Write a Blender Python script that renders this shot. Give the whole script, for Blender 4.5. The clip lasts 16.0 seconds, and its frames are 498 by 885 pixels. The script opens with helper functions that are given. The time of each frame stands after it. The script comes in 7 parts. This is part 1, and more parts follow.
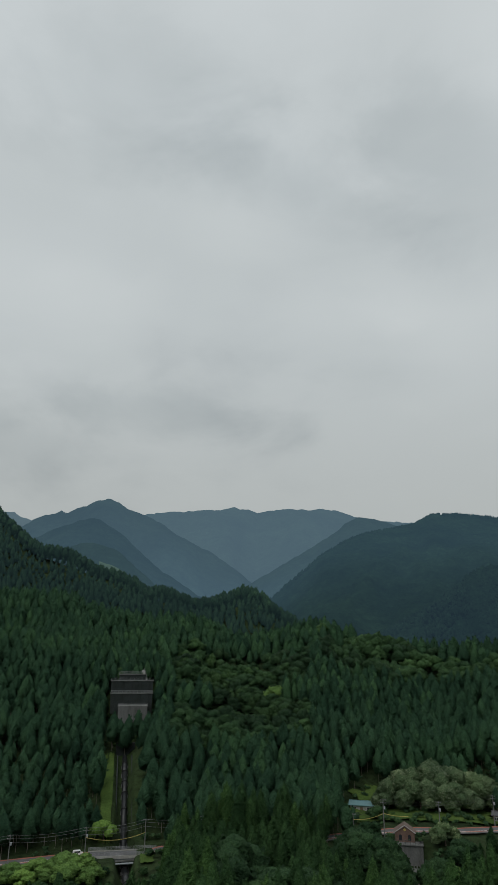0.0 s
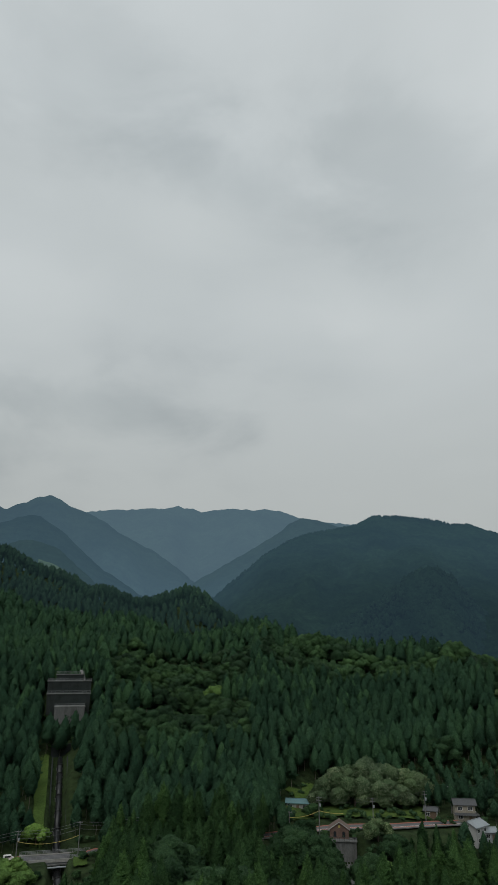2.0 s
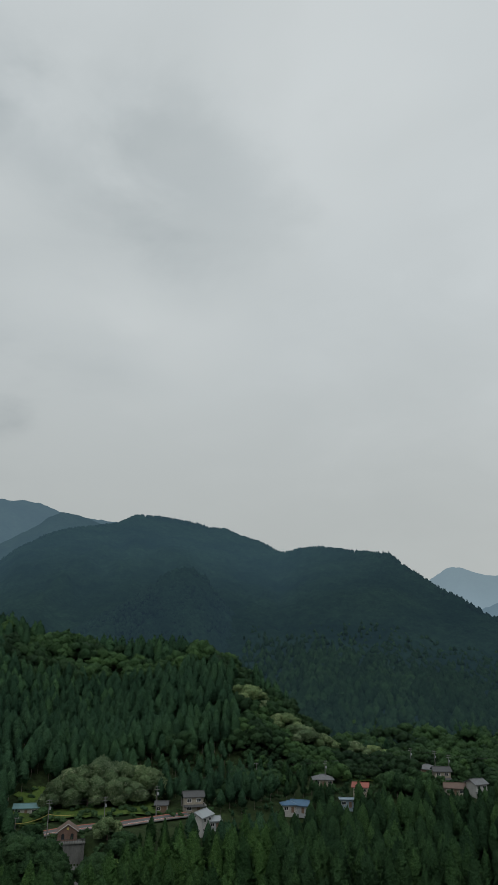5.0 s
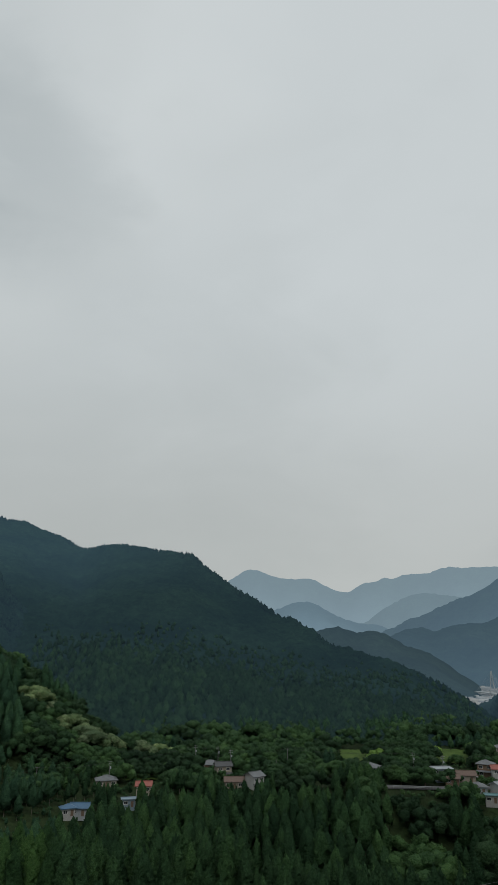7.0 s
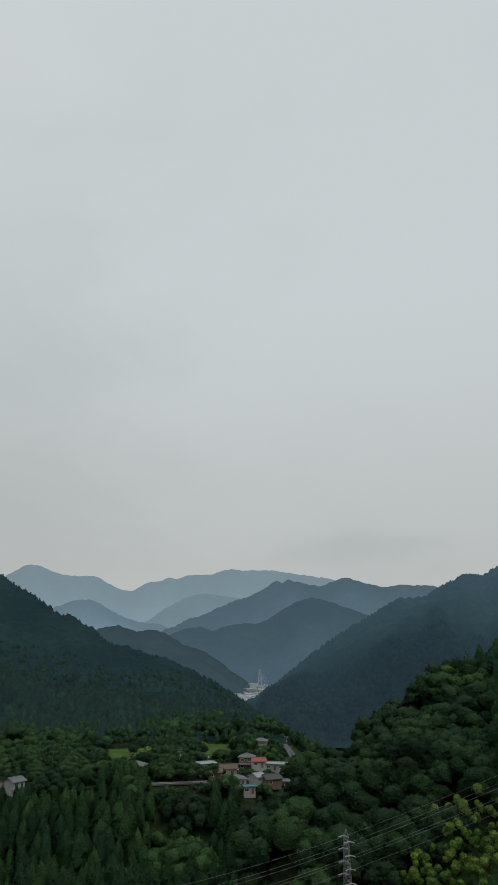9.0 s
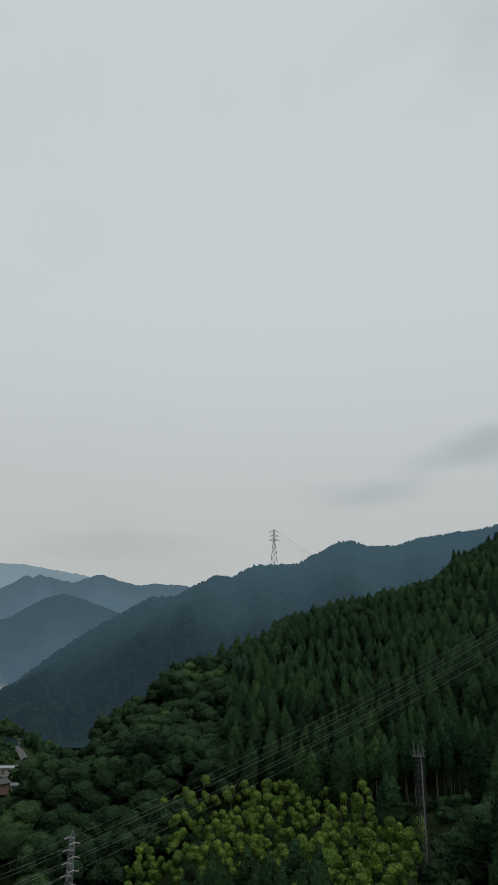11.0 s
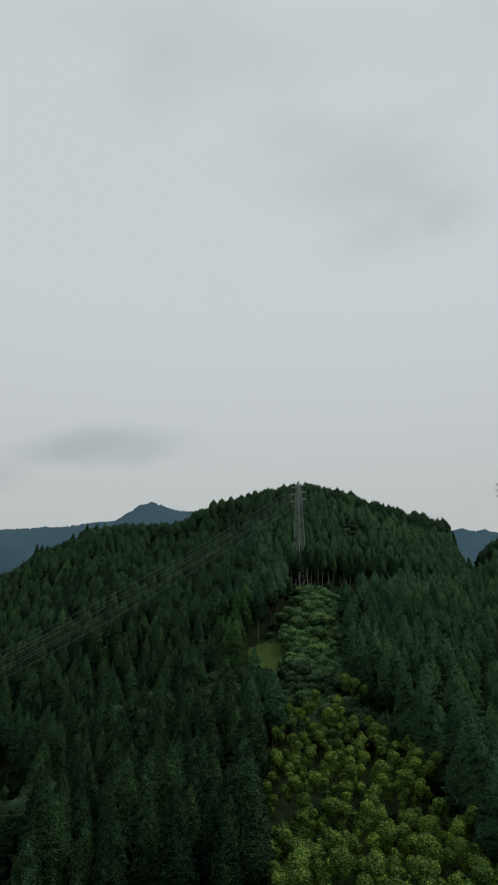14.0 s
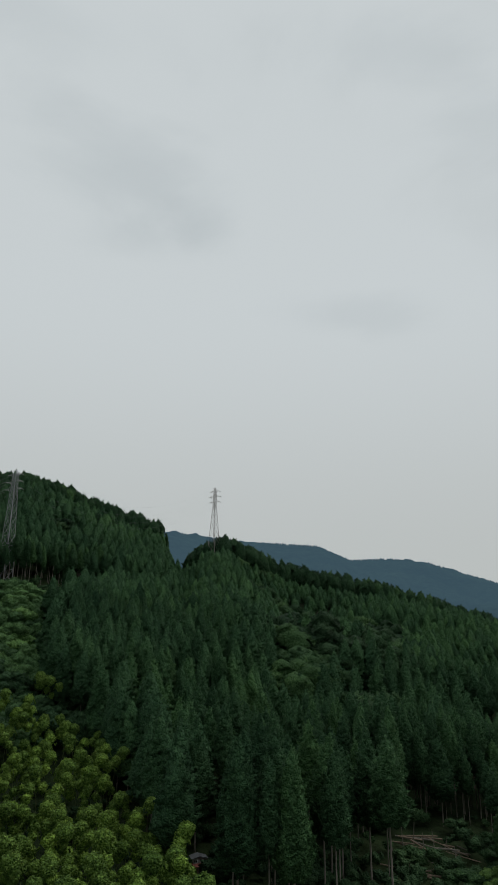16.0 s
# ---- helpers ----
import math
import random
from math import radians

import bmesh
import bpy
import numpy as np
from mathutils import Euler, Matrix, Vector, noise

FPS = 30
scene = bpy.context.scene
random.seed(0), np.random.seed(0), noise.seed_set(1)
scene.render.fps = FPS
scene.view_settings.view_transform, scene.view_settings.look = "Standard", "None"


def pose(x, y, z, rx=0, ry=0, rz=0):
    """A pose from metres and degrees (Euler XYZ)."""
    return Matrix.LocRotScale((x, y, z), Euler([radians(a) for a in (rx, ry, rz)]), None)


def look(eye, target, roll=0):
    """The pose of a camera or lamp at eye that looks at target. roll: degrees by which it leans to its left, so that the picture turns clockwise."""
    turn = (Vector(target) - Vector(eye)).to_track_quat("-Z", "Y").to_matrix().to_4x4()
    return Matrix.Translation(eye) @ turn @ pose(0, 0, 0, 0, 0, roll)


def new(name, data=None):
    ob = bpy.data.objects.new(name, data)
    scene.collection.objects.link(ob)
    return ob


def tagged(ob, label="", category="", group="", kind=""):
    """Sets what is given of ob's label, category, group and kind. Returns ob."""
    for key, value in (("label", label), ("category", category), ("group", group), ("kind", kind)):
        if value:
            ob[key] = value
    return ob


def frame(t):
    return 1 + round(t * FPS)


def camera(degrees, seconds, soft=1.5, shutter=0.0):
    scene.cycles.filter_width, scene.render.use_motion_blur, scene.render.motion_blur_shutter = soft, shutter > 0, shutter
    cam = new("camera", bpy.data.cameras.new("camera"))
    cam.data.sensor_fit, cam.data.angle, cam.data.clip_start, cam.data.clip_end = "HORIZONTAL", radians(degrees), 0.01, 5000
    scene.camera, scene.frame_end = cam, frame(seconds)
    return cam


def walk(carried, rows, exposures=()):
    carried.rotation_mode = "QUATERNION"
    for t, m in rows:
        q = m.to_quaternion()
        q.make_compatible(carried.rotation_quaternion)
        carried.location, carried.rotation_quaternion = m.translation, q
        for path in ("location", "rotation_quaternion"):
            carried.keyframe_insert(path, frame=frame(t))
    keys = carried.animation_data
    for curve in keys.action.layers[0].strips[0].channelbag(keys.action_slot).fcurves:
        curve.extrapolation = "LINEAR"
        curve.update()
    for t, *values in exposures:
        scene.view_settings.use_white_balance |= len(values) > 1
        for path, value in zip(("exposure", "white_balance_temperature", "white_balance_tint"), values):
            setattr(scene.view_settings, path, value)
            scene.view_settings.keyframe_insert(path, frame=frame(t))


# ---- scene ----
# The camera hovers over the valley and turns to the right, looking a little upwards.
cam = camera(41.33, 16.0, soft=1.0)
EYE = 75.0
TURNS = [
    (0.0, -0.00, 17.29, 0.41),
    (0.5, 0.19, 17.29, 0.40),
    (1.0, 1.13, 17.29, 0.40),
    (1.5, 2.70, 17.29, 0.40),
    (2.0, 4.89, 17.29, 0.40),
    (2.5, 7.24, 17.29, 0.40),
    (3.0, 10.13, 17.29, 0.40),
    (3.5, 13.60, 17.29, 0.40),
    (4.0, 17.43, 17.30, 0.40),
    (4.5, 21.42, 17.30, 0.40),
    (5.0, 25.45, 17.30, 0.40),
    (5.5, 29.55, 17.31, 0.40),
    (6.0, 33.80, 17.32, 0.40),
    (6.5, 38.13, 17.33, 0.40),
    (7.0, 42.27, 17.34, 0.41),
    (7.5, 46.72, 17.35, 0.42),
    (8.0, 51.18, 17.36, 0.42),
    (8.5, 55.64, 17.37, 0.43),
    (9.0, 60.47, 17.38, 0.44),
    (9.5, 65.71, 17.39, 0.45),
    (10.0, 71.04, 17.39, 0.46),
    (10.5, 76.17, 17.38, 0.47),
    (11.0, 81.15, 17.37, 0.47),
    (11.5, 86.73, 17.36, 0.46),
    (12.0, 92.96, 17.35, 0.46),
    (12.5, 98.32, 17.33, 0.45),
    (13.0, 104.05, 17.30, 0.45),
    (13.5, 110.05, 17.27, 0.45),
    (14.0, 116.07, 17.24, 0.47),
    (14.5, 122.10, 17.23, 0.48),
    (15.0, 128.12, 17.22, 0.49),
    (15.5, 134.25, 17.22, 0.49),
    (16.0, 140.47, 17.22, 0.48),
]
walk(cam, [(t, pose(0, 0, EYE, 90 + pitch, 0, -bearing) @ pose(0, 0, 0, 0, 0, lean)) for t, bearing, pitch, lean in TURNS],
     exposures=[(0.0, 0.0), (16.0, 0.0)])

# ---- sky, sun ----
SUN_BEARING, SUN_HEIGHT = 210.0, 52.0


world = bpy.data.worlds.new("overcast_sky")
scene.world = world
world.use_nodes = True
wt = world.node_tree
wt.nodes.clear()
sky = wt.nodes.new("ShaderNodeTexSky")
sky.sky_type, sky.sun_disc = "NISHITA", False
sky.sun_elevation, sky.sun_rotation = radians(SUN_HEIGHT), radians(SUN_BEARING)
skyw = wt.nodes.new("ShaderNodeVectorMath")
skyw.operation = "SCALE"
skyw.inputs["Scale"].default_value = 0.05
wt.links.new(sky.outputs["Color"], skyw.inputs[0])
coord = wt.nodes.new("ShaderNodeTexCoord")


def sky_noise(scale, stretch, detail, rough, shift, twist=0.0):
    m = wt.nodes.new("ShaderNodeMapping")
    m.inputs["Scale"].default_value = stretch
    m.inputs["Location"].default_value = shift
    m.inputs["Rotation"].default_value = (0, 0, radians(twist))
    wt.links.new(coord.outputs["Generated"], m.inputs["Vector"])
    n = wt.nodes.new("ShaderNodeTexNoise")
    n.inputs["Scale"].default_value = scale
    n.inputs["Detail"].default_value = detail
    n.inputs["Roughness"].default_value = rough
    n.inputs["Distortion"].default_value = 0.25
    wt.links.new(m.outputs["Vector"], n.inputs["Vector"])
    return n


def wmath(op, a, b):
    n = wt.nodes.new("ShaderNodeMath")
    n.operation = op
    for i, v in enumerate((a, b)):
        if isinstance(v, (int, float)):
            n.inputs[i].default_value = v
        else:
            wt.links.new(v, n.inputs[i])
    return n.outputs[0]


def wramp(value, stops, smooth=True):
    n = wt.nodes.new("ShaderNodeValToRGB")
    n.color_ramp.interpolation = "EASE" if smooth else "LINEAR"
    while len(n.color_ramp.elements) < len(stops):
        n.color_ramp.elements.new(0.5)
    for e, (p, c) in zip(n.color_ramp.elements, stops):
        e.position, e.color = p, (*c, 1)
    wt.links.new(value, n.inputs["Fac"])
    return n.outputs["Color"]


big = sky_noise(1.3, (1, 1, 1.4), 4, 0.5, (0.9, 0.35, 0.2))
fine = sky_noise(4.2, (1, 1, 1.9), 5, 0.55, (1.7, 0.4, 0.2), 20)
clump = wmath("ADD", wmath("ADD", wmath("MULTIPLY", big.outputs["Fac"], 0.40), wmath("MULTIPLY", fine.outputs["Fac"], 0.18)), 0.215)
# the cover is thinner towards the sun's side of the sky
_b = radians(115)
toward = wt.nodes.new("ShaderNodeVectorMath")
toward.operation = "DOT_PRODUCT"
toward.inputs[1].default_value = (math.sin(_b) * 0.8, math.cos(_b) * 0.8, 0.75)
wt.links.new(coord.outputs["Generated"], toward.inputs[0])
thin = wmath("ADD", clump, wmath("MULTIPLY", toward.outputs["Value"], 0.19))
cloud = wramp(thin, [(0.36, (0.36, 0.40, 0.42)), (0.50, (0.52, 0.562, 0.572)), (0.66, (0.590, 0.634, 0.648))])
parts_of_way = wt.nodes.new("ShaderNodeSeparateXYZ")
wt.links.new(coord.outputs["Generated"], parts_of_way.inputs[0])
# towards the horizon the overcast is thicker and a little warmer
low = wramp(parts_of_way.outputs["Z"], [(0.08, (0.845, 0.83, 0.80)), (0.50, (1.0, 1.0, 1.0))])


def bank(bearing, height, wide, high, tilt, depth, torn=1.0):
    """A bank of thicker (or, with a negative depth, thinner) cloud: its middle and half sizes in degrees, and how much it dims the sky."""
    b, e, a = radians(bearing), radians(height), radians(tilt)
    right = Vector((math.cos(b), -math.sin(b), 0.0))
    up = Vector((-math.sin(b) * math.sin(e), -math.cos(b) * math.sin(e), math.cos(e)))
    spread = []
    for way, size in ((right * math.cos(a) + up * math.sin(a), wide), (up * math.cos(a) - right * math.sin(a), high)):
        n = wt.nodes.new("ShaderNodeVectorMath")
        n.operation = "DOT_PRODUCT"
        n.inputs[1].default_value = way / math.sin(radians(size))
        wt.links.new(coord.outputs["Generated"], n.inputs[0])
        spread.append(wmath("POWER", wmath("ABSOLUTE", n.outputs["Value"], 0.0), 2.0))
    off = wmath("SQRT", wmath("ADD", *spread), 0.0)
    ragged = wmath("ADD", off, wmath("MULTIPLY", wmath("SUBTRACT", fine.outputs["Fac"], 0.5), 2.6 * torn))
    n = wt.nodes.new("ShaderNodeMapRange")
    n.interpolation_type = "SMOOTHSTEP"
    n.inputs["From Min"].default_value, n.inputs["From Max"].default_value = 0.15, 1.35
    n.inputs["To Min"].default_value, n.inputs["To Max"].default_value = 1.0 - depth, 1.0
    wt.links.new(ragged, n.inputs["Value"])
    return n.outputs[0]


# banks and wisps of cloud: bearing, height, half width, half height, tilt, depth
BANKS = [
    (-14.7, 43.6, 12.8, 5.4, 0, 0.07), (4.4, 38.5, 10.5, 4.2, -25, 0.10), (-5.0, 40.1, 7.8, 3.6, 0, 0.04), (11.7, 44.1, 7.9, 3.0, 15, 0.03),
    (-7.3, 19.5, 12.9, 2.5, -3, 0.12), (-18.8, 16.0, 5.9, 2.1, 0, 0.08), (-17.9, 20.8, 4.8, 2.2, 0, 0.06), (12.4, 22.9, 8.8, 2.2, -10, 0.05),
    (-17.4, 29.7, 9.0, 4.8, 0, -0.07), (-0.8, 35.5, 6.4, 3.2, 0, -0.05), (8.5, 27.9, 8.2, 3.3, 0, -0.04), (18.8, 27.0, 7.9, 10.6, 0, -0.06),
    (31.1, 43.9, 9.6, 12.0, 0, -0.06), (20.5, 38.9, 6.4, 8.4, 75, 0.12), (19.7, 31.1, 6.1, 3.1, 0, 0.05), (71.5, 8.4, 7.7, 1.0, 3, 0.06),
    (98.9, 16.0, 6.5, 1.4, 18, 0.07), (91.5, 12.6, 5.0, 1.1, 10, 0.06), (105.0, 44.9, 5.6, 2.8, 10, 0.06), (105.4, 16.4, 7.3, 1.8, 5, 0.13),
    (91.6, 13.0, 5.9, 1.3, 0, 0.07), (129.6, 34.0, 4.6, 1.9, 0, 0.05), (110.3, 48.5, 12.5, 2.7, 0, 0.06), (128.1, 38.6, 8.8, 3.6, -18, 0.10),
    (134.0, 35.2, 4.8, 2.3, -10, 0.05), (151.1, 27.7, 6.0, 1.9, -10, 0.06), (157.7, 46.7, 8.5, 2.6, -20, 0.06), (163.6, 41.1, 3.9, 2.9, 0, 0.05),
]
for row in BANKS:
    dim = wt.nodes.new("ShaderNodeVectorMath")
    dim.operation = "POWER"
    dim.inputs[1].default_value = (1.12, 1.0, 0.93)
    wt.links.new(bank(*row), dim.inputs[0])
    under = wt.nodes.new("ShaderNodeVectorMath")
    under.operation = "MULTIPLY"
    wt.links.new(low, under.inputs[0])
    wt.links.new(dim.outputs[0], under.inputs[1])
    low = under.outputs[0]
shade = wt.nodes.new("ShaderNodeMix")
shade.data_type, shade.blend_type = "RGBA", "MULTIPLY"
shade.inputs["Factor"].default_value = 1.0
wt.links.new(cloud, shade.inputs[6])
wt.links.new(low, shade.inputs[7])
veil = wt.nodes.new("ShaderNodeMix")
veil.data_type = "RGBA"
veil.inputs["Factor"].default_value = 0.96
wt.links.new(skyw.outputs[0], veil.inputs[6])
wt.links.new(shade.outputs[2], veil.inputs[7])
bg = wt.nodes.new("ShaderNodeBackground")
bg.inputs["Strength"].default_value = 1.0
wt.links.new(veil.outputs[2], bg.inputs["Color"])
wout = wt.nodes.new("ShaderNodeOutputWorld")
wt.links.new(bg.outputs[0], wout.inputs["Surface"])

sun_data = bpy.data.lights.new("sun", "SUN")
sun_data.energy, sun_data.angle, sun_data.color = 0.85, radians(45), (1.0, 0.97, 0.92)
sun = new("sun", sun_data)
_b, _h = radians(SUN_BEARING), radians(SUN_HEIGHT)
sun.matrix_world = look((math.sin(_b) * math.cos(_h) * 400, math.cos(_b) * math.cos(_h) * 400, 500 + math.sin(_h) * 400), (0, 0, 500))

# ---- materials ----


def material(name):
    m = bpy.data.materials.new(name)
    m.use_nodes = True
    t = m.node_tree
    t.nodes.clear()
    out = t.nodes.new("ShaderNodeOutputMaterial")
    b = t.nodes.new("ShaderNodeBsdfPrincipled")
    t.links.new(b.outputs[0], out.inputs["Surface"])
    return m, t, b, out


def ramp(t, value, stops):
    n = t.nodes.new("ShaderNodeValToRGB")
    while len(n.color_ramp.elements) < len(stops):
        n.color_ramp.elements.new(0.5)
    for e, (p, c) in zip(n.color_ramp.elements, stops):
        e.position, e.color = p, (*c, 1)
    t.links.new(value, n.inputs["Fac"])
    return n.outputs["Color"]


def mixed(t, a, b, fac, kind="MIX"):
    n = t.nodes.new("ShaderNodeMix")
    n.data_type, n.blend_type = "RGBA", kind
    for i, v in ((6, a), (7, b), (0, fac)):
        if isinstance(v, (int, float)):
            n.inputs[i].default_value = v
        elif isinstance(v, tuple):
            n.inputs[i].default_value = (*v, 1)
        else:
            t.links.new(v, n.inputs[i])
    return n.outputs[2]


def tex(t, scale, detail=4, rough=0.6, stretch=(1, 1, 1), space="Object"):
    c = t.nodes.new("ShaderNodeNewGeometry" if space == "Position" else "ShaderNodeTexCoord")
    m = t.nodes.new("ShaderNodeMapping")
    m.inputs["Scale"].default_value = stretch
    t.links.new(c.outputs[space], m.inputs["Vector"])
    n = t.nodes.new("ShaderNodeTexNoise")
    n.inputs["Scale"].default_value, n.inputs["Detail"].default_value, n.inputs["Roughness"].default_value = scale, detail, rough
    t.links.new(m.outputs["Vector"], n.inputs["Vector"])
    return n.outputs["Fac"]


def bumped(t, b, height, strength, distance):
    n = t.nodes.new("ShaderNodeBump")
    n.inputs["Strength"].default_value, n.inputs["Distance"].default_value = strength, distance
    t.links.new(height, n.inputs["Height"])
    t.links.new(n.outputs[0], b.inputs["Normal"])


def foliage(name, dark, light, young, air=None, gloss=0.05, clump=1.25):
    """Leaves in clumps: two shades from clump to clump, a third from tree to tree. air: haze put into far leaves as
    emission.
    """
    m, t, b, out = material(name)
    g = t.nodes.new("ShaderNodeNewGeometry")
    tint = t.nodes.new("ShaderNodeAttribute")
    tint.attribute_name = "tint"
    info = t.nodes.new("ShaderNodeObjectInfo")

    def op(kind, a, b_):
        n = t.nodes.new("ShaderNodeMath")
        n.operation = kind
        for i, v in enumerate((a, b_)):
            if isinstance(v, (int, float)):
                n.inputs[i].default_value = v
            else:
                t.links.new(v, n.inputs[i])
        return n.outputs[0]
    tree = op("FRACT", op("ADD", tint.outputs["Fac"], info.outputs["Random"]), 0.0)
    # clumps of leaves, each domed, with smaller ones on them
    domes = []
    for size in (clump, clump * 2.9):
        v = t.nodes.new("ShaderNodeTexVoronoi")
        v.inputs["Scale"].default_value = size
        t.links.new(g.outputs["Position"], v.inputs["Vector"])
        domes.append(v)
    height = op("SUBTRACT", 1.0, op("ADD", op("MULTIPLY", domes[0].outputs["Distance"], 0.75), op("MULTIPLY", domes[1].outputs["Distance"], 0.45)))
    cell = t.nodes.new("ShaderNodeSeparateColor")
    t.links.new(domes[1].outputs["Color"], cell.inputs[0])
    fleck = tex(t, 4.2, 2, 0.6, space="Position")
    pick = op("ADD", op("ADD", op("MULTIPLY", cell.outputs[0], 0.42), op("MULTIPLY", g.outputs["Random Per Island"], 0.22)),
              ramp(t, fleck, [(0.36, (0, 0, 0)), (0.66, (0.42, 0.42, 0.42))]))
    tuft = ramp(t, pick, [(0.05, dark), (0.62, light), (1.0, young)])
    whole = ramp(t, tree, [(0.0, (0.66, 0.70, 0.73)), (0.5, (0.92, 0.92, 0.94)), (0.85, (1.10, 1.10, 1.00)), (1.0, (1.30, 1.27, 1.05))])
    col = mixed(t, tuft, whole, 1.0, "MULTIPLY")
    wide = tex(t, 0.06, 3, 0.6, space="Position")
    col = mixed(t, col, ramp(t, wide, [(0.32, (0.80, 0.84, 0.86)), (0.68, (1.18, 1.16, 1.08))]), 1.0, "MULTIPLY")
    t.links.new(col, b.inputs["Base Color"])
    b.inputs["Roughness"].default_value = 0.75
    b.inputs["Specular IOR Level"].default_value = gloss
    bumped(t, b, height, 1.0, 0.9)
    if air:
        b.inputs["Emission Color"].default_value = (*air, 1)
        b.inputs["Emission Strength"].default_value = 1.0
    return m, t, b


def plain(name, color, rough=0.7, metal=0.0, vary=0.25, scale=1.0, bump=0.0, stretch=(1, 1, 1), dirt=(0.5, 0.47, 0.42), dirty=0.4):
    m, t, b, out = material(name)
    big_n, small_n = tex(t, 0.35 * scale, 4, 0.6, stretch), tex(t, 6 * scale, 5, 0.7, stretch)
    c = mixed(t, color, ramp(t, small_n, [(0.3, (1 - vary,) * 3), (0.7, (1 + vary,) * 3)]), 1.0, "MULTIPLY")
    stain = mixed(t, c, dirt, 1.0, "MULTIPLY")
    c = mixed(t, c, stain, ramp(t, big_n, [(0.45, (0, 0, 0)), (0.7, (dirty,) * 3)]))
    t.links.new(c, b.inputs["Base Color"])
    b.inputs["Roughness"].default_value, b.inputs["Metallic"].default_value = rough, metal
    if bump:
        bumped(t, b, small_n, 0.6, bump)
    return m


CEDAR = foliage("cedar_foliage", (0.019, 0.045, 0.018), (0.043, 0.094, 0.035), (0.076, 0.146, 0.053), gloss=0.03)[0]
# the cedar green darkened for the eastern slope, the bank and the crests
DUSKY_CEDAR = foliage("dusky_cedar_foliage", (0.0145, 0.034, 0.0165), (0.033, 0.073, 0.034), (0.066, 0.130, 0.055), gloss=0.03)[0]
# cedar green brightened in its colour, in place of stronger light
LIGHTENED_CEDAR = foliage("lightened_cedar_foliage", (0.024, 0.056, 0.027), (0.054, 0.118, 0.055), (0.092, 0.178, 0.078), gloss=0.03)[0]
# the cedar green with distance haze tinted blue into its colour
SLOPE = foliage("haze_tinted_cedar_foliage", (0.018, 0.044, 0.026), (0.040, 0.090, 0.050), (0.072, 0.146, 0.074), gloss=0.03)[0]
MOUNT_HAZE, EAST_HAZE = (0.0150, 0.0290, 0.0405), (0.0360, 0.0670, 0.0920)
# far leaves carry haze as a faint bluish emission
LOWER_LEAVES = foliage("hazed_lower_foliage", (0.011, 0.028, 0.017), (0.020, 0.045, 0.026), (0.030, 0.060, 0.032), (0.0072, 0.0140, 0.0165), 0.03)[0]
OAK = foliage("broadleaf_foliage", (0.017, 0.041, 0.019), (0.045, 0.094, 0.041), (0.090, 0.162, 0.066))[0]
# a darkened copy of the broadleaf green
DARK_OAK = foliage("dark_broadleaf_foliage", (0.012, 0.028, 0.014), (0.031, 0.065, 0.031), (0.062, 0.112, 0.049))[0]
PALE = foliage("flowering_foliage", (0.040, 0.082, 0.036), (0.120, 0.180, 0.086), (0.420, 0.450, 0.290))[0]
LIME = foliage("young_foliage", (0.070, 0.140, 0.038), (0.158, 0.272, 0.072), (0.250, 0.380, 0.105))[0]
FRESH = foliage("fresh_foliage", (0.040, 0.088, 0.036), (0.098, 0.192, 0.072), (0.170, 0.290, 0.104))[0]
BAMBOO = foliage("bamboo_foliage", (0.036, 0.080, 0.018), (0.190, 0.312, 0.062), (0.390, 0.540, 0.122), gloss=0.05)[0]
# cedar of the western hill, with haze in its emission
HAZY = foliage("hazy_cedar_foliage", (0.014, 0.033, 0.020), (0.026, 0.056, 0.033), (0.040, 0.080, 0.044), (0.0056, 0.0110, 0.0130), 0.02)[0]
SHRUB = foliage("undergrowth_leaves", (0.024, 0.056, 0.026), (0.056, 0.110, 0.050), (0.100, 0.166, 0.070))[0]
BARK = plain("bark", (0.13, 0.10, 0.08), 0.9, vary=0.4, scale=0.8, stretch=(3, 3, 0.4))
PALE_BARK = plain("pale_bark", (0.21, 0.185, 0.155), 0.9, vary=0.4, scale=0.8, stretch=(3, 3, 0.4))


def ground_material():
    m, t, b, out = material("undergrowth")
    a, c, d = tex(t, 0.02, 5, 0.6), tex(t, 0.35, 5, 0.7), tex(t, 2.5, 4, 0.7)
    col = ramp(t, a, [(0.35, (0.020, 0.034, 0.014)), (0.65, (0.034, 0.056, 0.022))])
    col = mixed(t, col, ramp(t, c, [(0.3, (0.4, 0.4, 0.4)), (0.7, (1.5, 1.5, 1.4))]), 1.0, "MULTIPLY")
    col = mixed(t, col, (0.034, 0.034, 0.022), ramp(t, d, [(0.55, (0, 0, 0)), (0.75, (0.6, 0.6, 0.6))]))
    t.links.new(col, b.inputs["Base Color"])
    b.inputs["Roughness"].default_value = 0.95
    b.inputs["Specular IOR Level"].default_value = 0.1
    bumped(t, b, c, 1.0, 0.8)
    return m


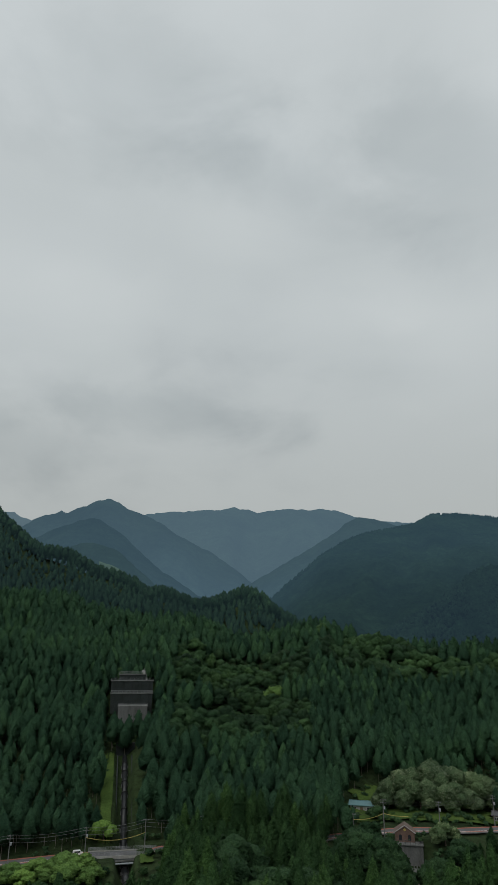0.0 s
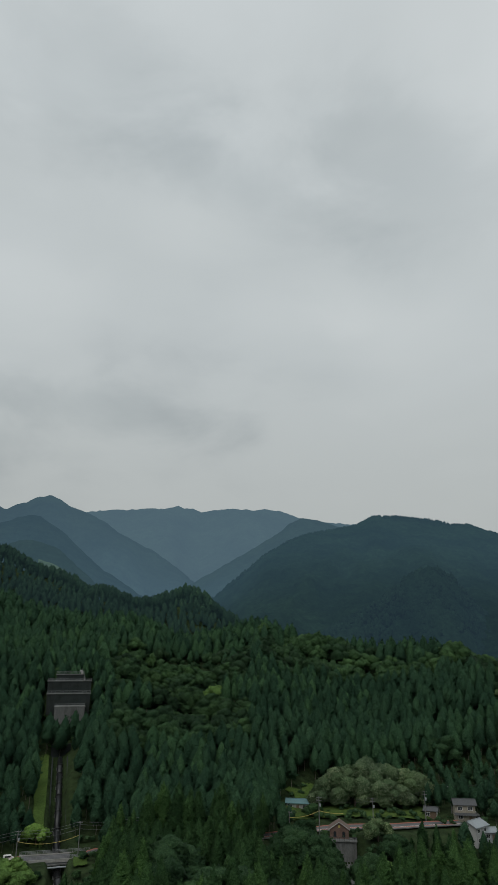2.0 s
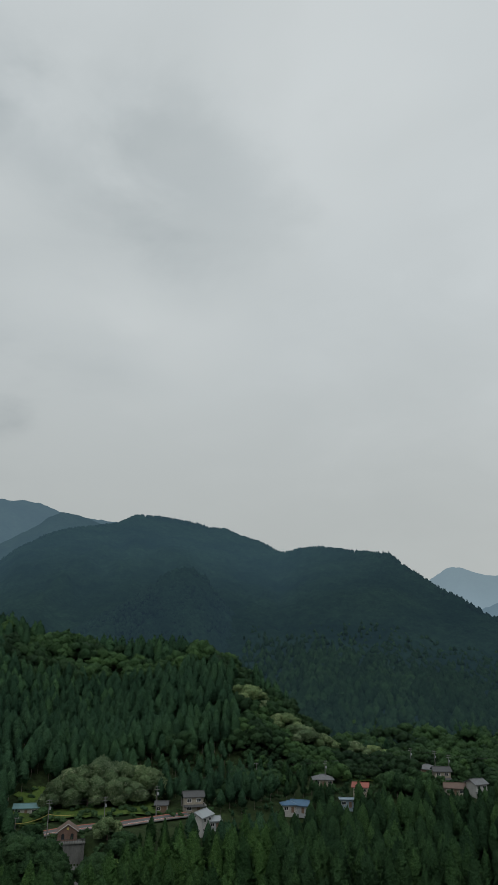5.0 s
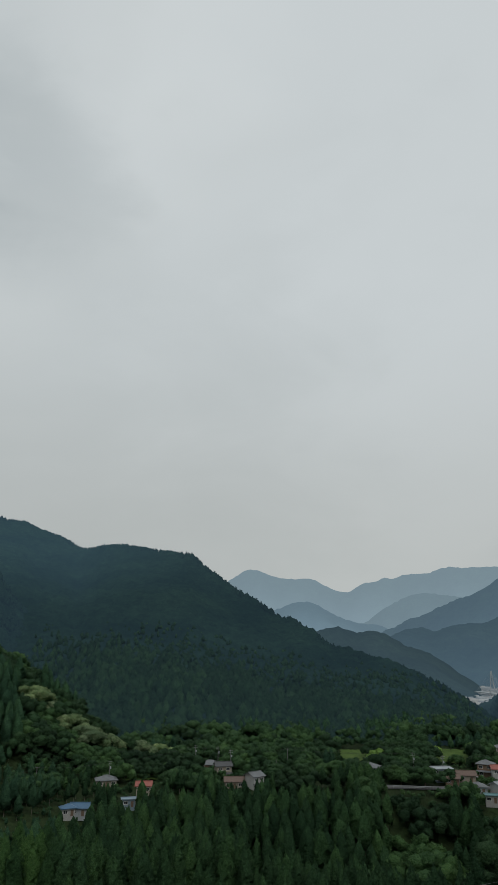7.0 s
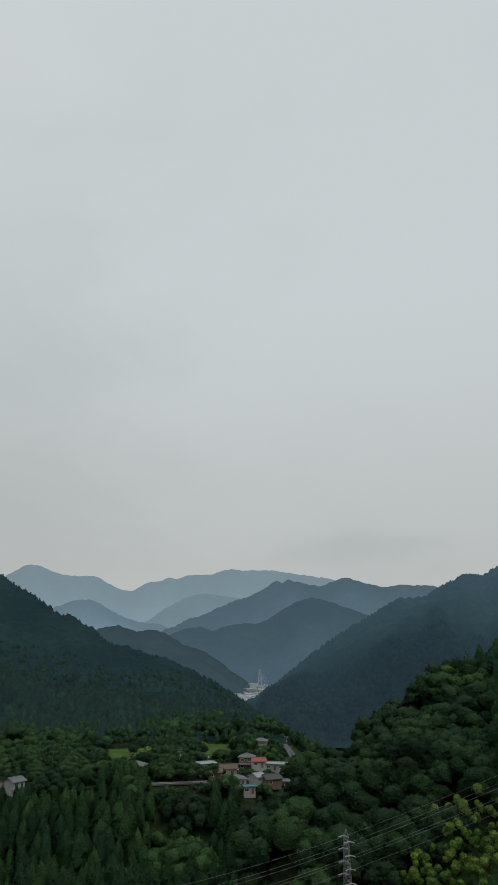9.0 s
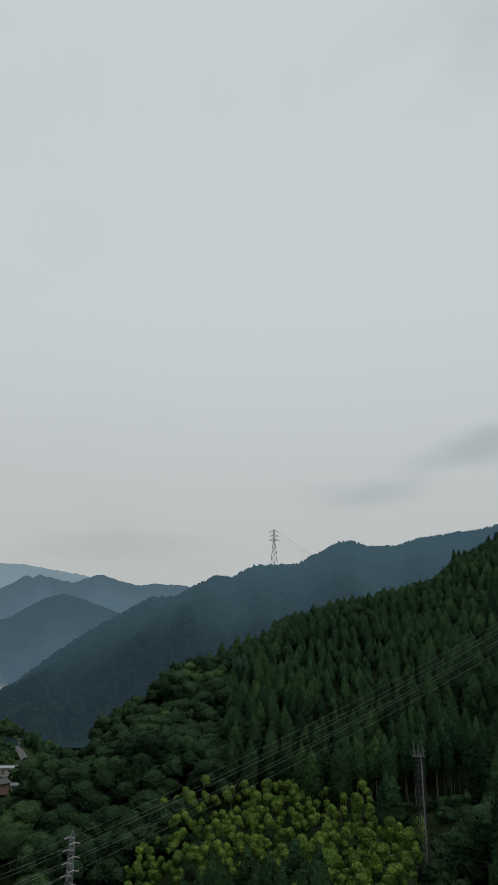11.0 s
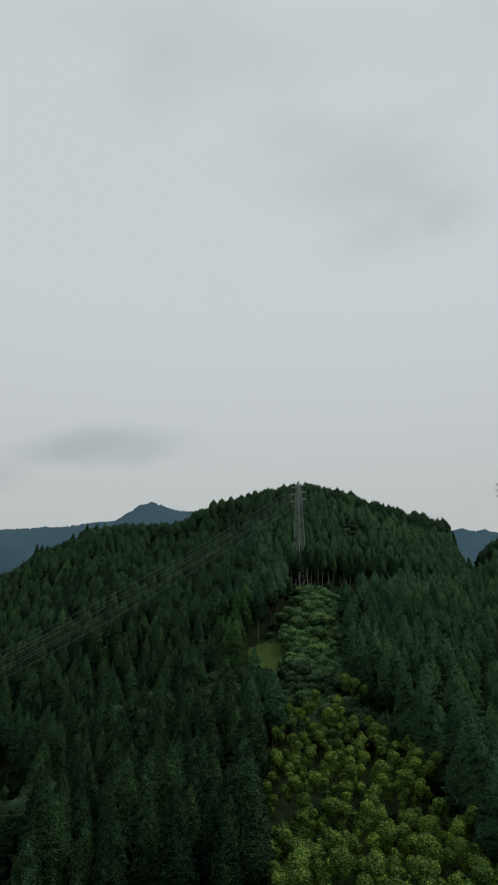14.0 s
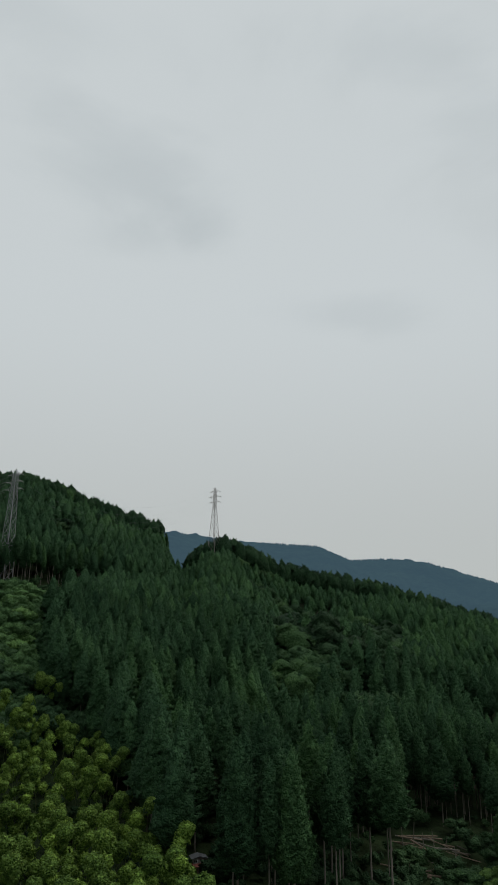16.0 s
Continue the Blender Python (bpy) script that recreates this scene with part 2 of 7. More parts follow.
def backdrop_material(name, leaf, air, grain, near, far, north=False):
    """Woods on a far range; haze is put in as a bluish emission of its slopes."""
    m, t, b, out = material(name)
    n, n2, wide = tex(t, grain, 3, 0.7, (1, 1, 0.6)), tex(t, grain * 4, 3, 0.7), tex(t, grain * 0.12, 4, 0.6)
    col = mixed(t, leaf, ramp(t, n, [(0.3, (0.65, 0.65, 0.65)), (0.7, (1.3, 1.3, 1.3))]), 1.0, "MULTIPLY")
    col = mixed(t, col, ramp(t, n2, [(0.3, (0.65, 0.65, 0.65)), (0.7, (1.3, 1.3, 1.3))]), 1.0, "MULTIPLY")
    col = mixed(t, col, ramp(t, wide, [(0.35, (0.6, 0.65, 0.65)), (0.65, (1.3, 1.25, 1.1))]), 1.0, "MULTIPLY")
    t.links.new(col, b.inputs["Base Color"])
    b.inputs["Roughness"].default_value = 1.0
    b.inputs["Specular IOR Level"].default_value = 0.0
    # the haze emission changes with distance: from, to (distance, share)
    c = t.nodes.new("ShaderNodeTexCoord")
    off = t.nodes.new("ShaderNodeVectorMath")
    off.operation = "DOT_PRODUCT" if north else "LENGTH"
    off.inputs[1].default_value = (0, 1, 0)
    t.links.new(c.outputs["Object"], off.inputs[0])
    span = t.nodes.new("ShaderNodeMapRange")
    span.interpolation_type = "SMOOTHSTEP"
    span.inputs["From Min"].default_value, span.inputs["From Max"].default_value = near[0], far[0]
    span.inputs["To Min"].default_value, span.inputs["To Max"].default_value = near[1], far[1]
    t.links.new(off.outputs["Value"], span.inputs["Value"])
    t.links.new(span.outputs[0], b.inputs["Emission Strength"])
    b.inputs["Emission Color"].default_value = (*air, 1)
    return m


# ---- the plan: bearings in degrees to the right of north, distances and heights in metres ----
RIDGE_NORTH = [
    (-30, 600, 118), (-19.4, 570, 105), (-14.9, 560, 101), (-9.4, 545, 90), (-5.2, 535, 92), (0.1, 520, 80),
    (5.7, 505, 87), (9, 500, 77), (12.1, 490, 72), (14.6, 485, 68), (18, 475, 67), (21.7, 465, 66), (24.5, 455, 62),
    (26.4, 440, 49), (28.7, 425, 35), (31, 410, 24), (34.2, 395, 15), (37, 385, 2), (42, 380, -14),
]
RIDGE_WEST = [
    (-40, 820, 249), (-20.9, 780, 212), (-20.3, 776, 204), (-19.4, 772, 195), (-18.5, 768, 183), (-17.3, 764, 174),
    (-16.2, 760, 173), (-15, 756, 170), (-13.8, 752, 161), (-12.9, 748, 153), (-11.4, 744, 147), (-10.5, 740, 143),
    (-9.5, 736, 137), (-8.6, 732, 129), (-8.1, 728, 127), (-7.1, 724, 129), (-6.2, 720, 124), (-5.2, 716, 119),
    (-4.5, 712, 114), (-3.5, 708, 115), (-2.6, 704, 118), (-1.6, 700, 121), (-0.4, 696, 126), (0, 692, 126), (0.8, 688, 122),
    (1.7, 684, 114), (2.7, 680, 104), (9, 680, 60), (14, 680, 12),
]
MOUNT = [
    (-6, 900, 16), (0.1, 932, 122), (2, 974, 143), (5.4, 1048, 199), (6.3, 1068, 217), (8.3, 1112, 245), (9.8, 1145, 261),
    (14.3, 1257, 298), (15.7, 1292, 321), (18, 1350, 330), (20.9, 1380, 323), (22.1, 1354, 310), (23.5, 1324, 303),
    (24.6, 1300, 287), (26.4, 1256, 268), (28.1, 1196, 238), (29.5, 1147, 234), (29.8, 1137, 237), (31.4, 1106, 236),
    (37.4, 998, 208), (38.5, 973, 188), (41, 921, 153), (42.4, 896, 140), (45.1, 846, 112), (46, 830, 110), (47.9, 799, 93),
    (49.1, 780, 79), (54.2, 714, 61), (57.3, 686, 46), (60.1, 666, 27), (64, 640, -6),
]
RANGE_EAST = [
    (57, 740, -14), (61.7, 815, 26), (61.9, 860, 22), (67.8, 907, 90), (73.1, 954, 141), (75.1, 985, 146), (78.5, 1032, 183),
    (79.8, 1047, 180), (81.7, 1078, 204), (85.3, 1110, 209), (89, 1141, 249), (90.2, 1156, 253), (91.3, 1172, 246),
    (93.7, 1188, 249), (95.6, 1219, 266), (100.2, 1250, 281), (104.6, 1334, 313), (106.6, 1341, 348), (107.6, 1345, 356),
    (109.6, 1352, 342), (111.5, 1360, 339), (120, 1400, 299), (130, 1400, 300), (134.1, 1400, 305), (140.5, 1414, 288),
    (146.3, 1436, 283), (149.2, 1450, 254), (152.5, 1464, 258), (155.7, 1479, 249), (160.9, 1500, 206), (170, 1500, 182),
]
RANGE_NORTH = [
    (-14, 2900, 575), (-8.8, 2900, 634), (-7.9, 2900, 640), (-6.9, 2900, 647), (-5.5, 2900, 649), (-4.7, 2900, 655),
    (-3.7, 2900, 661), (-3, 2900, 659), (-2.2, 2900, 665), (-1.3, 2900, 674), (-0.8, 2900, 666), (0.4, 2900, 659),
    (0.8, 2900, 649), (1.2, 2900, 654), (2.2, 2900, 662), (3.4, 2900, 667), (5.2, 2900, 661), (6.4, 2900, 668),
    (7.4, 2900, 659), (8.2, 2900, 651), (9.3, 2900, 624), (11.7, 2900, 604), (14.1, 2900, 595), (20, 2900, 430),
]
SPUR_WEST = [
    (-30, 1700, 150), (-20.5, 1800, 294), (-18.8, 1786, 323), (-17.6, 1771, 345), (-16.5, 1757, 363), (-15.6, 1743, 371),
    (-14.7, 1729, 380), (-13.6, 1714, 388), (-12.9, 1700, 384), (-11.9, 1686, 366), (-10.7, 1671, 339), (-9.4, 1657, 303),
    (-7.9, 1643, 264), (-6.4, 1629, 234), (-4.7, 1614, 203), (-2.3, 1600, 154),
]
SPUR_EAST = [
    (-2.8, 1950, 171), (-1.4, 1962, 215), (0, 1973, 252), (1.5, 1985, 283), (2.9, 1996, 314), (4.4, 2008, 343),
    (5.9, 2019, 378), (7.4, 2031, 412), (8.6, 2042, 448), (9.4, 2054, 464), (10.3, 2065, 464), (11.7, 2077, 454),
    (14, 2088, 425), (17.1, 2100, 388),
]
RANGE_FAR = [
    (36, 4600, 420), (39.6, 4600, 450), (40.7, 4600, 520), (41.2, 4600, 547), (41.9, 4600, 582), (42.6, 4600, 595),
    (43.4, 4600, 580), (44.3, 4600, 551), (45.1, 4600, 537), (46.2, 4600, 530), (47.4, 4600, 538), (48.1, 4600, 516),
    (49.1, 4600, 475), (49.9, 4600, 448), (50.9, 4600, 445), (51.5, 4600, 475), (52, 4600, 502), (52.9, 4600, 509),
    (53.8, 4600, 539), (54.4, 4600, 524), (55.2, 4600, 554), (56.5, 4600, 557), (57.5, 4600, 564), (58.2, 4600, 589),
    (59.1, 4600, 600), (60, 4600, 591), (60.7, 4600, 595), (62.5, 4600, 591), (65.2, 4600, 563), (67.5, 4600, 536),
    (72.2, 4600, 394),
]
RANGE_MID = [
    (51.4, 3200, 112), (53.1, 3200, 148), (54.3, 3200, 171), (55.4, 3200, 206), (56.6, 3200, 222), (57.6, 3200, 252),
    (58.5, 3200, 272), (59.4, 3200, 295), (60.4, 3200, 310), (61.3, 3200, 335), (62, 3200, 352), (62.5, 3200, 375),
    (63, 3200, 387), (63.5, 3200, 376), (63.9, 3200, 391), (65.2, 3200, 376), (66.6, 3200, 361), (67.5, 3200, 378),
    (68.2, 3200, 392), (68.8, 3200, 401), (69.8, 3200, 384), (71.7, 3200, 356), (73.5, 3200, 366), (75.9, 3200, 358),
    (79.3, 3200, 277),
]
HUMP_FAR = [
    (42.5, 3800, 175), (44.6, 3800, 282), (45.5, 3800, 307), (46.2, 3800, 323), (47.2, 3800, 327), (47.9, 3800, 318),
    (48.6, 3800, 290), (49.6, 3800, 254), (50.5, 3800, 230), (51.5, 3800, 212), (53.3, 3800, 201), (54.7, 3800, 186),
    (56.5, 3800, 136),
]
SPUR_VALLEY = [
    (45.8, 1600, 93), (48.2, 1614, 116), (48.9, 1629, 122), (49.8, 1643, 128), (50.7, 1657, 118), (51.4, 1671, 113),
    (52.1, 1686, 119), (52.9, 1700, 119), (53.8, 1714, 109), (55.1, 1729, 86), (57, 1743, 69), (58.1, 1757, 47),
    (59.1, 1771, 23), (60.2, 1786, 3), (61.2, 1800, -23),
]
SPUR_TOWN = [
    (52.4, 2400, 75), (54, 2400, 119), (55.2, 2400, 141), (56.6, 2400, 149), (57.5, 2400, 134), (58.4, 2400, 147),
    (59.3, 2400, 157), (61.6, 2400, 164), (63, 2400, 197), (64.4, 2400, 234), (65.9, 2400, 252), (66.5, 2400, 247),
    (67.6, 2400, 233), (70.1, 2400, 196), (73.3, 2400, 147), (76.6, 2400, 82),
]
RANGE_LEFT = [
    (-34, 3300, 520), (-23.5, 3300, 688), (-20.4, 3300, 686), (-19.7, 3300, 684), (-19, 3300, 663), (-18.5, 3300, 656),
    (-17.7, 3300, 643), (-15.8, 3300, 583),
]
PEAK_WEST = [
    (-34, 2300, 330), (-23.8, 2400, 368), (-19, 2391, 471), (-18.1, 2381, 496), (-17.5, 2372, 507), (-16.6, 2363, 516),
    (-16, 2354, 526), (-15.5, 2344, 519), (-14.9, 2335, 531), (-14.4, 2326, 540), (-14.1, 2317, 535), (-13.7, 2307, 546),
    (-13.2, 2298, 555), (-12.7, 2289, 556), (-12.1, 2280, 562), (-11.6, 2270, 553), (-11, 2261, 540), (-10.6, 2252, 527),
    (-9.8, 2243, 513), (-9.4, 2233, 506), (-8.8, 2224, 498), (-7.6, 2215, 473), (-6.4, 2206, 438), (-4.9, 2196, 406),
    (-3.4, 2187, 378), (-1.9, 2178, 342), (-0.4, 2169, 298), (1, 2159, 253), (2.9, 2150, 183),
]
SPUR_CLEARED = [
    (-26, 1250, 90), (-17.8, 1350, 215), (-16.1, 1335, 247), (-14.8, 1320, 263), (-13.9, 1305, 267), (-12.8, 1290, 264),
    (-11.5, 1275, 252), (-10.6, 1260, 237), (-9.6, 1245, 217), (-8.6, 1230, 197), (-7.4, 1215, 173), (-5.6, 1200, 139),
]
MOUNT_SPUR = [
    (9.3, 640, 75), (11.7, 652, 91), (12.9, 664, 100), (14.5, 676, 111), (15.6, 688, 119), (16.8, 700, 131),
    (18.2, 712, 145), (19.1, 724, 152), (20.5, 736, 156), (21.7, 748, 149), (23.1, 760, 126), (26, 740, 84), (31, 700, 30),
]
RANGE_FOLD = [
    (50.5, 4000, 168), (52.6, 4000, 248), (53.6, 4000, 303), (54.8, 4000, 345), (55.7, 4000, 374), (56.9, 4000, 386),
    (58.1, 4000, 379), (59.9, 4000, 359), (62.6, 4000, 310),
]
RIDGE_EAST = [
    (58, 240, -12), (61.5, 245, 4), (63.4, 250, 17), (64.9, 255, 26), (67.3, 262, 31), (69.4, 272, 36),
    (70.7, 280, 40), (73.9, 300, 51), (77, 320, 59), (80.4, 335, 65), (81.9, 340, 66), (84.8, 360, 82),
    (88.9, 380, 91), (94.8, 400, 100), (96.7, 400, 103), (98.6, 400, 115), (101, 405, 125), (102.5, 410, 133),
    (105.2, 412, 136), (110, 420, 141), (113, 420, 153), (115.8, 420, 157), (119.5, 425, 165), (121.5, 425, 167),
    (125.6, 430, 156), (130, 430, 144), (132.9, 430, 139), (134, 430, 121), (135.1, 420, 114), (140, 430, 45),
    (146, 440, 15),
]
HILL_EAST = [
    (130, 410, 60), (133.5, 410, 95), (135.1, 420, 114), (136.8, 405, 121), (138.8, 400, 124), (140.5, 400, 118),
    (144.4, 410, 108), (148.2, 420, 104), (152.8, 430, 98), (156.4, 440, 89), (160.6, 450, 78), (168, 460, 69),
]
# where the slopes begin: bearing, distance, height
FOOT_NORTH = [(-40, 282, 0), (-18, 282, 3), (-9, 284, 5), (5, 284, 8), (12, 318, 15), (22, 325, 15), (30, 340, 15), (42, 350, 15)]
FOOT_WEST = [(-40, 560, 60), (14, 560, 40)]
FOOT_EAST = [(58, 205, -12), (62, 205, -10), (80, 195, 14), (94, 195, 32), (106, 165, 38), (118, 140, 42), (137, 140, 39), (155, 150, 37), (170, 150, 30)]
# the valley floor near the hover point, and the terrace on which the village stands
GORGE = [(-40, -10), (-10, -8), (-7, 0), (-4, 8), (5, 8), (8, 2), (11, -2), (16, -4), (22, -10), (60, -14), (68, -10), (80, 10), (94, 30), (110, 36), (137, 38), (160, 34), (180, 20), (250, 0), (320, -10)]
BANK = [(-40, 262), (5, 262), (12, 262), (20, 280), (24, 296), (30, 316), (45, 328), (58, 334), (64, 340)]
TERRACE = [(-40, 0), (-18, 3), (-9, 5), (5, 9), (10, 12), (12, 13), (22, 14), (30, 15), (45, 16), (58, 17), (66, 17)]


def lattice(ix, iy, seed):
    h = (ix.astype(np.int64) * 374761393 + iy.astype(np.int64) * 668265263 + seed * 974634541) & 0x7FFFFFFF
    h = ((h ^ (h >> 13)) * 1274126177) & 0x7FFFFFFF
    return ((h ^ (h >> 16)) & 0xFFFF) / 65535.0


def grain2(x, y, size, seed=0):
    """Smooth noise from -1 to 1."""
    x, y = np.asarray(x, float) / size, np.asarray(y, float) / size
    ix, iy = np.floor(x), np.floor(y)
    fx, fy = x - ix, y - iy
    fx, fy = fx * fx * (3 - 2 * fx), fy * fy * (3 - 2 * fy)
    a, b = lattice(ix, iy, seed), lattice(ix + 1, iy, seed)
    c, d = lattice(ix, iy + 1, seed), lattice(ix + 1, iy + 1, seed)
    return 2 * ((a * (1 - fx) + b * fx) * (1 - fy) + (c * (1 - fx) + d * fx) * fy) - 1


def along(table, bearing, column):
    rows = np.array(table, float)
    return np.interp(bearing, rows[:, 0], rows[:, column])


def step(a, b, v):
    u = np.clip((v - a) / (b - a), 0, 1)
    return u * u * (3 - 2 * u)


def slope(crest, foot, bearing, r, power, back):
    rc, zc = along(crest, bearing, 1), along(crest, bearing, 2)
    rf, zf = along(foot, bearing, 1), along(foot, bearing, 2)
    u = np.clip((r - rf) / (rc - rf), 0, 1)
    z = zf + (zc - zf) * u ** power - np.maximum(r - rc, 0) * back - np.maximum(rf - r, 0) * 0.6
    first, last = crest[0][0], crest[-1][0]
    return np.where((bearing < first) | (bearing > last), -200.0, z)


def polar(x, y):
    bearing = np.degrees(np.arctan2(x, y))
    return np.where(bearing < -60, bearing + 360, bearing), np.hypot(x, y)


def ground_height(x, y):
    x, y = np.asarray(x, float), np.asarray(y, float)
    bearing, r = polar(x, y)
    low = along(GORGE, bearing, 1)
    bank, top = along(BANK, bearing, 1), along(TERRACE, bearing, 1)
    village = step(-60, -40, bearing) * (1 - step(62, 70, bearing))
    z = low + (top - low) * step(bank - 58, bank, r) * village
    # the valley falls away down the stream
    z = z - step(500, 1500, r) * 36 * step(30, 56, bearing) * (1 - step(90, 130, bearing))
    hills = np.maximum.reduce([
        slope(RIDGE_NORTH, FOOT_NORTH, bearing, r, 1.0, 0.35),
        slope(RIDGE_WEST, FOOT_WEST, bearing, r, 1.0, 0.4),
        slope(RIDGE_EAST, FOOT_EAST, bearing, r, 1.25, 0.5),
        slope(HILL_EAST, FOOT_EAST, bearing, r, 1.25, 0.5)])
    rough = 5.5 * (0.55 - np.abs(grain2(x, y, 95, 3)) * 1.6) + 3.2 * grain2(x, y, 48, 1) + 1.0 * grain2(x, y, 21, 2)
    z_top = np.maximum.reduce([np.where((bearing >= c[0][0]) & (bearing <= c[-1][0]), along(c, bearing, 2), -300.0) for c in (RIDGE_NORTH, RIDGE_WEST, RIDGE_EAST, HILL_EAST)])
    z = np.maximum(z, hills)
    wild = step(2, 14, z - np.where(village > 0.5, top, low)) * (hills > low)
    near_crest = 1 - 0.75 * np.exp(-((hills - z_top) / 14.0) ** 2)
    z = z + rough * wild * near_crest
    # the channel of the pipe is cut into the slope
    ditch = np.exp(-((bearing + 9.35 + (r - 300) * 0.006) / 0.62) ** 4)
    z = z - ditch * (6.0 - 3.5 * step(290, 350, r)) * step(236, 250, r) * (1 - step(352, 362, r))
    # the forebay below the intake wall
    pit = np.exp(-((bearing - 12.6) / 1.55) ** 6) * (1 - step(254.5, 258.5, r)) * step(222, 236, r)
    z = z - pit * np.maximum(z - 4.5 + np.maximum(258 - r, 0) * 0.35, 0)
    # hills behind the hover point close the valley
    behind = step(172, 200, bearing) * (1 - step(290, 318, bearing))
    z = z + behind * step(120, 600, r) * 130
    return z


def spot(bearing, r, lift=0.0):
    """The place on the ground at a bearing and distance from the hover point."""
    x, y = r * math.sin(radians(bearing)), r * math.cos(radians(bearing))
    return Vector((x, y, float(ground_height(x, y)) + lift))

# ---- meshes ----


def mesh_from(name, verts, tris, mat, tint=None, smooth=False):
    """A mesh object from arrays of corners and triangles (or quads)."""
    verts, tris = np.asarray(verts, np.float32), np.asarray(tris, np.int32)
    k = tris.shape[1]
    me = bpy.data.meshes.new(name)
    me.vertices.add(len(verts))
    me.vertices.foreach_set("co", verts.ravel())
    me.loops.add(tris.size)
    me.loops.foreach_set("vertex_index", tris.ravel())
    me.polygons.add(len(tris))
    me.polygons.foreach_set("loop_start", np.arange(0, tris.size, k, dtype=np.int32))
    if tint is not None:
        me.attributes.new("tint", "FLOAT", "POINT").data.foreach_set("value", np.asarray(tint, np.float32))
    me.update(calc_edges=True)
    me.materials.append(mat)
    if smooth:
        me.polygons.foreach_set("use_smooth", np.ones(len(tris), bool))
    return me


def polar_sheet(name, bearings, radii, height, mat, smooth=True):
    B, R = np.meshgrid(np.radians(bearings), radii, indexing="ij")
    X, Y = R * np.sin(B) + 1.7, R * np.cos(B) + 1.1
    Z = height(X, Y)
    n, m = len(bearings), len(radii)
    idx = np.arange(n * m).reshape(n, m)
    quads = np.stack([idx[:-1, :-1], idx[1:, :-1], idx[1:, 1:], idx[:-1, 1:]], -1).reshape(-1, 4)[:, ::-1]
    return mesh_from(name, np.stack([X, Y, Z], -1).reshape(-1, 3), quads, mat, smooth=smooth)


GROUND = ground_material()
bearings = np.concatenate([np.arange(-32, -11, 0.5), np.arange(-11, -7.5, 0.15), np.arange(-7.5, 172, 0.5), np.arange(172, 328.01, 2.0)])
radii = np.concatenate([np.linspace(0.05, 100, 12), np.arange(104, 620, 6.0), np.geomspace(625, 4950, 50)])
ground = new("ground", polar_sheet("ground", bearings, radii, ground_height, GROUND))
tagged(ground, "dark overgrown valley floor and wooded hillsides", "ground", kind="structure")


def range_height(B, R, crest, foot_r, foot, rough, power=0.9, lobes=(120, 40)):
    """A far wooded range: its face rises from the foot to the crest and falls away behind; gullies and ribs run down it."""
    rc, zc = along(crest, B, 1), along(crest, B, 2)
    U = (R - foot_r) / (rc - foot_r)
    Z = foot + (zc - foot) * np.clip(U, 0, 1) ** power - np.maximum(R - rc, 0) * 0.6
    across = B * np.pi / 180 * rc
    rib = grain2(across, R * 0.25, lobes[0], 5) * rough + grain2(across, R * 0.5, lobes[1], 6) * rough * 0.35
    return Z + rib * np.clip(4 * U * (1 - np.clip(U, 0, 1)), 0, 1)


def range_mesh(name, crest, label, leaf, air, foot_r, foot, grain, rough, power=0.9, steps=24, pitch=0.25, near=None, far=None, canopy=0.0):
    first, last = crest[0][0], crest[-1][0]
    bear = np.arange(first, last + 0.01, pitch)
    u = np.concatenate([np.linspace(0, 1, steps), [1.03, 1.1]])
    B, U = np.meshgrid(bear, u, indexing="ij")
    rc = along(crest, B, 1)
    R = foot_r + (rc - foot_r) * U
    X, Y = R * np.sin(np.radians(B)), R * np.cos(np.radians(B))
    Z = range_height(B, R, crest, foot_r, foot, rough, power) + (abs(U - 1) < 0.01) * (grain2(B * np.pi / 180 * rc, R, 14, 8) * 0.0012 * rc + grain2(B * np.pi / 180 * rc, R, 4.5, 9) * 1.4)
    # the crowns of the woods, clump by clump
    Z = Z + canopy * (np.abs(grain2(X, Y, 11, 61)) * 1.3 + 0.7 * grain2(X, Y, 6, 62) + 0.8 * grain2(X, Y, 27, 63)) * np.clip(U * 8, 0, 1)
    n, m = B.shape
    idx = np.arange(n * m).reshape(n, m)
    quads = np.stack([idx[:-1, :-1], idx[1:, :-1], idx[1:, 1:], idx[:-1, 1:]], -1).reshape(-1, 4)[:, ::-1]
    mat = backdrop_material(name + "_hazed_woods", leaf, air, grain, near or (foot_r, 1.15), far or (max(q[1] for q in crest), 0.9), name == "mountain")
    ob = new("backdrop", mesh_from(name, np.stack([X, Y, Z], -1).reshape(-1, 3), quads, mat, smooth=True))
    tagged(ob, label, "mountain", kind="structure")
    return ob


LEAF, FAR_LEAF = (0.0085, 0.019, 0.0125), (0.010, 0.018, 0.014)
# the blue of each range is haze, given off by its slopes
mountain = range_mesh("mountain", MOUNT, "dark wooded mountain behind the village", LEAF, MOUNT_HAZE, 470, 12, 0.10, 22, 1.0, 90, 0.15, (600, 0.72), (1050, 1.58), 2.6)
mount_spur = range_mesh("mount_spur", MOUNT_SPUR, "wooded spur at the foot of the mountain", LEAF, MOUNT_HAZE, 480, 12, 0.10, 14, 1.0, 50, 0.15, (480, 0.7), (760, 0.95), 3.0)
range_east = range_mesh("range_east", RANGE_EAST, "hazy dark blue-green wooded mountain range", FAR_LEAF, EAST_HAZE, 520, 8, 0.06, 22, 0.9, 70, 0.2, (560, 0.36), (1150, 1.05), 2.6)
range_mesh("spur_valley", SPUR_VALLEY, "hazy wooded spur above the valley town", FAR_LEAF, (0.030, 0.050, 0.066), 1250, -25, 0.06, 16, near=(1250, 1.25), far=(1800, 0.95))
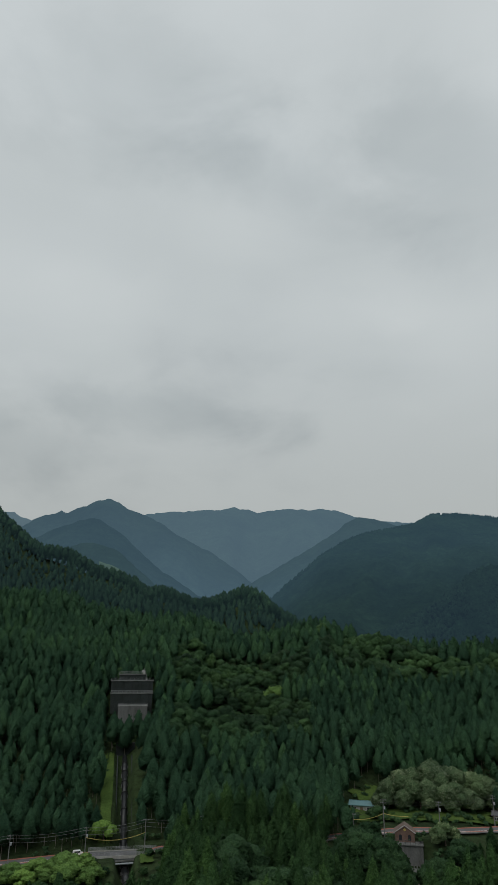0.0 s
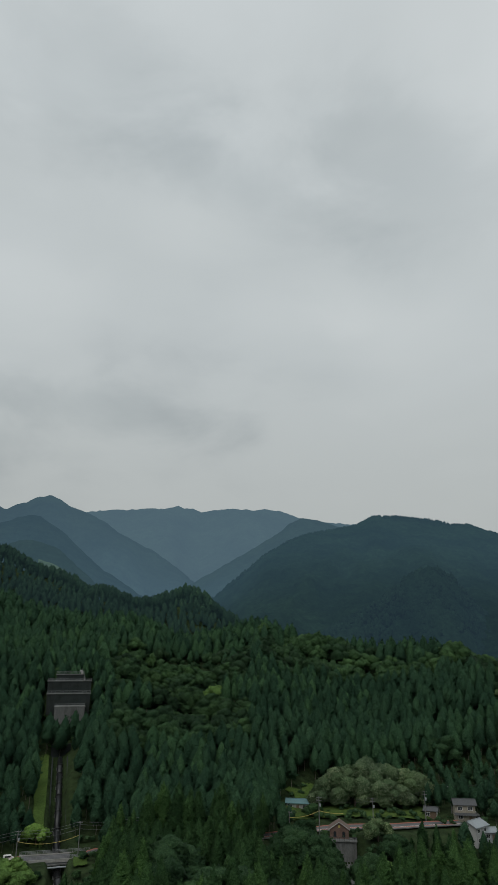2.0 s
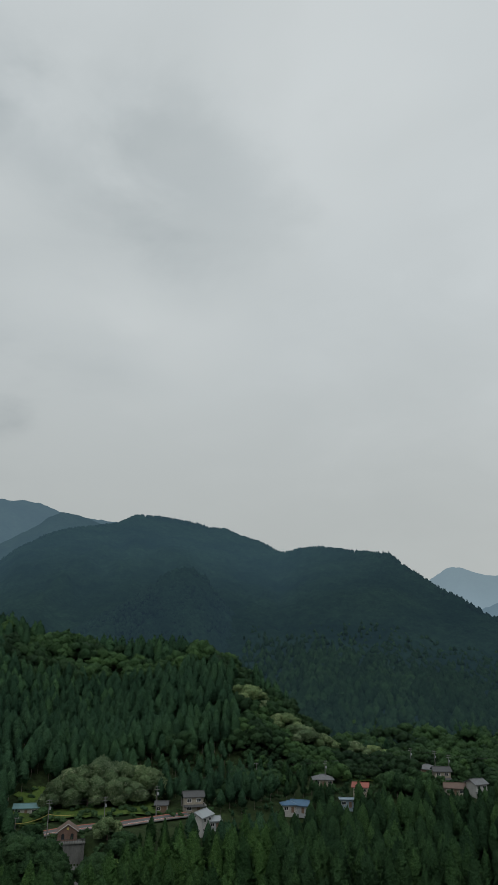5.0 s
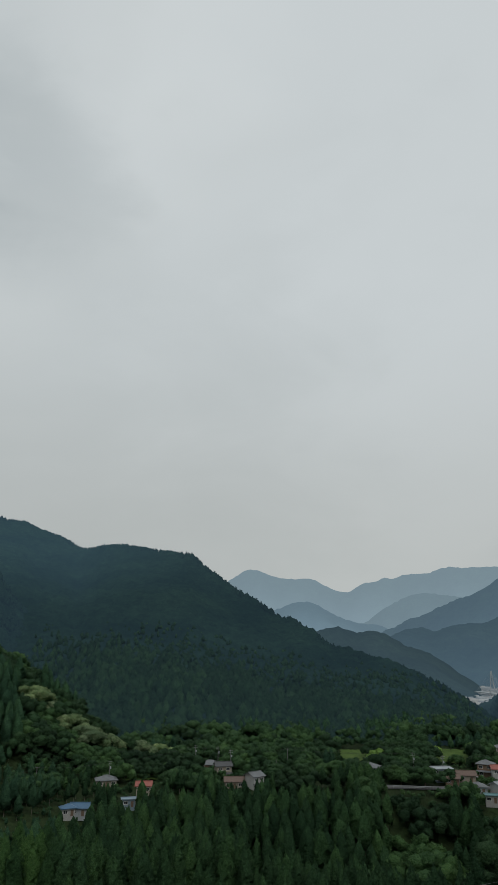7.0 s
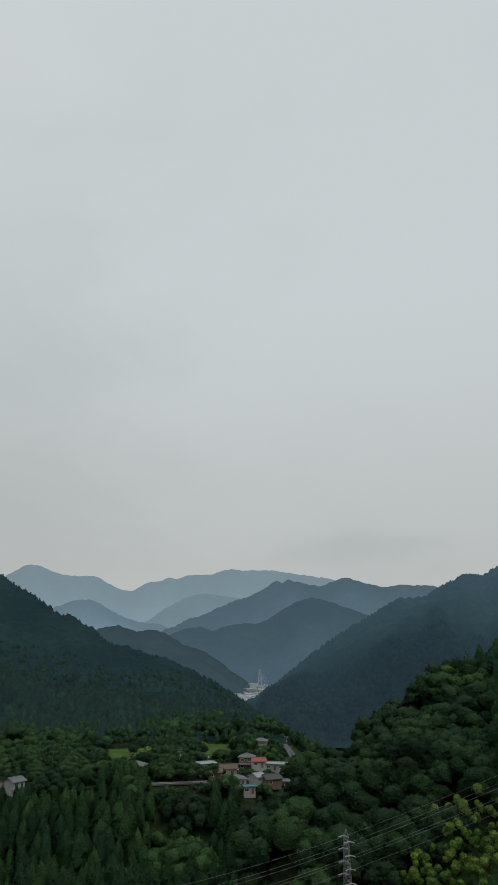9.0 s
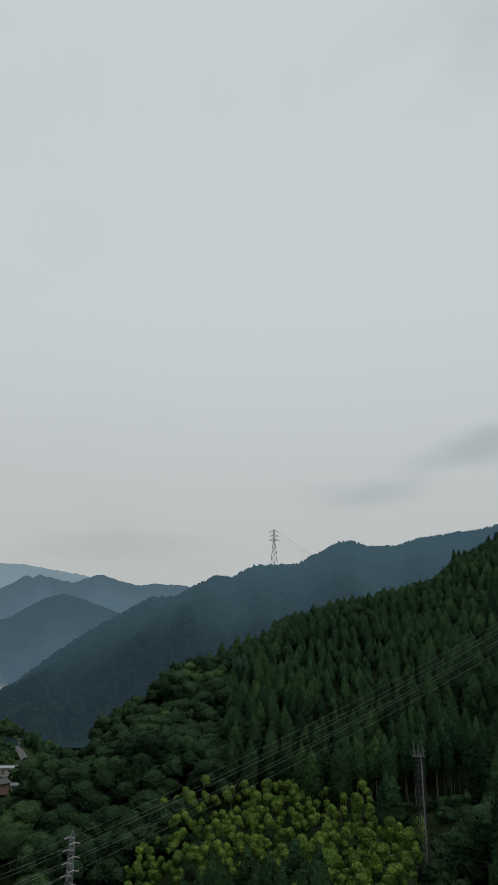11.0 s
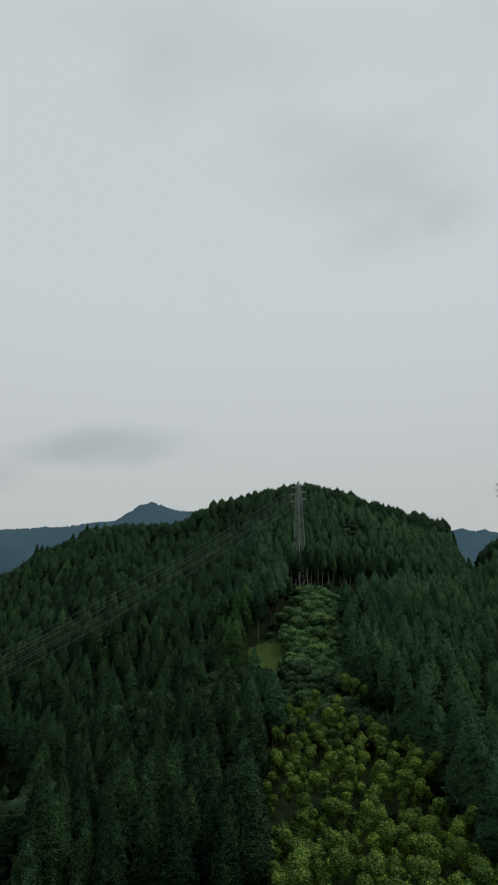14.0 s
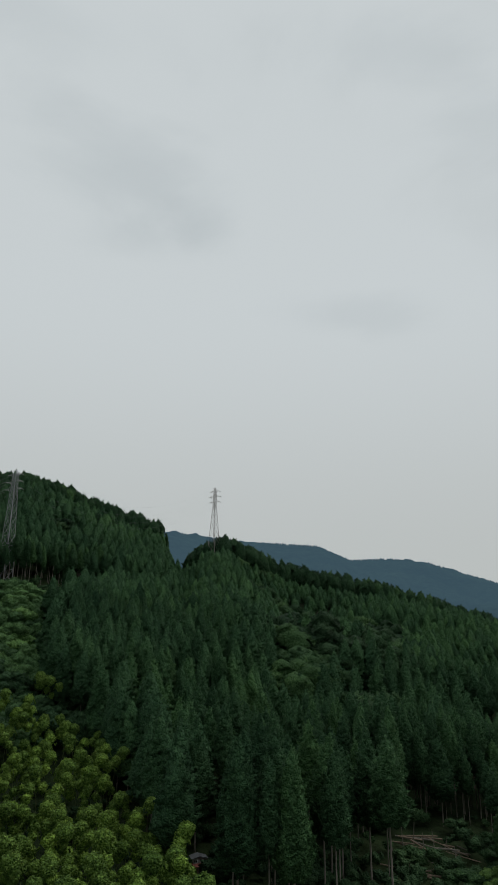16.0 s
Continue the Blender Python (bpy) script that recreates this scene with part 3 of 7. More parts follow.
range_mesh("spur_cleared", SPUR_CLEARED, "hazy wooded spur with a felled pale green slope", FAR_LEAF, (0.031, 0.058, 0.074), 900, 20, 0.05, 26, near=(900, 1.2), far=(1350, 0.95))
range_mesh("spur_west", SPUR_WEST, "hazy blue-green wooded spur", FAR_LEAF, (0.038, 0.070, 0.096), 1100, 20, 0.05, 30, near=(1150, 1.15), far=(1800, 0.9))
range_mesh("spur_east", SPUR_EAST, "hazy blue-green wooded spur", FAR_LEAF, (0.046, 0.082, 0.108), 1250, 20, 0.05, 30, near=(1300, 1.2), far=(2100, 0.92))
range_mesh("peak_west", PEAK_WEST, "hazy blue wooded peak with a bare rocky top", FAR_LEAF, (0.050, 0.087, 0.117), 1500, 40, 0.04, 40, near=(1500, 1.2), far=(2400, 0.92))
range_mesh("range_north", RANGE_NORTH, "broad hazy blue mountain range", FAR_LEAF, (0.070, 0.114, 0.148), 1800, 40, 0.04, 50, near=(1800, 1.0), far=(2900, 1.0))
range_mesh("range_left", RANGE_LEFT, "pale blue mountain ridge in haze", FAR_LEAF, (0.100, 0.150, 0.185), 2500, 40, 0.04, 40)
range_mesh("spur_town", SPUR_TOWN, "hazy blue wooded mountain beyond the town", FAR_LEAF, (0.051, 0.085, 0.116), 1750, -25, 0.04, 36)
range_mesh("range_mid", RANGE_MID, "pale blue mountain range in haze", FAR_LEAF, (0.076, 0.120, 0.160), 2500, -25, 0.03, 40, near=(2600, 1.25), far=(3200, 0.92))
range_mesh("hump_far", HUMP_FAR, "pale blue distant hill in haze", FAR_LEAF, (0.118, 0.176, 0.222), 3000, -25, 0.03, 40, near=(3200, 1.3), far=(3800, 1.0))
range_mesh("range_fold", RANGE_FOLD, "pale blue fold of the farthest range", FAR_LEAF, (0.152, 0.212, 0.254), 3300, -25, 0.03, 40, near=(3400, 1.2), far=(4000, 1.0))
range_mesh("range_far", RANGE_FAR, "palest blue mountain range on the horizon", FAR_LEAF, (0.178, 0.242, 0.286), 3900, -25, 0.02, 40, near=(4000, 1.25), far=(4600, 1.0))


def range_patch(name, crest, foot_r, foot, rough, power, b0, b1, r0, r1, leaf, air, label):
    """A felled or mown patch on the face of a far range, with a wavering edge."""
    n, m = 24, 10
    B, U = np.meshgrid(np.linspace(b0, b1, n), np.linspace(0, 1, m), indexing="ij")
    lean = (B - b0) / (b1 - b0)
    R = r0 + (r1 - r0) * (U + 0.25 * grain2(B * 30, U * 0, 9, 91) * (1 - U)) - lean * (r1 - r0) * 0.9
    X, Y = R * np.sin(np.radians(B)), R * np.cos(np.radians(B))
    Z = range_height(B, R, crest, foot_r, foot, rough, power) + 4.0
    idx = np.arange(n * m).reshape(n, m)
    quads = np.stack([idx[:-1, :-1], idx[1:, :-1], idx[1:, 1:], idx[:-1, 1:]], -1).reshape(-1, 4)[:, ::-1]
    mat = backdrop_material(name, leaf, air, 0.05, (foot_r, 1.0), (foot_r * 2, 1.0))
    tagged(new("backdrop", mesh_from(name, np.stack([X, Y, Z], -1).reshape(-1, 3), quads, mat, smooth=True)), label, "hillside", kind="structure")


range_patch("felled_slope", SPUR_CLEARED, 900, 20, 26, 0.9, -12.6, -7.8, 1130, 1215, (0.060, 0.085, 0.045), (0.032, 0.058, 0.070), "pale green felled slope on the hazy spur")

# ---- trees ----


def rings(profile, sides, rng, wob, centre=(0.0, 0.0)):
    """A lumpy closed body from (radius, height) rings; the last one is its tip."""
    V, T = [], []
    a = np.arange(sides) * 2 * np.pi / sides
    for k, (r, z) in enumerate(profile[:-1]):
        rr = r * (1 + rng.uniform(-wob, wob, sides))
        V.append(np.stack([centre[0] + rr * np.cos(a + k * 0.4), centre[1] + rr * np.sin(a + k * 0.4), z + rng.uniform(-0.3, 0.3, sides) * wob * r], 1))
        if k:
            i = np.arange(sides)
            j = (i + 1) % sides
            lo, hi = (k - 1) * sides, k * sides
            T += [np.stack([lo + i, lo + j, hi + j], 1), np.stack([lo + i, hi + j, hi + i], 1)]
    k = len(profile) - 2
    i = np.arange(sides)
    T.append(np.stack([k * sides + i, k * sides + (i + 1) % sides, np.full(sides, (k + 1) * sides)], 1))
    V.append(np.array([[centre[0], centre[1], profile[-1][1]]]))
    return np.concatenate(V), np.concatenate(T)


def joined(pieces):
    vs, ts, k = [], [], 0
    for v, t in pieces:
        vs.append(v)
        ts.append(t + k)
        k += len(v)
    return np.concatenate(vs), np.concatenate(ts)


def cone(r0, z0, r1, z1, sides, rng=None, wob=0.0, lean=(0, 0)):
    a = np.arange(sides) * 2 * np.pi / sides
    w = 1 + (rng.uniform(-wob, wob, sides) if rng is not None else 0)
    lo = np.stack([r0 * np.cos(a) * w, r0 * np.sin(a) * w, np.full(sides, z0)], 1)
    if r1 < 1e-6:
        v = np.concatenate([lo, [[lean[0], lean[1], z1]]])
        i = np.arange(sides)
        return v, np.stack([i, (i + 1) % sides, np.full(sides, sides)], 1)
    hi = np.stack([r1 * np.cos(a) + lean[0], r1 * np.sin(a) + lean[1], np.full(sides, z1)], 1)
    i = np.arange(sides)
    j = (i + 1) % sides
    return np.concatenate([lo, hi]), np.concatenate([np.stack([i, j, j + sides], 1), np.stack([i, j + sides, i + sides], 1)])


def tufts(spots, ways, size, rng, wide=0.55):
    """Small pointed sprays: three-sided and open below, rooted at the spots and pointing along ways."""
    n = len(spots)
    d = ways / np.linalg.norm(ways, axis=1, keepdims=True)
    side = np.cross(d, rng.normal(size=(n, 3)))
    side /= np.linalg.norm(side, axis=1, keepdims=True)
    other = np.cross(d, side)
    s = (size * rng.uniform(0.7, 1.3, n))[:, None]
    foot = spots - d * s * 0.45
    verts = [spots + d * s * 0.62]
    for k in range(3):
        a = k * 2 * np.pi / 3
        verts.append(foot + (side * math.cos(a) + other * math.sin(a)) * s * wide)
    V = np.stack(verts, 1).reshape(-1, 3)
    tri = np.array([(0, 1, 2), (0, 2, 3), (0, 3, 1)])
    return V, (tri[None] + (np.arange(n) * 4)[:, None, None]).reshape(-1, 3)


def ruffled(levels, radius, sides, rng, deep, droop, squash=1.0):
    """A closed crown of rings whose corners stand out and in by turns, so that it is covered with pointed clumps; levels run from the foot to the tip."""
    n = len(levels)
    k, i = np.meshgrid(np.arange(n - 1), np.arange(sides), indexing="ij")
    ang = (i + rng.uniform(-0.28, 0.28, i.shape)) * 2 * np.pi / sides + 0.35 * k
    stands = np.where((i + k) % 2 == 0, 1.0, 1.0 - deep) + rng.uniform(-0.09, 0.09, i.shape)
    bulge = 1 + 0.10 * np.sin(ang * 2 + k * 0.9 + rng.uniform(0, 6))
    r = radius[:-1][:, None] * stands * bulge
    step_z = np.gradient(levels)[:-1][:, None]
    z = levels[:-1][:, None] + step_z * (rng.uniform(-0.3, 0.3, i.shape) - droop * (stands - 1 + deep / 2) / max(deep, 0.01))
    V = np.stack([r * np.cos(ang), r * np.sin(ang) * squash, z], -1).reshape(-1, 3)
    V = np.concatenate([V, [[0, 0, levels[-1]]]])
    T = []
    i = np.arange(sides)
    j = (i + 1) % sides
    for q in range(n - 2):
        lo, hi = q * sides, (q + 1) * sides
        even = (i + q) % 2 == 0
        # the fold runs from one outstanding corner to the next
        T += [np.where(even[:, None], np.stack([lo + i, lo + j, hi + j], 1), np.stack([lo + i, lo + j, hi + i], 1)),
              np.where(even[:, None], np.stack([lo + i, hi + j, hi + i], 1), np.stack([lo + j, hi + j, hi + i], 1))]
    top = (n - 2) * sides
    T.append(np.stack([top + i, top + j, np.full(sides, (n - 1) * sides)], 1))
    return V, np.concatenate(T)


def cedar_crown(rows, sides, rng, radius=0.14, base=0.2, point=1.8, deep=0.30, sprays=40, size=0.05):
    """A conifer crown one unit high: drooping clumps of needles, and loose upswept sprays that break its outline."""
    def girth(u):
        return radius * (1 - u ** point) ** 0.74 * (0.50 + 0.50 * np.clip(u / 0.22, 0, 1) ** 0.7)
    u = np.linspace(0, 1, rows + 1)
    hull = ruffled(base + (1 - base) * u * 0.97, girth(u) * 0.92, sides, rng, deep, 0.55)
    v = 1 - rng.uniform(0.0, 1, sprays) ** 0.7
    v[:2] = (0.985, 0.93)
    ang = np.arange(sprays) * 2.399 + rng.uniform(-0.5, 0.5, sprays)
    r = girth(v) * rng.uniform(0.80, 1.04, sprays)
    spots = np.stack([r * np.cos(ang), r * np.sin(ang), base + (1 - base) * v], 1)
    ways = np.stack([np.cos(ang), np.sin(ang), 0.15 + 1.6 * v ** 3], 1) + rng.normal(0, 0.3, (sprays, 3))
    return joined([hull, tufts(spots, ways, size * (0.75 + 0.4 * (1 - v)), rng)])


def broad_crown(lobes, rows, sides, rng, flat=0.82, low=0.06, deep=0.26, sprays=12, size=0.06):
    """A spreading crown one unit high: domes and shelves of leaf clumps with loose sprays."""
    pieces = []
    for k in range(lobes):
        a = k * 2.399 + rng.uniform(-0.5, 0.5)
        d = 0.33 * math.sqrt((k + 0.2) / lobes)
        rad = rng.uniform(0.18, 0.26) * (8.0 / (lobes + 2)) ** 0.3
        x, y = d * math.cos(a) * 1.15, d * math.sin(a) * 1.15
        z = low + 0.18 + 0.44 * (1 - (d / 0.40) ** 2) * rng.uniform(0.75, 1.05)
        w = np.linspace(-0.62, 1.0, rows + 1)
        V, T = ruffled(z + w * rad * flat, rad * 0.94 * np.sqrt(np.maximum(1 - w ** 2, 0.0)), sides, rng, deep, 0.3)
        pieces.append((V + np.array([x, y, 0]), T))
        o = rng.normal(size=(sprays, 3))
        o[:, 2] = np.abs(o[:, 2]) - 0.25
        o /= np.linalg.norm(o, axis=1, keepdims=True)
        spots = np.array([x, y, z]) + o * rad * np.array([1, 1, flat]) * rng.uniform(0.84, 1.04, (sprays, 1))
        pieces.append(tufts(spots, o + np.array([0, 0, 0.3]) + rng.normal(0, 0.35, (sprays, 3)), np.full(sprays, size), rng, 0.7))
    return joined(pieces)


rng = np.random.default_rng(7)
CEDAR_FINE = [cedar_crown(10, 10, rng, rng.uniform(0.18, 0.21), rng.uniform(0.26, 0.40), 1.35, sprays=56, size=0.046) for k in range(8)]
CEDAR_TALL = [cedar_crown(14, 10, rng, rng.uniform(0.115, 0.15), rng.uniform(0.36, 0.52), 1.5, sprays=150, size=0.034) for k in range(8)]
CEDAR_MID = [cedar_crown(6, 8, rng, rng.uniform(0.20, 0.24), rng.uniform(0.26, 0.40), 2.2, sprays=20, size=0.066) for k in range(8)]
CEDAR_FAR = [cedar_crown(5, 6, rng, rng.uniform(0.27, 0.32), 0.15, 2.0, sprays=12, size=0.10) for k in range(8)]
BROAD_FINE = [broad_crown(9, 5, 8, rng, low=0.0, sprays=26, size=0.045, deep=0.34) for k in range(6)]
BROAD_MID = [broad_crown(6, 4, 7, rng, low=0.0, sprays=13, size=0.062, deep=0.32) for k in range(6)]
BROAD_FAR = [broad_crown(4, 3, 6, rng, sprays=7, size=0.085) for k in range(6)]
BUSH = [broad_crown(2, 3, 6, rng, 0.9, 0.0, sprays=7, size=0.14) for k in range(6)]
CEDAR_DOME = [cedar_crown(5, 7, rng, rng.uniform(0.30, 0.36), 0.10, 3.0, sprays=16, size=0.08) for k in range(6)]
CEDAR_CLOSE = [cedar_crown(15, 14, rng, rng.uniform(0.165, 0.195), rng.uniform(0.24, 0.40), 1.25, sprays=210, size=0.030) for k in range(8)]
SINGLE = [(99, 117, 100, 186), (136, 161, 100, 186), (-6, 8, 238, 262)]
singles = []


def stand(name, shapes, places, heights, widths, mat, label, trunk=None):
    """Many trees in one mesh: a wood that nobody could count."""
    r = np.random.default_rng(len(places) + 3)
    V, T, tint, k = [], [], [], 0
    pick = r.integers(0, len(shapes), len(places))
    for s, (v, t) in enumerate(shapes):
        sel = np.nonzero(pick == s)[0]
        if not len(sel):
            continue
        a = r.uniform(0, 2 * np.pi, len(sel))
        c, sn = np.cos(a)[:, None], np.sin(a)[:, None]
        h, w = heights[sel][:, None], widths[sel][:, None]
        x, y = (v[:, 0] * c - v[:, 1] * sn) * h * w, (v[:, 0] * sn + v[:, 1] * c) * h * w
        P = np.stack([x + places[sel, 0:1], y + places[sel, 1:2], v[:, 2] * h + places[sel, 2:3]], -1)
        V.append(P.reshape(-1, 3))
        T.append((t[None] + (np.arange(len(sel)) * len(v))[:, None, None] + k).reshape(-1, 3))
        age = 0.5 + 0.42 * grain2(places[sel, 0], places[sel, 1], 65, 18) + r.uniform(-0.28, 0.28, len(sel))
        tint.append(np.repeat(np.clip(age, 0.02, 0.98), len(v)))
        k += len(sel) * len(v)
    ob = new(name, mesh_from(name, np.concatenate(V), np.concatenate(T), mat, np.concatenate(tint), smooth=True))
    tagged(ob, label, "woods", kind="stuff")
    if trunk:
        v, t = cone(0.0065, -0.05, 0.004, 0.5, 5)
        P = v[None] * np.stack([heights, heights, heights], -1)[:, None] + places[:, None]
        stems = new("trunks", mesh_from("trunks", P.reshape(-1, 3), (t[None] + (np.arange(len(places)) * len(v))[:, None, None]).reshape(-1, 3), trunk))
        tagged(stems, "straight bare conifer trunks below the canopy", "trunks", kind="stuff")
    return ob


def scatter(spacing, b0, b1, r0, r1, seed):
    """Places on a shaken grid within a stretch of the plan."""
    r = np.random.default_rng(seed)
    n = int(r1 / spacing) + 1
    g = np.arange(-n, n + 1) * spacing
    X, Y = np.meshgrid(g, g)
    X = X.ravel() + (np.floor(Y.ravel() / spacing) % 2) * spacing * 0.5
    Y = Y.ravel()
    X, Y = X + r.uniform(-0.36, 0.36, X.size) * spacing, Y + r.uniform(-0.36, 0.36, Y.size) * spacing
    bearing, dist = polar(X, Y)
    keep = (bearing > b0) & (bearing < b1) & (dist > r0) & (dist < r1)
    return X[keep], Y[keep], bearing[keep], dist[keep]


def inside(bearing, r, box, soft=0.0):
    b0, b1, r0, r1 = box
    return (bearing > b0) & (bearing < b1) & (r > r0) & (r < r1)


# open places without woods: from bearing, to bearing, from distance, to distance
CLEAR = [
    (-40, -6, 266, 279), (-12, -6, 255, 285),                                   # road, bridge
    (-11.3, -8.3, 255, 352), (-11.3, -7.4, 362, 420),                           # pipe, concrete steps
    (8.2, 21, 258, 290), (10.8, 15.8, 225, 262), (8.6, 18, 286, 322),           # gatehouse and the meadow behind it
    (48.5, 52, 395, 444), (56.6, 59.6, 396, 456), (60.6, 63, 392, 420), (63.0, 65.6, 346, 488), (52.5, 59, 325, 337), (59, 63.2, 334, 346),    # village fields and lane
    (117.6, 124.2, 166, 258), (115.8, 119.6, 204, 246), (119.2, 122.4, 254, 298), (122.4, 125.4, 258, 312), (125.4, 128.6, 292, 326),    # young trees and the open edge under the pylon
    (138, 151, 90, 106), (151, 162, 90, 122), (135.6, 137.9, 84, 136), (152.4, 162, 118, 136), (152.4, 158.8, 118, 166),     # the felled place and the hut
    (93, 99, 120, 190), (88.5, 100, 186, 214), (87, 99.5, 100, 141),   # clearing and its edges
]
# how far the bamboo groves reach up and down the slope: bearing, distance
REACH_EAST = [(116.7, 140), (117.6, 160), (120.5, 176), (124, 188), (127, 186), (129.5, 166), (132.3, 142), (134.6, 116), (135.8, 98), (136.4, 84)]
NEAR_EAST = [(116, 84), (140, 84)]
REACH_NORTH = [(71, 211), (75, 222), (79, 234), (83, 232), (86.5, 216), (89.5, 212), (91.5, 186), (93.2, 160), (94.4, 146)]
NEAR_NORTH = [(71, 200), (79, 190), (83, 165), (87, 140), (96, 136)]
# fields and a lane that lie open to the valley: bearing, distance of the near edge, width
FIELDS = [(50.6, 402, 16, 0, 0), (58.1, 404, 17, 0, 0), (61.9, 384, 12, 0, 0), (34.6, 350, 16, 0, 0), (55.4, 333, 14, 0, 0), (63.2, 376, 12, 0, 0)]
# stands of broad-leaved trees
BROAD = [
    (-6, 5.2, 335, 470), (24.5, 34, 345, 425), (31, 66, 318, 620), (60, 79.5, 180, 330), (53.5, 58, 255, 335), (6, 26, 425, 500),
    (142.5, 153, 206, 352), (-40, -6, 225, 266), (7, 13.5, 225, 262), (112.5, 117, 178, 206),
]


def is_clear(bearing, r):
    hit = np.zeros(bearing.shape, bool)
    for box_row in CLEAR:
        hit |= inside(bearing, r, box_row)
    for reach, near in ((REACH_EAST, NEAR_EAST), (REACH_NORTH, NEAR_NORTH)):
        hit |= (bearing > reach[0][0]) & (bearing < reach[-1][0]) & (r > along(near, bearing, 1)) & (r < along(reach, bearing, 1) - 3)
    # room round each house, and a view over the valley in front of it
    for row in HOUSES:
        off = (bearing - row[0]) * np.pi / 180 * row[1]
        ahead = row[1] - r
        hit |= (np.abs(off) < row[2] * 0.5 + 1.5) & (ahead > -6) & (ahead < 8)
    return hit


def is_broad(x, y, bearing, r):
    hit = np.zeros(bearing.shape, bool)
    for box in BROAD:
        hit |= inside(bearing, r, box)
    n = grain2(x, y, 30, 11)
    return np.where(hit, n > -0.55, n > 0.80)


def grow(x, y, bearing, r, seed, low=17, high=24):
    rr = np.random.default_rng(seed)
    z = ground_height(x, y)
    h = rr.uniform(low, high, len(x)) * (1 + 0.08 * grain2(x, y, 40, 4))
    # stands of different age
    stage = grain2(x, y, 75, 14) + 0.45 * grain2(x, y, 31, 16)
    h = h * np.where(stage > 0.30, 1.08, np.where(stage < -0.45, 0.74, 0.97))
    # low growth on the bank below village and road, kept under lines of sight
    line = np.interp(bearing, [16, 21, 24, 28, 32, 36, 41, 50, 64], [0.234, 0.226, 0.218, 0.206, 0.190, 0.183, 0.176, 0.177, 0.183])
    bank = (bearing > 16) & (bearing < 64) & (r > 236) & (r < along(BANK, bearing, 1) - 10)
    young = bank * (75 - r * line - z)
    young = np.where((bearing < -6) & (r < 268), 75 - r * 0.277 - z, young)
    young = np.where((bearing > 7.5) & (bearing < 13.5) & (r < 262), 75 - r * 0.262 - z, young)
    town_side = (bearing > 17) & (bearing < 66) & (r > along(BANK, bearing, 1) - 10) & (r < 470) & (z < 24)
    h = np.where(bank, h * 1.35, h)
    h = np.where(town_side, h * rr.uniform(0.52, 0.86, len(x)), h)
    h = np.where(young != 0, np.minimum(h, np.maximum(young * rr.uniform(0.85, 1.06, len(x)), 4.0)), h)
    # smaller trees on the exposed crest of the eastern ridge
    top = along(RIDGE_EAST, bearing, 1)
    crest_tree = (bearing > 84) & (bearing < 133) & (r > top - 26)
    crest_tree |= (bearing >= 133) & (r > along(HILL_EAST, bearing, 1) - 26)
    crest_tree |= (bearing < 6) & (r > along(RIDGE_WEST, bearing, 1) - 30)
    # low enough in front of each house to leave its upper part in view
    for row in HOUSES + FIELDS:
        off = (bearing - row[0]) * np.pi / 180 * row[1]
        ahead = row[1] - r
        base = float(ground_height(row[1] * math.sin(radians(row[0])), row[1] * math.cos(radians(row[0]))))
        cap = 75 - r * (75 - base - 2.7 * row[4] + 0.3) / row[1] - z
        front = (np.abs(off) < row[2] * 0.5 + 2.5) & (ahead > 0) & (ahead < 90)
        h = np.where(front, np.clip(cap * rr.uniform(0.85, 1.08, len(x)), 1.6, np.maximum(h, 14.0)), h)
    return np.stack([x, y, z - 0.3 - np.where(crest_tree, h * 0.33, 0.0)], 1), h, rr.uniform(0.85, 1.15, len(x))


def is_dusky(x, y, bearing):
    """The dark stand of cedars on the eastern slope."""
    b = bearing + 4 * grain2(x, y, 34, 27)
    return (b > 78) & (b < 116.5)


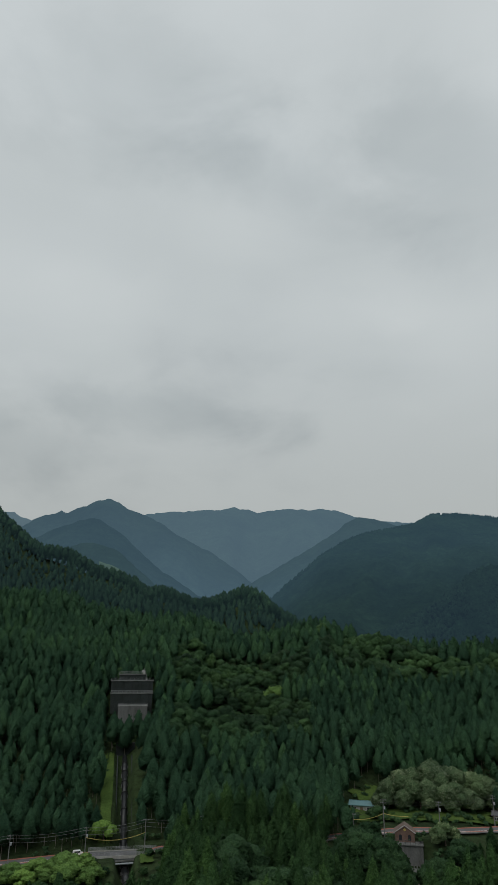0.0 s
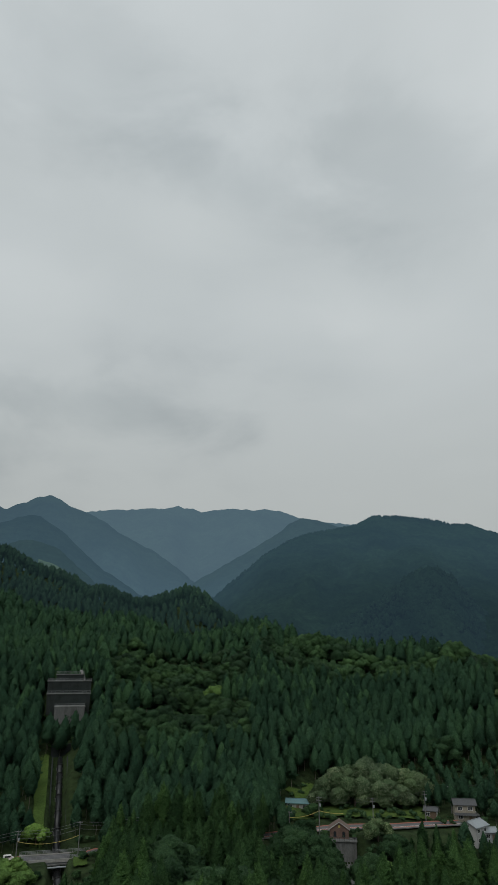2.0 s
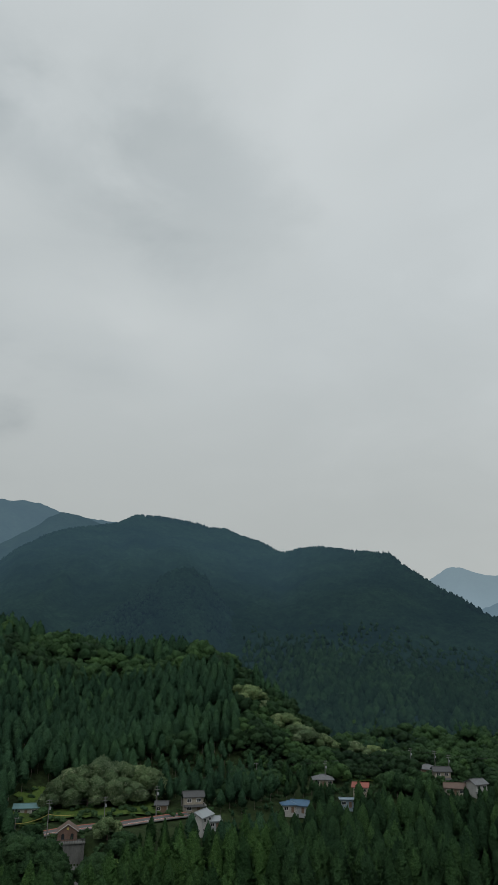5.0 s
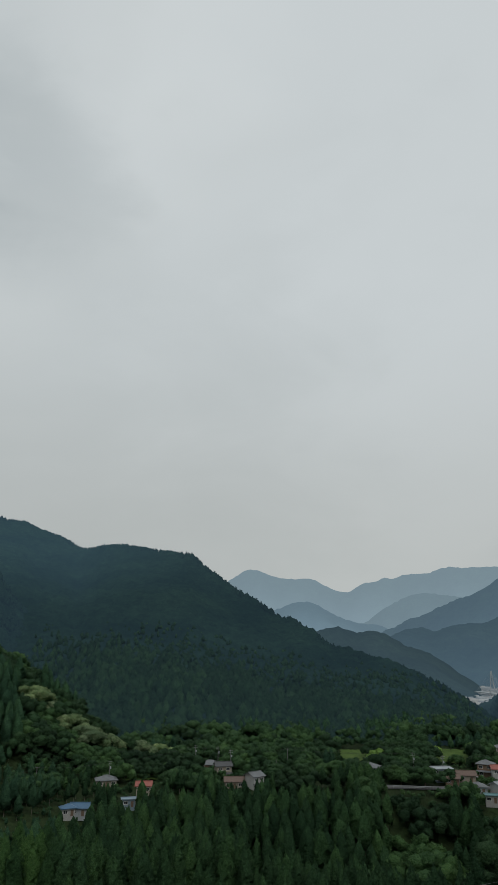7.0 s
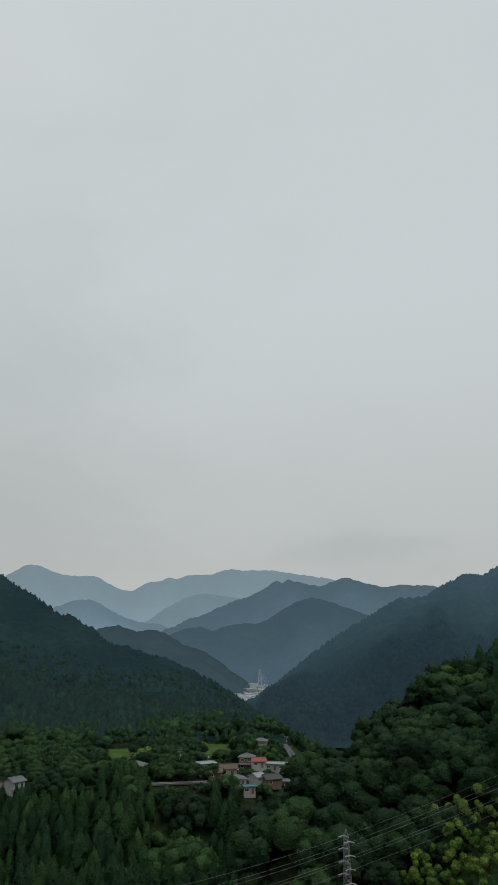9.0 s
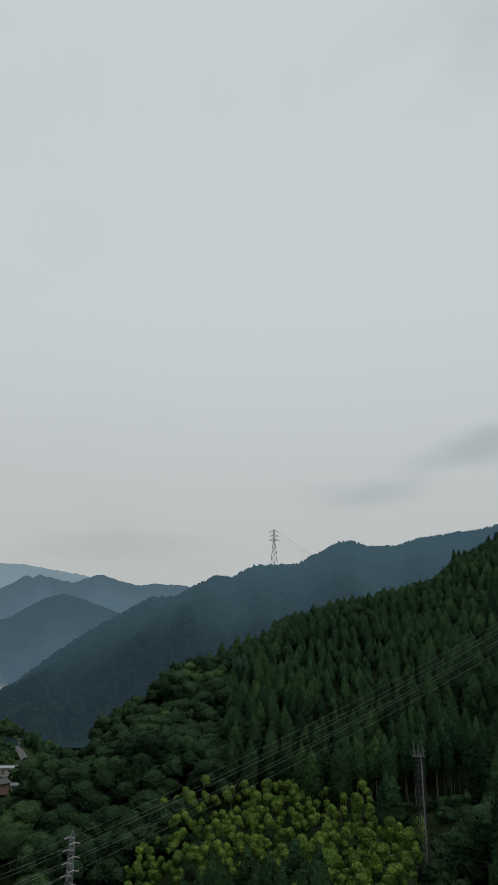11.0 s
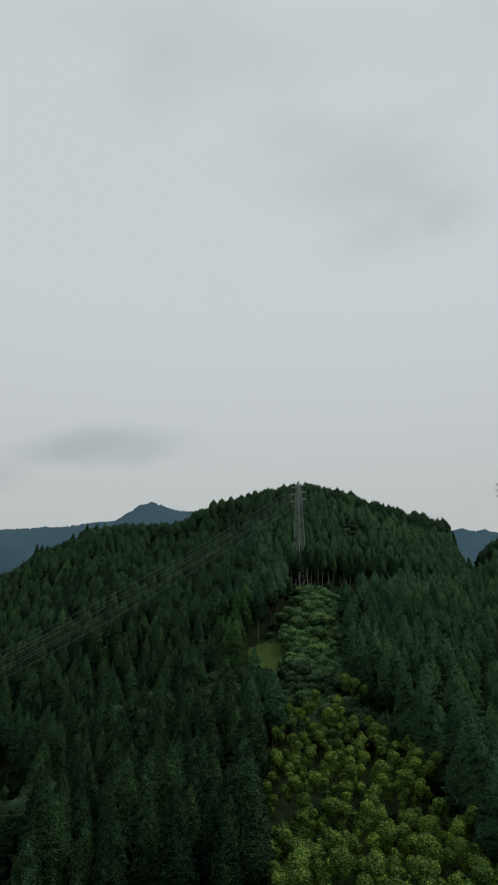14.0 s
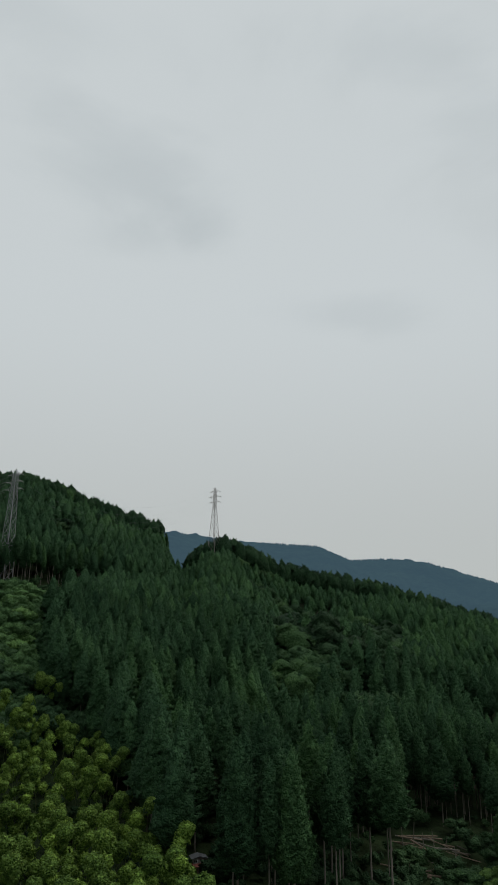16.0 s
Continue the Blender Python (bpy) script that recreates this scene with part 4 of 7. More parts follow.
def wood(spacing, b0, b1, r0, r1, seed, cedar, broad, low, high, trunks, needles):
    x, y, bearing, r = scatter(spacing, b0, b1, r0, r1, seed)
    crest = np.maximum.reduce([np.where((bearing >= c[0][0]) & (bearing <= c[-1][0]), along(c, bearing, 1), 0.0) for c in (RIDGE_NORTH, RIDGE_WEST, RIDGE_EAST, HILL_EAST)])
    keep = ~is_clear(bearing, r) & ((r < crest + 22) | (crest == 0) | ((bearing > 33) & (bearing < 66) & (r > 255) & (r < 520)))
    x, y, bearing, r = x[keep], y[keep], bearing[keep], r[keep]
    leafy = is_broad(x, y, bearing, r)
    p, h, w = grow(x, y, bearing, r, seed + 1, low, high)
    # far below the hover point the wood is thinner
    under = (p[:, 2] + h - EYE) / r < -0.33
    dice = np.random.default_rng(seed).uniform(size=len(x))
    alone = np.zeros(len(x), bool)
    for zone in SINGLE:
        alone |= inside(bearing, r, zone)
    alone &= ~leafy & ~under & (r0 < 200)
    for i in np.nonzero(alone)[0]:
        singles.append((r[i], p[i], h[i], w[i], bearing[i]))
    sel = ~leafy & ~alone & (~under | (dice < 0.25))
    dusky = is_dusky(x, y, bearing) & trunks
    hill = (bearing >= 116.5) & ~dusky & trunks
    plainer = sel & ~dusky & ~hill
    village = plainer & (bearing > 28) & (bearing < 62) & (r < 345) & trunks
    plainer &= ~village
    if village.any():
        stand("village_cedar_wood", cedar, p[village], h[village], w[village] * 0.92, DUSKY_CEDAR, "dark green cedar wood on the bank below the village", PALE_BARK)
    stand("cedar_wood", cedar, p[plainer], h[plainer], w[plainer], needles, "dense dark green planted cedar wood on the slopes", PALE_BARK if trunks else None)
    if (sel & hill).any():
        stand("hill_cedar_wood", cedar, p[sel & hill], h[sel & hill], w[sel & hill], LIGHTENED_CEDAR, "dense green planted cedar wood on the eastern hill", PALE_BARK)
    if (sel & dusky).any():
        stand("old_cedar_wood", cedar, p[sel & dusky], h[sel & dusky], w[sel & dusky], DUSKY_CEDAR, "very dark green stand of cedars on the slope", PALE_BARK)
    sel = leafy & (dice < 0.48 + 0.14 * (r > 262) + 0.25 * (bearing > 110)) & (~under | (dice < 0.1))
    mood = grain2(x, y, 20, 33)
    dark = mood > 0.25
    dark |= (bearing > 60) & (bearing < 82) & (r < 335) & (mood > -0.55)
    dark |= ((bearing > 112) & (bearing < 120)) & (mood > -0.3)
    dark |= (bearing < 10) & (r > 320) & (mood > -0.25)
    # a few spreading giants among lesser trees
    big = np.random.default_rng(seed + 5).uniform(size=len(x))
    tall = h * (0.70 + 0.45 * big ** 1.5) * np.where(bearing > 140, 1.06, 1.0)
    broadness = w * (0.92 + 0.32 * np.random.default_rng(seed + 6).uniform(size=len(x)))
    stand("broadleaf_wood", broad, p[sel & ~dark], tall[sel & ~dark], broadness[sel & ~dark], OAK, "mixed green broad-leaved wood with rounded crowns")
    if (sel & dark).any():
        stand("evergreen_wood", broad, p[sel & dark], tall[sel & dark], broadness[sel & dark], DARK_OAK, "dark broad-leaved wood on the slopes")
    return len(x)


def far_wood(crest, foot_r, foot, rough, power, spacing, r0, r1, band, mat, seed, shapes, label, low, high, fade=False, first=-360, last=360, sink=0.1):
    """Trees over the face of a far range, or along its crest."""
    x, y, B, R = scatter(spacing, crest[0][0] + 0.5, crest[-1][0] - 0.5, r0, r1, seed)
    rc = along(crest, B, 1)
    keep = (R < rc + 6) & (R > rc - band) & (B > first) & (B < last)
    if fade:
        keep &= np.random.default_rng(seed + 1).uniform(size=len(R)) < 1.6 * (r1 - R) / (r1 - r0)
    x, y, B, R = x[keep], y[keep], B[keep], R[keep]
    z = range_height(B, R, crest, foot_r, foot, rough, power)
    rr = np.random.default_rng(seed)
    h = rr.uniform(low, high, len(x)) * (1 + 0.35 * grain2(x, y, 60, 9))
    if fade:
        h = h * np.clip(0.35 + 0.9 * (r1 - R) / (r1 - r0), 0.35, 1.0)
    stand("far_wood", shapes, np.stack([x, y, z - h * sink], 1), h, rr.uniform(0.9, 1.3, len(x)), mat, label)
    return len(x)


# ---- helpers for built things ----
CONCRETE = plain("weathered_concrete", (0.16, 0.165, 0.16), 0.9, vary=0.3, scale=0.6, stretch=(1, 1, 0.3), dirt=(0.25, 0.25, 0.22), dirty=0.8)
PALE_CONCRETE = plain("pale_concrete", (0.32, 0.315, 0.30), 0.85, vary=0.25, scale=0.6, dirty=0.6)
DARK_CONCRETE = plain("mossy_concrete", (0.022, 0.029, 0.028), 0.95, vary=0.4, scale=0.5, dirt=(0.35, 0.42, 0.28), dirty=0.9)
ASPHALT = plain("asphalt", (0.10, 0.10, 0.105), 0.9, vary=0.2, scale=0.5, dirty=0.5)
RED_LANE = plain("red_brown_road_paint", (0.33, 0.11, 0.075), 0.9, vary=0.25, scale=0.5, dirty=0.5)
WHITE_PAINT = plain("white_road_paint", (0.70, 0.70, 0.68), 0.8, vary=0.15, dirty=0.3)
GALVANISED = plain("galvanised_steel", (0.24, 0.25, 0.26), 0.6, 0.4, vary=0.2, dirty=0.3)
RUST = plain("weathered_steel", (0.25, 0.225, 0.21), 0.75, 0.2, vary=0.3, dirty=0.5)
DARK_STEEL = plain("dark_steel", (0.055, 0.055, 0.055), 0.6, 0.5, vary=0.3, dirty=0.3)
PIPE_BLACK = plain("dark_pipe_paint", (0.020, 0.022, 0.024), 0.4, 0.1, vary=0.3, scale=0.6, dirty=0.5)
BRICK_WALL = plain("brown_brick", (0.15, 0.095, 0.075), 0.9, vary=0.35, scale=1.2, dirty=0.6)
WHITE_WALL = plain("white_render", (0.37, 0.37, 0.36), 0.8, vary=0.12, scale=0.5, dirty=0.4)
CREAM_WALL = plain("cream_render", (0.30, 0.27, 0.22), 0.85, vary=0.15, scale=0.5, dirty=0.4)
BROWN_WALL = plain("brown_timber_wall", (0.17, 0.115, 0.08), 0.85, vary=0.3, scale=0.6, dirty=0.4)
GREY_WALL = plain("grey_sheet_wall", (0.33, 0.36, 0.38), 0.7, vary=0.15, scale=0.5, dirty=0.4)
BLUE_WALL = plain("blue_grey_sheet_wall", (0.20, 0.27, 0.33), 0.7, vary=0.15, scale=0.5, dirty=0.4)
GREY_ROOF = plain("grey_roof_tiles", (0.14, 0.15, 0.16), 0.75, vary=0.3, scale=1.4, dirty=0.5)
DARK_ROOF = plain("dark_roof_tiles", (0.065, 0.068, 0.072), 0.7, vary=0.3, scale=1.4, dirty=0.4)
LIGHT_ROOF = plain("pale_metal_roof", (0.28, 0.31, 0.33), 0.5, 0.1, vary=0.12, scale=0.6, dirty=0.5)
RED_ROOF = plain("red_roof_sheet", (0.27, 0.085, 0.065), 0.65, vary=0.25, scale=0.8, dirty=0.5)
BLUE_ROOF = plain("blue_roof_sheet", (0.055, 0.125, 0.21), 0.6, vary=0.2, scale=0.8, dirty=0.4)
TEAL_ROOF = plain("teal_roof_sheet", (0.10, 0.20, 0.215), 0.6, vary=0.2, scale=0.8, dirty=0.4)
BROWN_ROOF = plain("brown_roof_tiles", (0.125, 0.085, 0.068), 0.75, vary=0.3, scale=1.2, dirty=0.4)
YELLOW = plain("yellow_cable_cover", (0.42, 0.34, 0.09), 0.6, vary=0.15, dirty=0.3)
CAR_WHITE = plain("white_car_paint", (0.75, 0.75, 0.74), 0.3, vary=0.05, dirty=0.15)
RUBBER = plain("tyre_rubber", (0.02, 0.02, 0.02), 0.9, vary=0.2)
LOG_WOOD = plain("cut_log_bark", (0.24, 0.18, 0.13), 0.9, vary=0.4, scale=1.0, dirty=0.5)
LOG_END = plain("cut_log_end", (0.55, 0.42, 0.28), 0.85, vary=0.2, scale=1.0)
FRAME_WHITE = plain("window_frame_white", (0.66, 0.66, 0.64), 0.6, vary=0.05, dirty=0.2)
WIRE_GREY = plain("bare_cable", (0.22, 0.235, 0.24), 0.6, 0.3, vary=0.1, dirty=0.1)
WIRE_DARK = plain("black_cable", (0.05, 0.05, 0.05), 0.7, vary=0.1, dirty=0.1)


def grass_material():
    m, t, b, out = material("meadow_grass")
    a, c = tex(t, 0.12, 5, 0.65), tex(t, 1.6, 5, 0.75)
    col = ramp(t, a, [(0.3, (0.045, 0.080, 0.020)), (0.55, (0.070, 0.118, 0.028)), (0.75, (0.095, 0.140, 0.040))])
    col = mixed(t, col, ramp(t, c, [(0.3, (0.55, 0.55, 0.55)), (0.7, (1.35, 1.35, 1.3))]), 1.0, "MULTIPLY")
    t.links.new(col, b.inputs["Base Color"])
    b.inputs["Roughness"].default_value, b.inputs["Specular IOR Level"].default_value = 0.95, 0.1
    bumped(t, b, c, 0.8, 0.3)
    return m


def glass_material():
    m, t, b, out = material("window_glass")
    b.inputs["Base Color"].default_value = (0.03, 0.035, 0.04, 1)
    b.inputs["Roughness"].default_value, b.inputs["Specular IOR Level"].default_value = 0.08, 0.6
    return m


GRASS, GLASS = grass_material(), glass_material()


def mesh_of(bm, name, mat):
    me = bpy.data.meshes.new(name)
    bm.to_mesh(me)
    bm.free()
    me.materials.append(mat)
    return me


def part(name, bm, mat, parent, label=""):
    """One mesh under a thing or a part."""
    ob = new(name, mesh_of(bm, name, mat))
    ob.parent = parent
    if label:
        tagged(ob, label)
    return ob


def root(name, place, turn=0.0, label="", category="", group=""):
    ob = new(name)
    ob.matrix_basis = Matrix.Translation(place) @ Matrix.Rotation(radians(turn), 4, "Z")
    ob.empty_display_size = 0.5
    return tagged(ob, label, category, group)


def box(bm, size, at=(0, 0, 0), turn=None, bevel=0.0):
    m = Matrix.Translation(at) @ (turn if turn else Matrix.Identity(4)) @ Matrix.Diagonal((*size, 1))
    made = bmesh.ops.create_cube(bm, size=1.0, matrix=m)
    if bevel:
        edges = list({e for v in made["verts"] for e in v.link_edges})
        bmesh.ops.bevel(bm, geom=edges, offset=bevel, segments=1, affect="EDGES", clamp_overlap=True)
    return bm


def bar(bm, a, b, thick, sides=4, thick2=None):
    a, b = Vector(a), Vector(b)
    d = b - a
    m = Matrix.Translation((a + b) / 2) @ d.to_track_quat("Z", "Y").to_matrix().to_4x4()
    bmesh.ops.create_cone(bm, cap_ends=True, segments=sides, radius1=thick, radius2=thick2 if thick2 is not None else thick, depth=d.length, matrix=m)
    return bm


def prism(bm, outline, length, axis_turn=None, at=(0, 0, 0)):
    """A closed outline in the x-z plane, drawn out along y about the middle."""
    vs = []
    m = Matrix.Translation(at) @ (axis_turn if axis_turn else Matrix.Identity(4))
    for y in (-length / 2, length / 2):
        vs.append([bm.verts.new(m @ Vector((x, y, z))) for x, z in outline])
    bm.faces.new(vs[0])
    bm.faces.new(vs[1][::-1])
    n = len(outline)
    for i in range(n):
        bm.faces.new((vs[0][(i + 1) % n], vs[0][i], vs[1][i], vs[1][(i + 1) % n]))
    bmesh.ops.recalc_face_normals(bm, faces=bm.faces)
    return bm


def facing(bearing, extra=0.0):
    """The turn that sets a thing's front (its -y side) towards the hover point."""
    return -bearing + extra


def ribbon(name, rows, width, lift, mat, label, category, kind="structure", thick=0.25):
    """A strip of road along (bearing, distance) rows, following the ground."""
    pts = []
    table = np.array(rows, float)
    for b in np.arange(table[0, 0], table[-1, 0] + 0.01, 0.4):
        p = spot(b, float(np.interp(b, table[:, 0], table[:, 1])))
        pts.append(p)
    z = np.array([p.z for p in pts])
    z = np.convolve(np.pad(z, 4, mode="edge"), np.ones(9) / 9, "valid")
    bm = bmesh.new()
    rows_v = []
    for i, p in enumerate(pts):
        d = (pts[min(i + 1, len(pts) - 1)] - pts[max(i - 1, 0)])
        d.z = 0
        d.normalize()
        n = Vector((-d.y, d.x, 0))
        c = Vector((p.x, p.y, z[i] + lift))
        row = [c + n * width[0], c + n * width[1]]
        rows_v.append([bm.verts.new(v) for v in (row[0], row[1], row[1] - Vector((0, 0, thick)), row[0] - Vector((0, 0, thick)))])
    for a, b in zip(rows_v, rows_v[1:]):
        for k in range(4):
            bm.faces.new((a[k], a[(k + 1) % 4], b[(k + 1) % 4], b[k]))
    bm.faces.new(rows_v[0][::-1])
    bm.faces.new(rows_v[-1])
    bmesh.ops.recalc_face_normals(bm, faces=bm.faces)
    ob = new(name, mesh_of(bm, name, mat))
    return tagged(ob, label, category, kind=kind)


# ---- roads ----
ROAD_WEST = [(-27, 277), (-18, 274), (-12, 272), (-9.4, 271), (-4, 270), (4, 270), (10, 271), (16, 274), (21, 284)]
ribbon("road", ROAD_WEST, (-3.2, 3.2), 0.55, ASPHALT, "grey asphalt valley road", "road")
ribbon("road_edge", ROAD_WEST, (-3.2, -1.9), 0.60, RED_LANE, "red-brown painted lane along the valley road", "road marking")
ribbon("road_line", ROAD_WEST, (-1.88, -1.68), 0.605, WHITE_PAINT, "white edge line on the valley road", "road marking")
ribbon("road_edge", ROAD_WEST, (2.2, 3.2), 0.60, RED_LANE, "red-brown painted lane along the valley road", "road marking")
ribbon("pavement", ROAD_WEST, (-4.4, -3.22), 0.72, CONCRETE, "narrow concrete kerb beside the valley road", "kerb")
ROAD_EAST = [(52.6, 331), (55.5, 332), (57.5, 333), (60, 338.5), (62, 342), (63.6, 354), (64.0, 386), (64.5, 412), (63.9, 450), (63.2, 480)]


def path_strip(name, pts, half, lift, mat, label, category):
    """A strip through places given one by one."""
    bm = bmesh.new()
    rows_v = []
    for i, p in enumerate(pts):
        d = pts[min(i + 1, len(pts) - 1)] - pts[max(i - 1, 0)]
        d.z = 0
        d.normalize()
        n = Vector((-d.y, d.x, 0))
        up = Vector((0, 0, lift))
        rows_v.append([bm.verts.new(v) for v in (p + n * half + up, p - n * half + up, p - n * half + up - Vector((0, 0, 0.5)), p + n * half + up - Vector((0, 0, 0.5)))])
    for a, b in zip(rows_v, rows_v[1:]):
        for k in range(4):
            bm.faces.new((a[k], a[(k + 1) % 4], b[(k + 1) % 4], b[k]))
    bmesh.ops.recalc_face_normals(bm, faces=bm.faces)
    return tagged(new(name, mesh_of(bm, name, mat)), label, category, kind="structure")


def smooth_way(rows, per=6):
    out = []
    for (b0, r0), (b1, r1) in zip(rows, rows[1:]):
        for k in range(per):
            f = k / per
            out.append(spot(b0 + (b1 - b0) * f, r0 + (r1 - r0) * f))
    out.append(spot(*rows[-1]))
    return out


path_strip("road", smooth_way(ROAD_EAST), 3.0, 0.5, ASPHALT, "grey asphalt road curving past the village", "road")


def guard_rail(rows, label, height=0.9, side=3.6):
    """A steel rail on posts along a road."""
    pts = smooth_way(rows, 8)
    thing = root("guard_rail", pts[0], 0, label, "guard rail")
    rail = bmesh.new()
    last = None
    for i, p in enumerate(pts):
        d = pts[min(i + 1, len(pts) - 1)] - pts[max(i - 1, 0)]
        n = Vector((-d.y, d.x, 0)).normalized() * side
        q = p + n - pts[0] + Vector((0, 0, 0.5))
        post = bmesh.new()
        bar(post, q, q + Vector((0, 0, height)), 0.07)
        part("post", post, GALVANISED, thing)
        if last is not None:
            bar(rail, last + Vector((0, 0, height)), q + Vector((0, 0, height)), 0.14)
            bar(rail, last + Vector((0, 0, height * 0.55)), q + Vector((0, 0, height * 0.55)), 0.06)
        last = q
    part("rail", rail, GALVANISED, thing)


guard_rail([(63.9, 376), (64.0, 390), (64.5, 412), (63.9, 450), (63.2, 478)], "pale steel guard rail along the curving road")
guard_rail([(53.6, 329), (55.2, 329.5), (57.0, 330)], "pale steel guard rail beside the village road", 1.0, -1.0)


def grass_patch(b0, b1, r0, r1, label):
    """A mown meadow, laid just over the ground, with a ragged edge."""
    n, m = 26, 18
    rr = np.random.default_rng(int(b0 * 10) + 500)
    B, R = np.meshgrid(np.linspace(b0, b1, n), np.linspace(r0, r1, m), indexing="ij")
    edge = np.zeros((n, m), bool)
    edge[0], edge[-1], edge[:, 0], edge[:, -1] = True, True, True, True
    B = B + np.where(edge, rr.uniform(-0.06, 0.06, B.shape) * (b1 - b0), 0)
    R = R + np.where(edge, rr.uniform(-0.06, 0.06, B.shape) * (r1 - r0), 0)
    X, Y = R * np.sin(np.radians(B)), R * np.cos(np.radians(B))
    Z = ground_height(X, Y) + 0.8
    idx = np.arange(n * m).reshape(n, m)
    quads = np.stack([idx[:-1, :-1], idx[1:, :-1], idx[1:, 1:], idx[:-1, 1:]], -1).reshape(-1, 4)[:, ::-1]
    tagged(new("grass", mesh_from("grass", np.stack([X, Y, Z], -1).reshape(-1, 3), quads, GRASS, smooth=True)), label, "grass", kind="structure")


for row in ((-11.2, -10.35, 284, 350), (8.4, 18.5, 286, 316), (9.2, 10.6, 311, 322), (33, 36, 346, 372), (49.6, 51.6, 398, 440), (57.0, 59.3, 400, 452), (60.9, 62.4, 396, 416),
            (43.5, 45.2, 336, 352), (116.1, 119.5, 214, 244), (-8.0, -7.0, 256, 266)):
    grass_patch(*row, "light green meadow grass on the slope")

# ---- bridge, pipe and concrete works on the northern slope ----


def road_bridge():
    """A short girder bridge that carries the road over the pipe."""
    mid = spot(-9.35, 271)
    mid.z = float(spot(-12.0, 271).z) + 0.55
    thing = root("road_bridge", mid, facing(-9.35), "grey concrete road bridge with steel railings over the pipe", "bridge")
    w = 24.0
    b = bmesh.new()
    box(b, (w, 7.4, 0.7), (0, 0, -0.25), bevel=0.05)
    part("deck", b, PALE_CONCRETE, thing)
    b = bmesh.new()
    box(b, (w, 6.0, 0.06), (0, 0, 0.14))
    part("road_surface", b, ASPHALT, thing)
    for y in (-3.0, 0.0, 3.0):
        b = bmesh.new()
        box(b, (w - 2, 0.5, 1.1), (0, y, -1.15), bevel=0.04)
        part("girder", b, GALVANISED, thing)
    for x in (-w / 2 + 0.8, w / 2 - 0.8):
        b = bmesh.new()
        box(b, (1.6, 7.6, 7.0), (x, 0, -4.1), bevel=0.08)
        part("abutment", b, CONCRETE, thing)
    for y in (-3.5, 3.5):
        b = bmesh.new()
        box(b, (w, 0.35, 0.35), (0, y, 0.27), bevel=0.03)
        part("kerb", b, PALE_CONCRETE, thing)
        b = bmesh.new()
        for z in (0.75, 1.1, 1.45):
            bar(b, (-w / 2, y, z), (w / 2, y, z), 0.06)
        part("handrail", b, GALVANISED, thing, "thin galvanised handrail")
        for k in range(13):
            x = -w / 2 + k * w / 12
            b = bmesh.new()
            bar(b, (x, y, 0.3), (x, y, 1.5), 0.05)
            part("post", b, GALVANISED, thing)
    b = bmesh.new()
    bar(b, (-w / 2 - 2, -5.4, -1.9), (w / 2 + 2, -5.0, -1.5), 0.28, 10)
    part("water_pipe", b, LIGHT_ROOF, thing, "pale water pipe hung below the deck")


road_bridge()


def penstock():
    """The large dark pipe that comes down the slope in a concrete channel."""
    pts = [spot(b, r, 1.55) for b, r in ((-8.6, 238), (-8.9, 254), (-9.1, 268), (-9.25, 284), (-9.35, 300), (-9.42, 316), (-9.5, 332), (-9.55, 348))]
    start = pts[0]
    thing = root("penstock", start, 0, "large dark steel water pipe with ring collars down the slope", "water pipe")
    for p, q in zip(pts, pts[1:]):
        b = bmesh.new()
        bar(b, p - start, q - start + (q - p) * 0.02, 1.15, 16)
        for f in b.faces:
            f.smooth = len(f.verts) == 4
        part("pipe", b, PIPE_BLACK, thing)
    for p, q in zip(pts, pts[1:]):
        for f in (0.0, 0.5):
            c, d = p + (q - p) * f - start, (q - p).normalized()
            b = bmesh.new()
            bar(b, c - d * 0.22, c + d * 0.22, 1.42, 16)
            part("collar", b, DARK_STEEL, thing, "dark ring collar")
            b = bmesh.new()
            box(b, (3.0, 1.0, 1.6), (c.x, c.y, c.z - 1.3), Matrix.Rotation(radians(9.4), 4, "Z"), 0.05)
            part("saddle", b, CONCRETE, thing, "concrete saddle")
    for side in (-3.4, 3.2):
        b = bmesh.new()
        n = Vector((math.cos(radians(9.4)), math.sin(radians(9.4)), 0)) * side
        for p, q in zip(pts[2:], pts[3:]):
            a, c = p + n - start, q + n - start
            d = c - a
            m = Matrix.Translation((a + c) / 2) @ d.to_track_quat("Y", "Z").to_matrix().to_4x4() @ Matrix.Diagonal((0.5, d.length * 1.02, 2.6, 1))
            bmesh.ops.create_cube(b, size=1.0, matrix=m)
        part("channel_wall", b, DARK_CONCRETE, thing, "mossy concrete channel wall")
    b = bmesh.new()
    n = Vector((math.cos(radians(9.4)), math.sin(radians(9.4)), 0)) * 4.2
    for p, q in zip(pts[3:], pts[4:]):
        bar(b, p + n - start + Vector((0, 0, 1.6)), q + n - start + Vector((0, 0, 1.6)), 0.07)
        bar(b, p + n - start, p + n - start + Vector((0, 0, 1.6)), 0.06)
    part("handrail", b, GALVANISED, thing, "thin steel handrail")
    top = spot(-9.55, 356, 0)
    b = bmesh.new()
    box(b, (9.0, 3.0, 7.0), (top.x - start.x, top.y - start.y, top.z - start.z + 1.5), Matrix.Rotation(radians(9.5), 4, "Z"), 0.1)
    part("anchor_block", b, DARK_CONCRETE, thing, "dark concrete anchor block")


penstock()


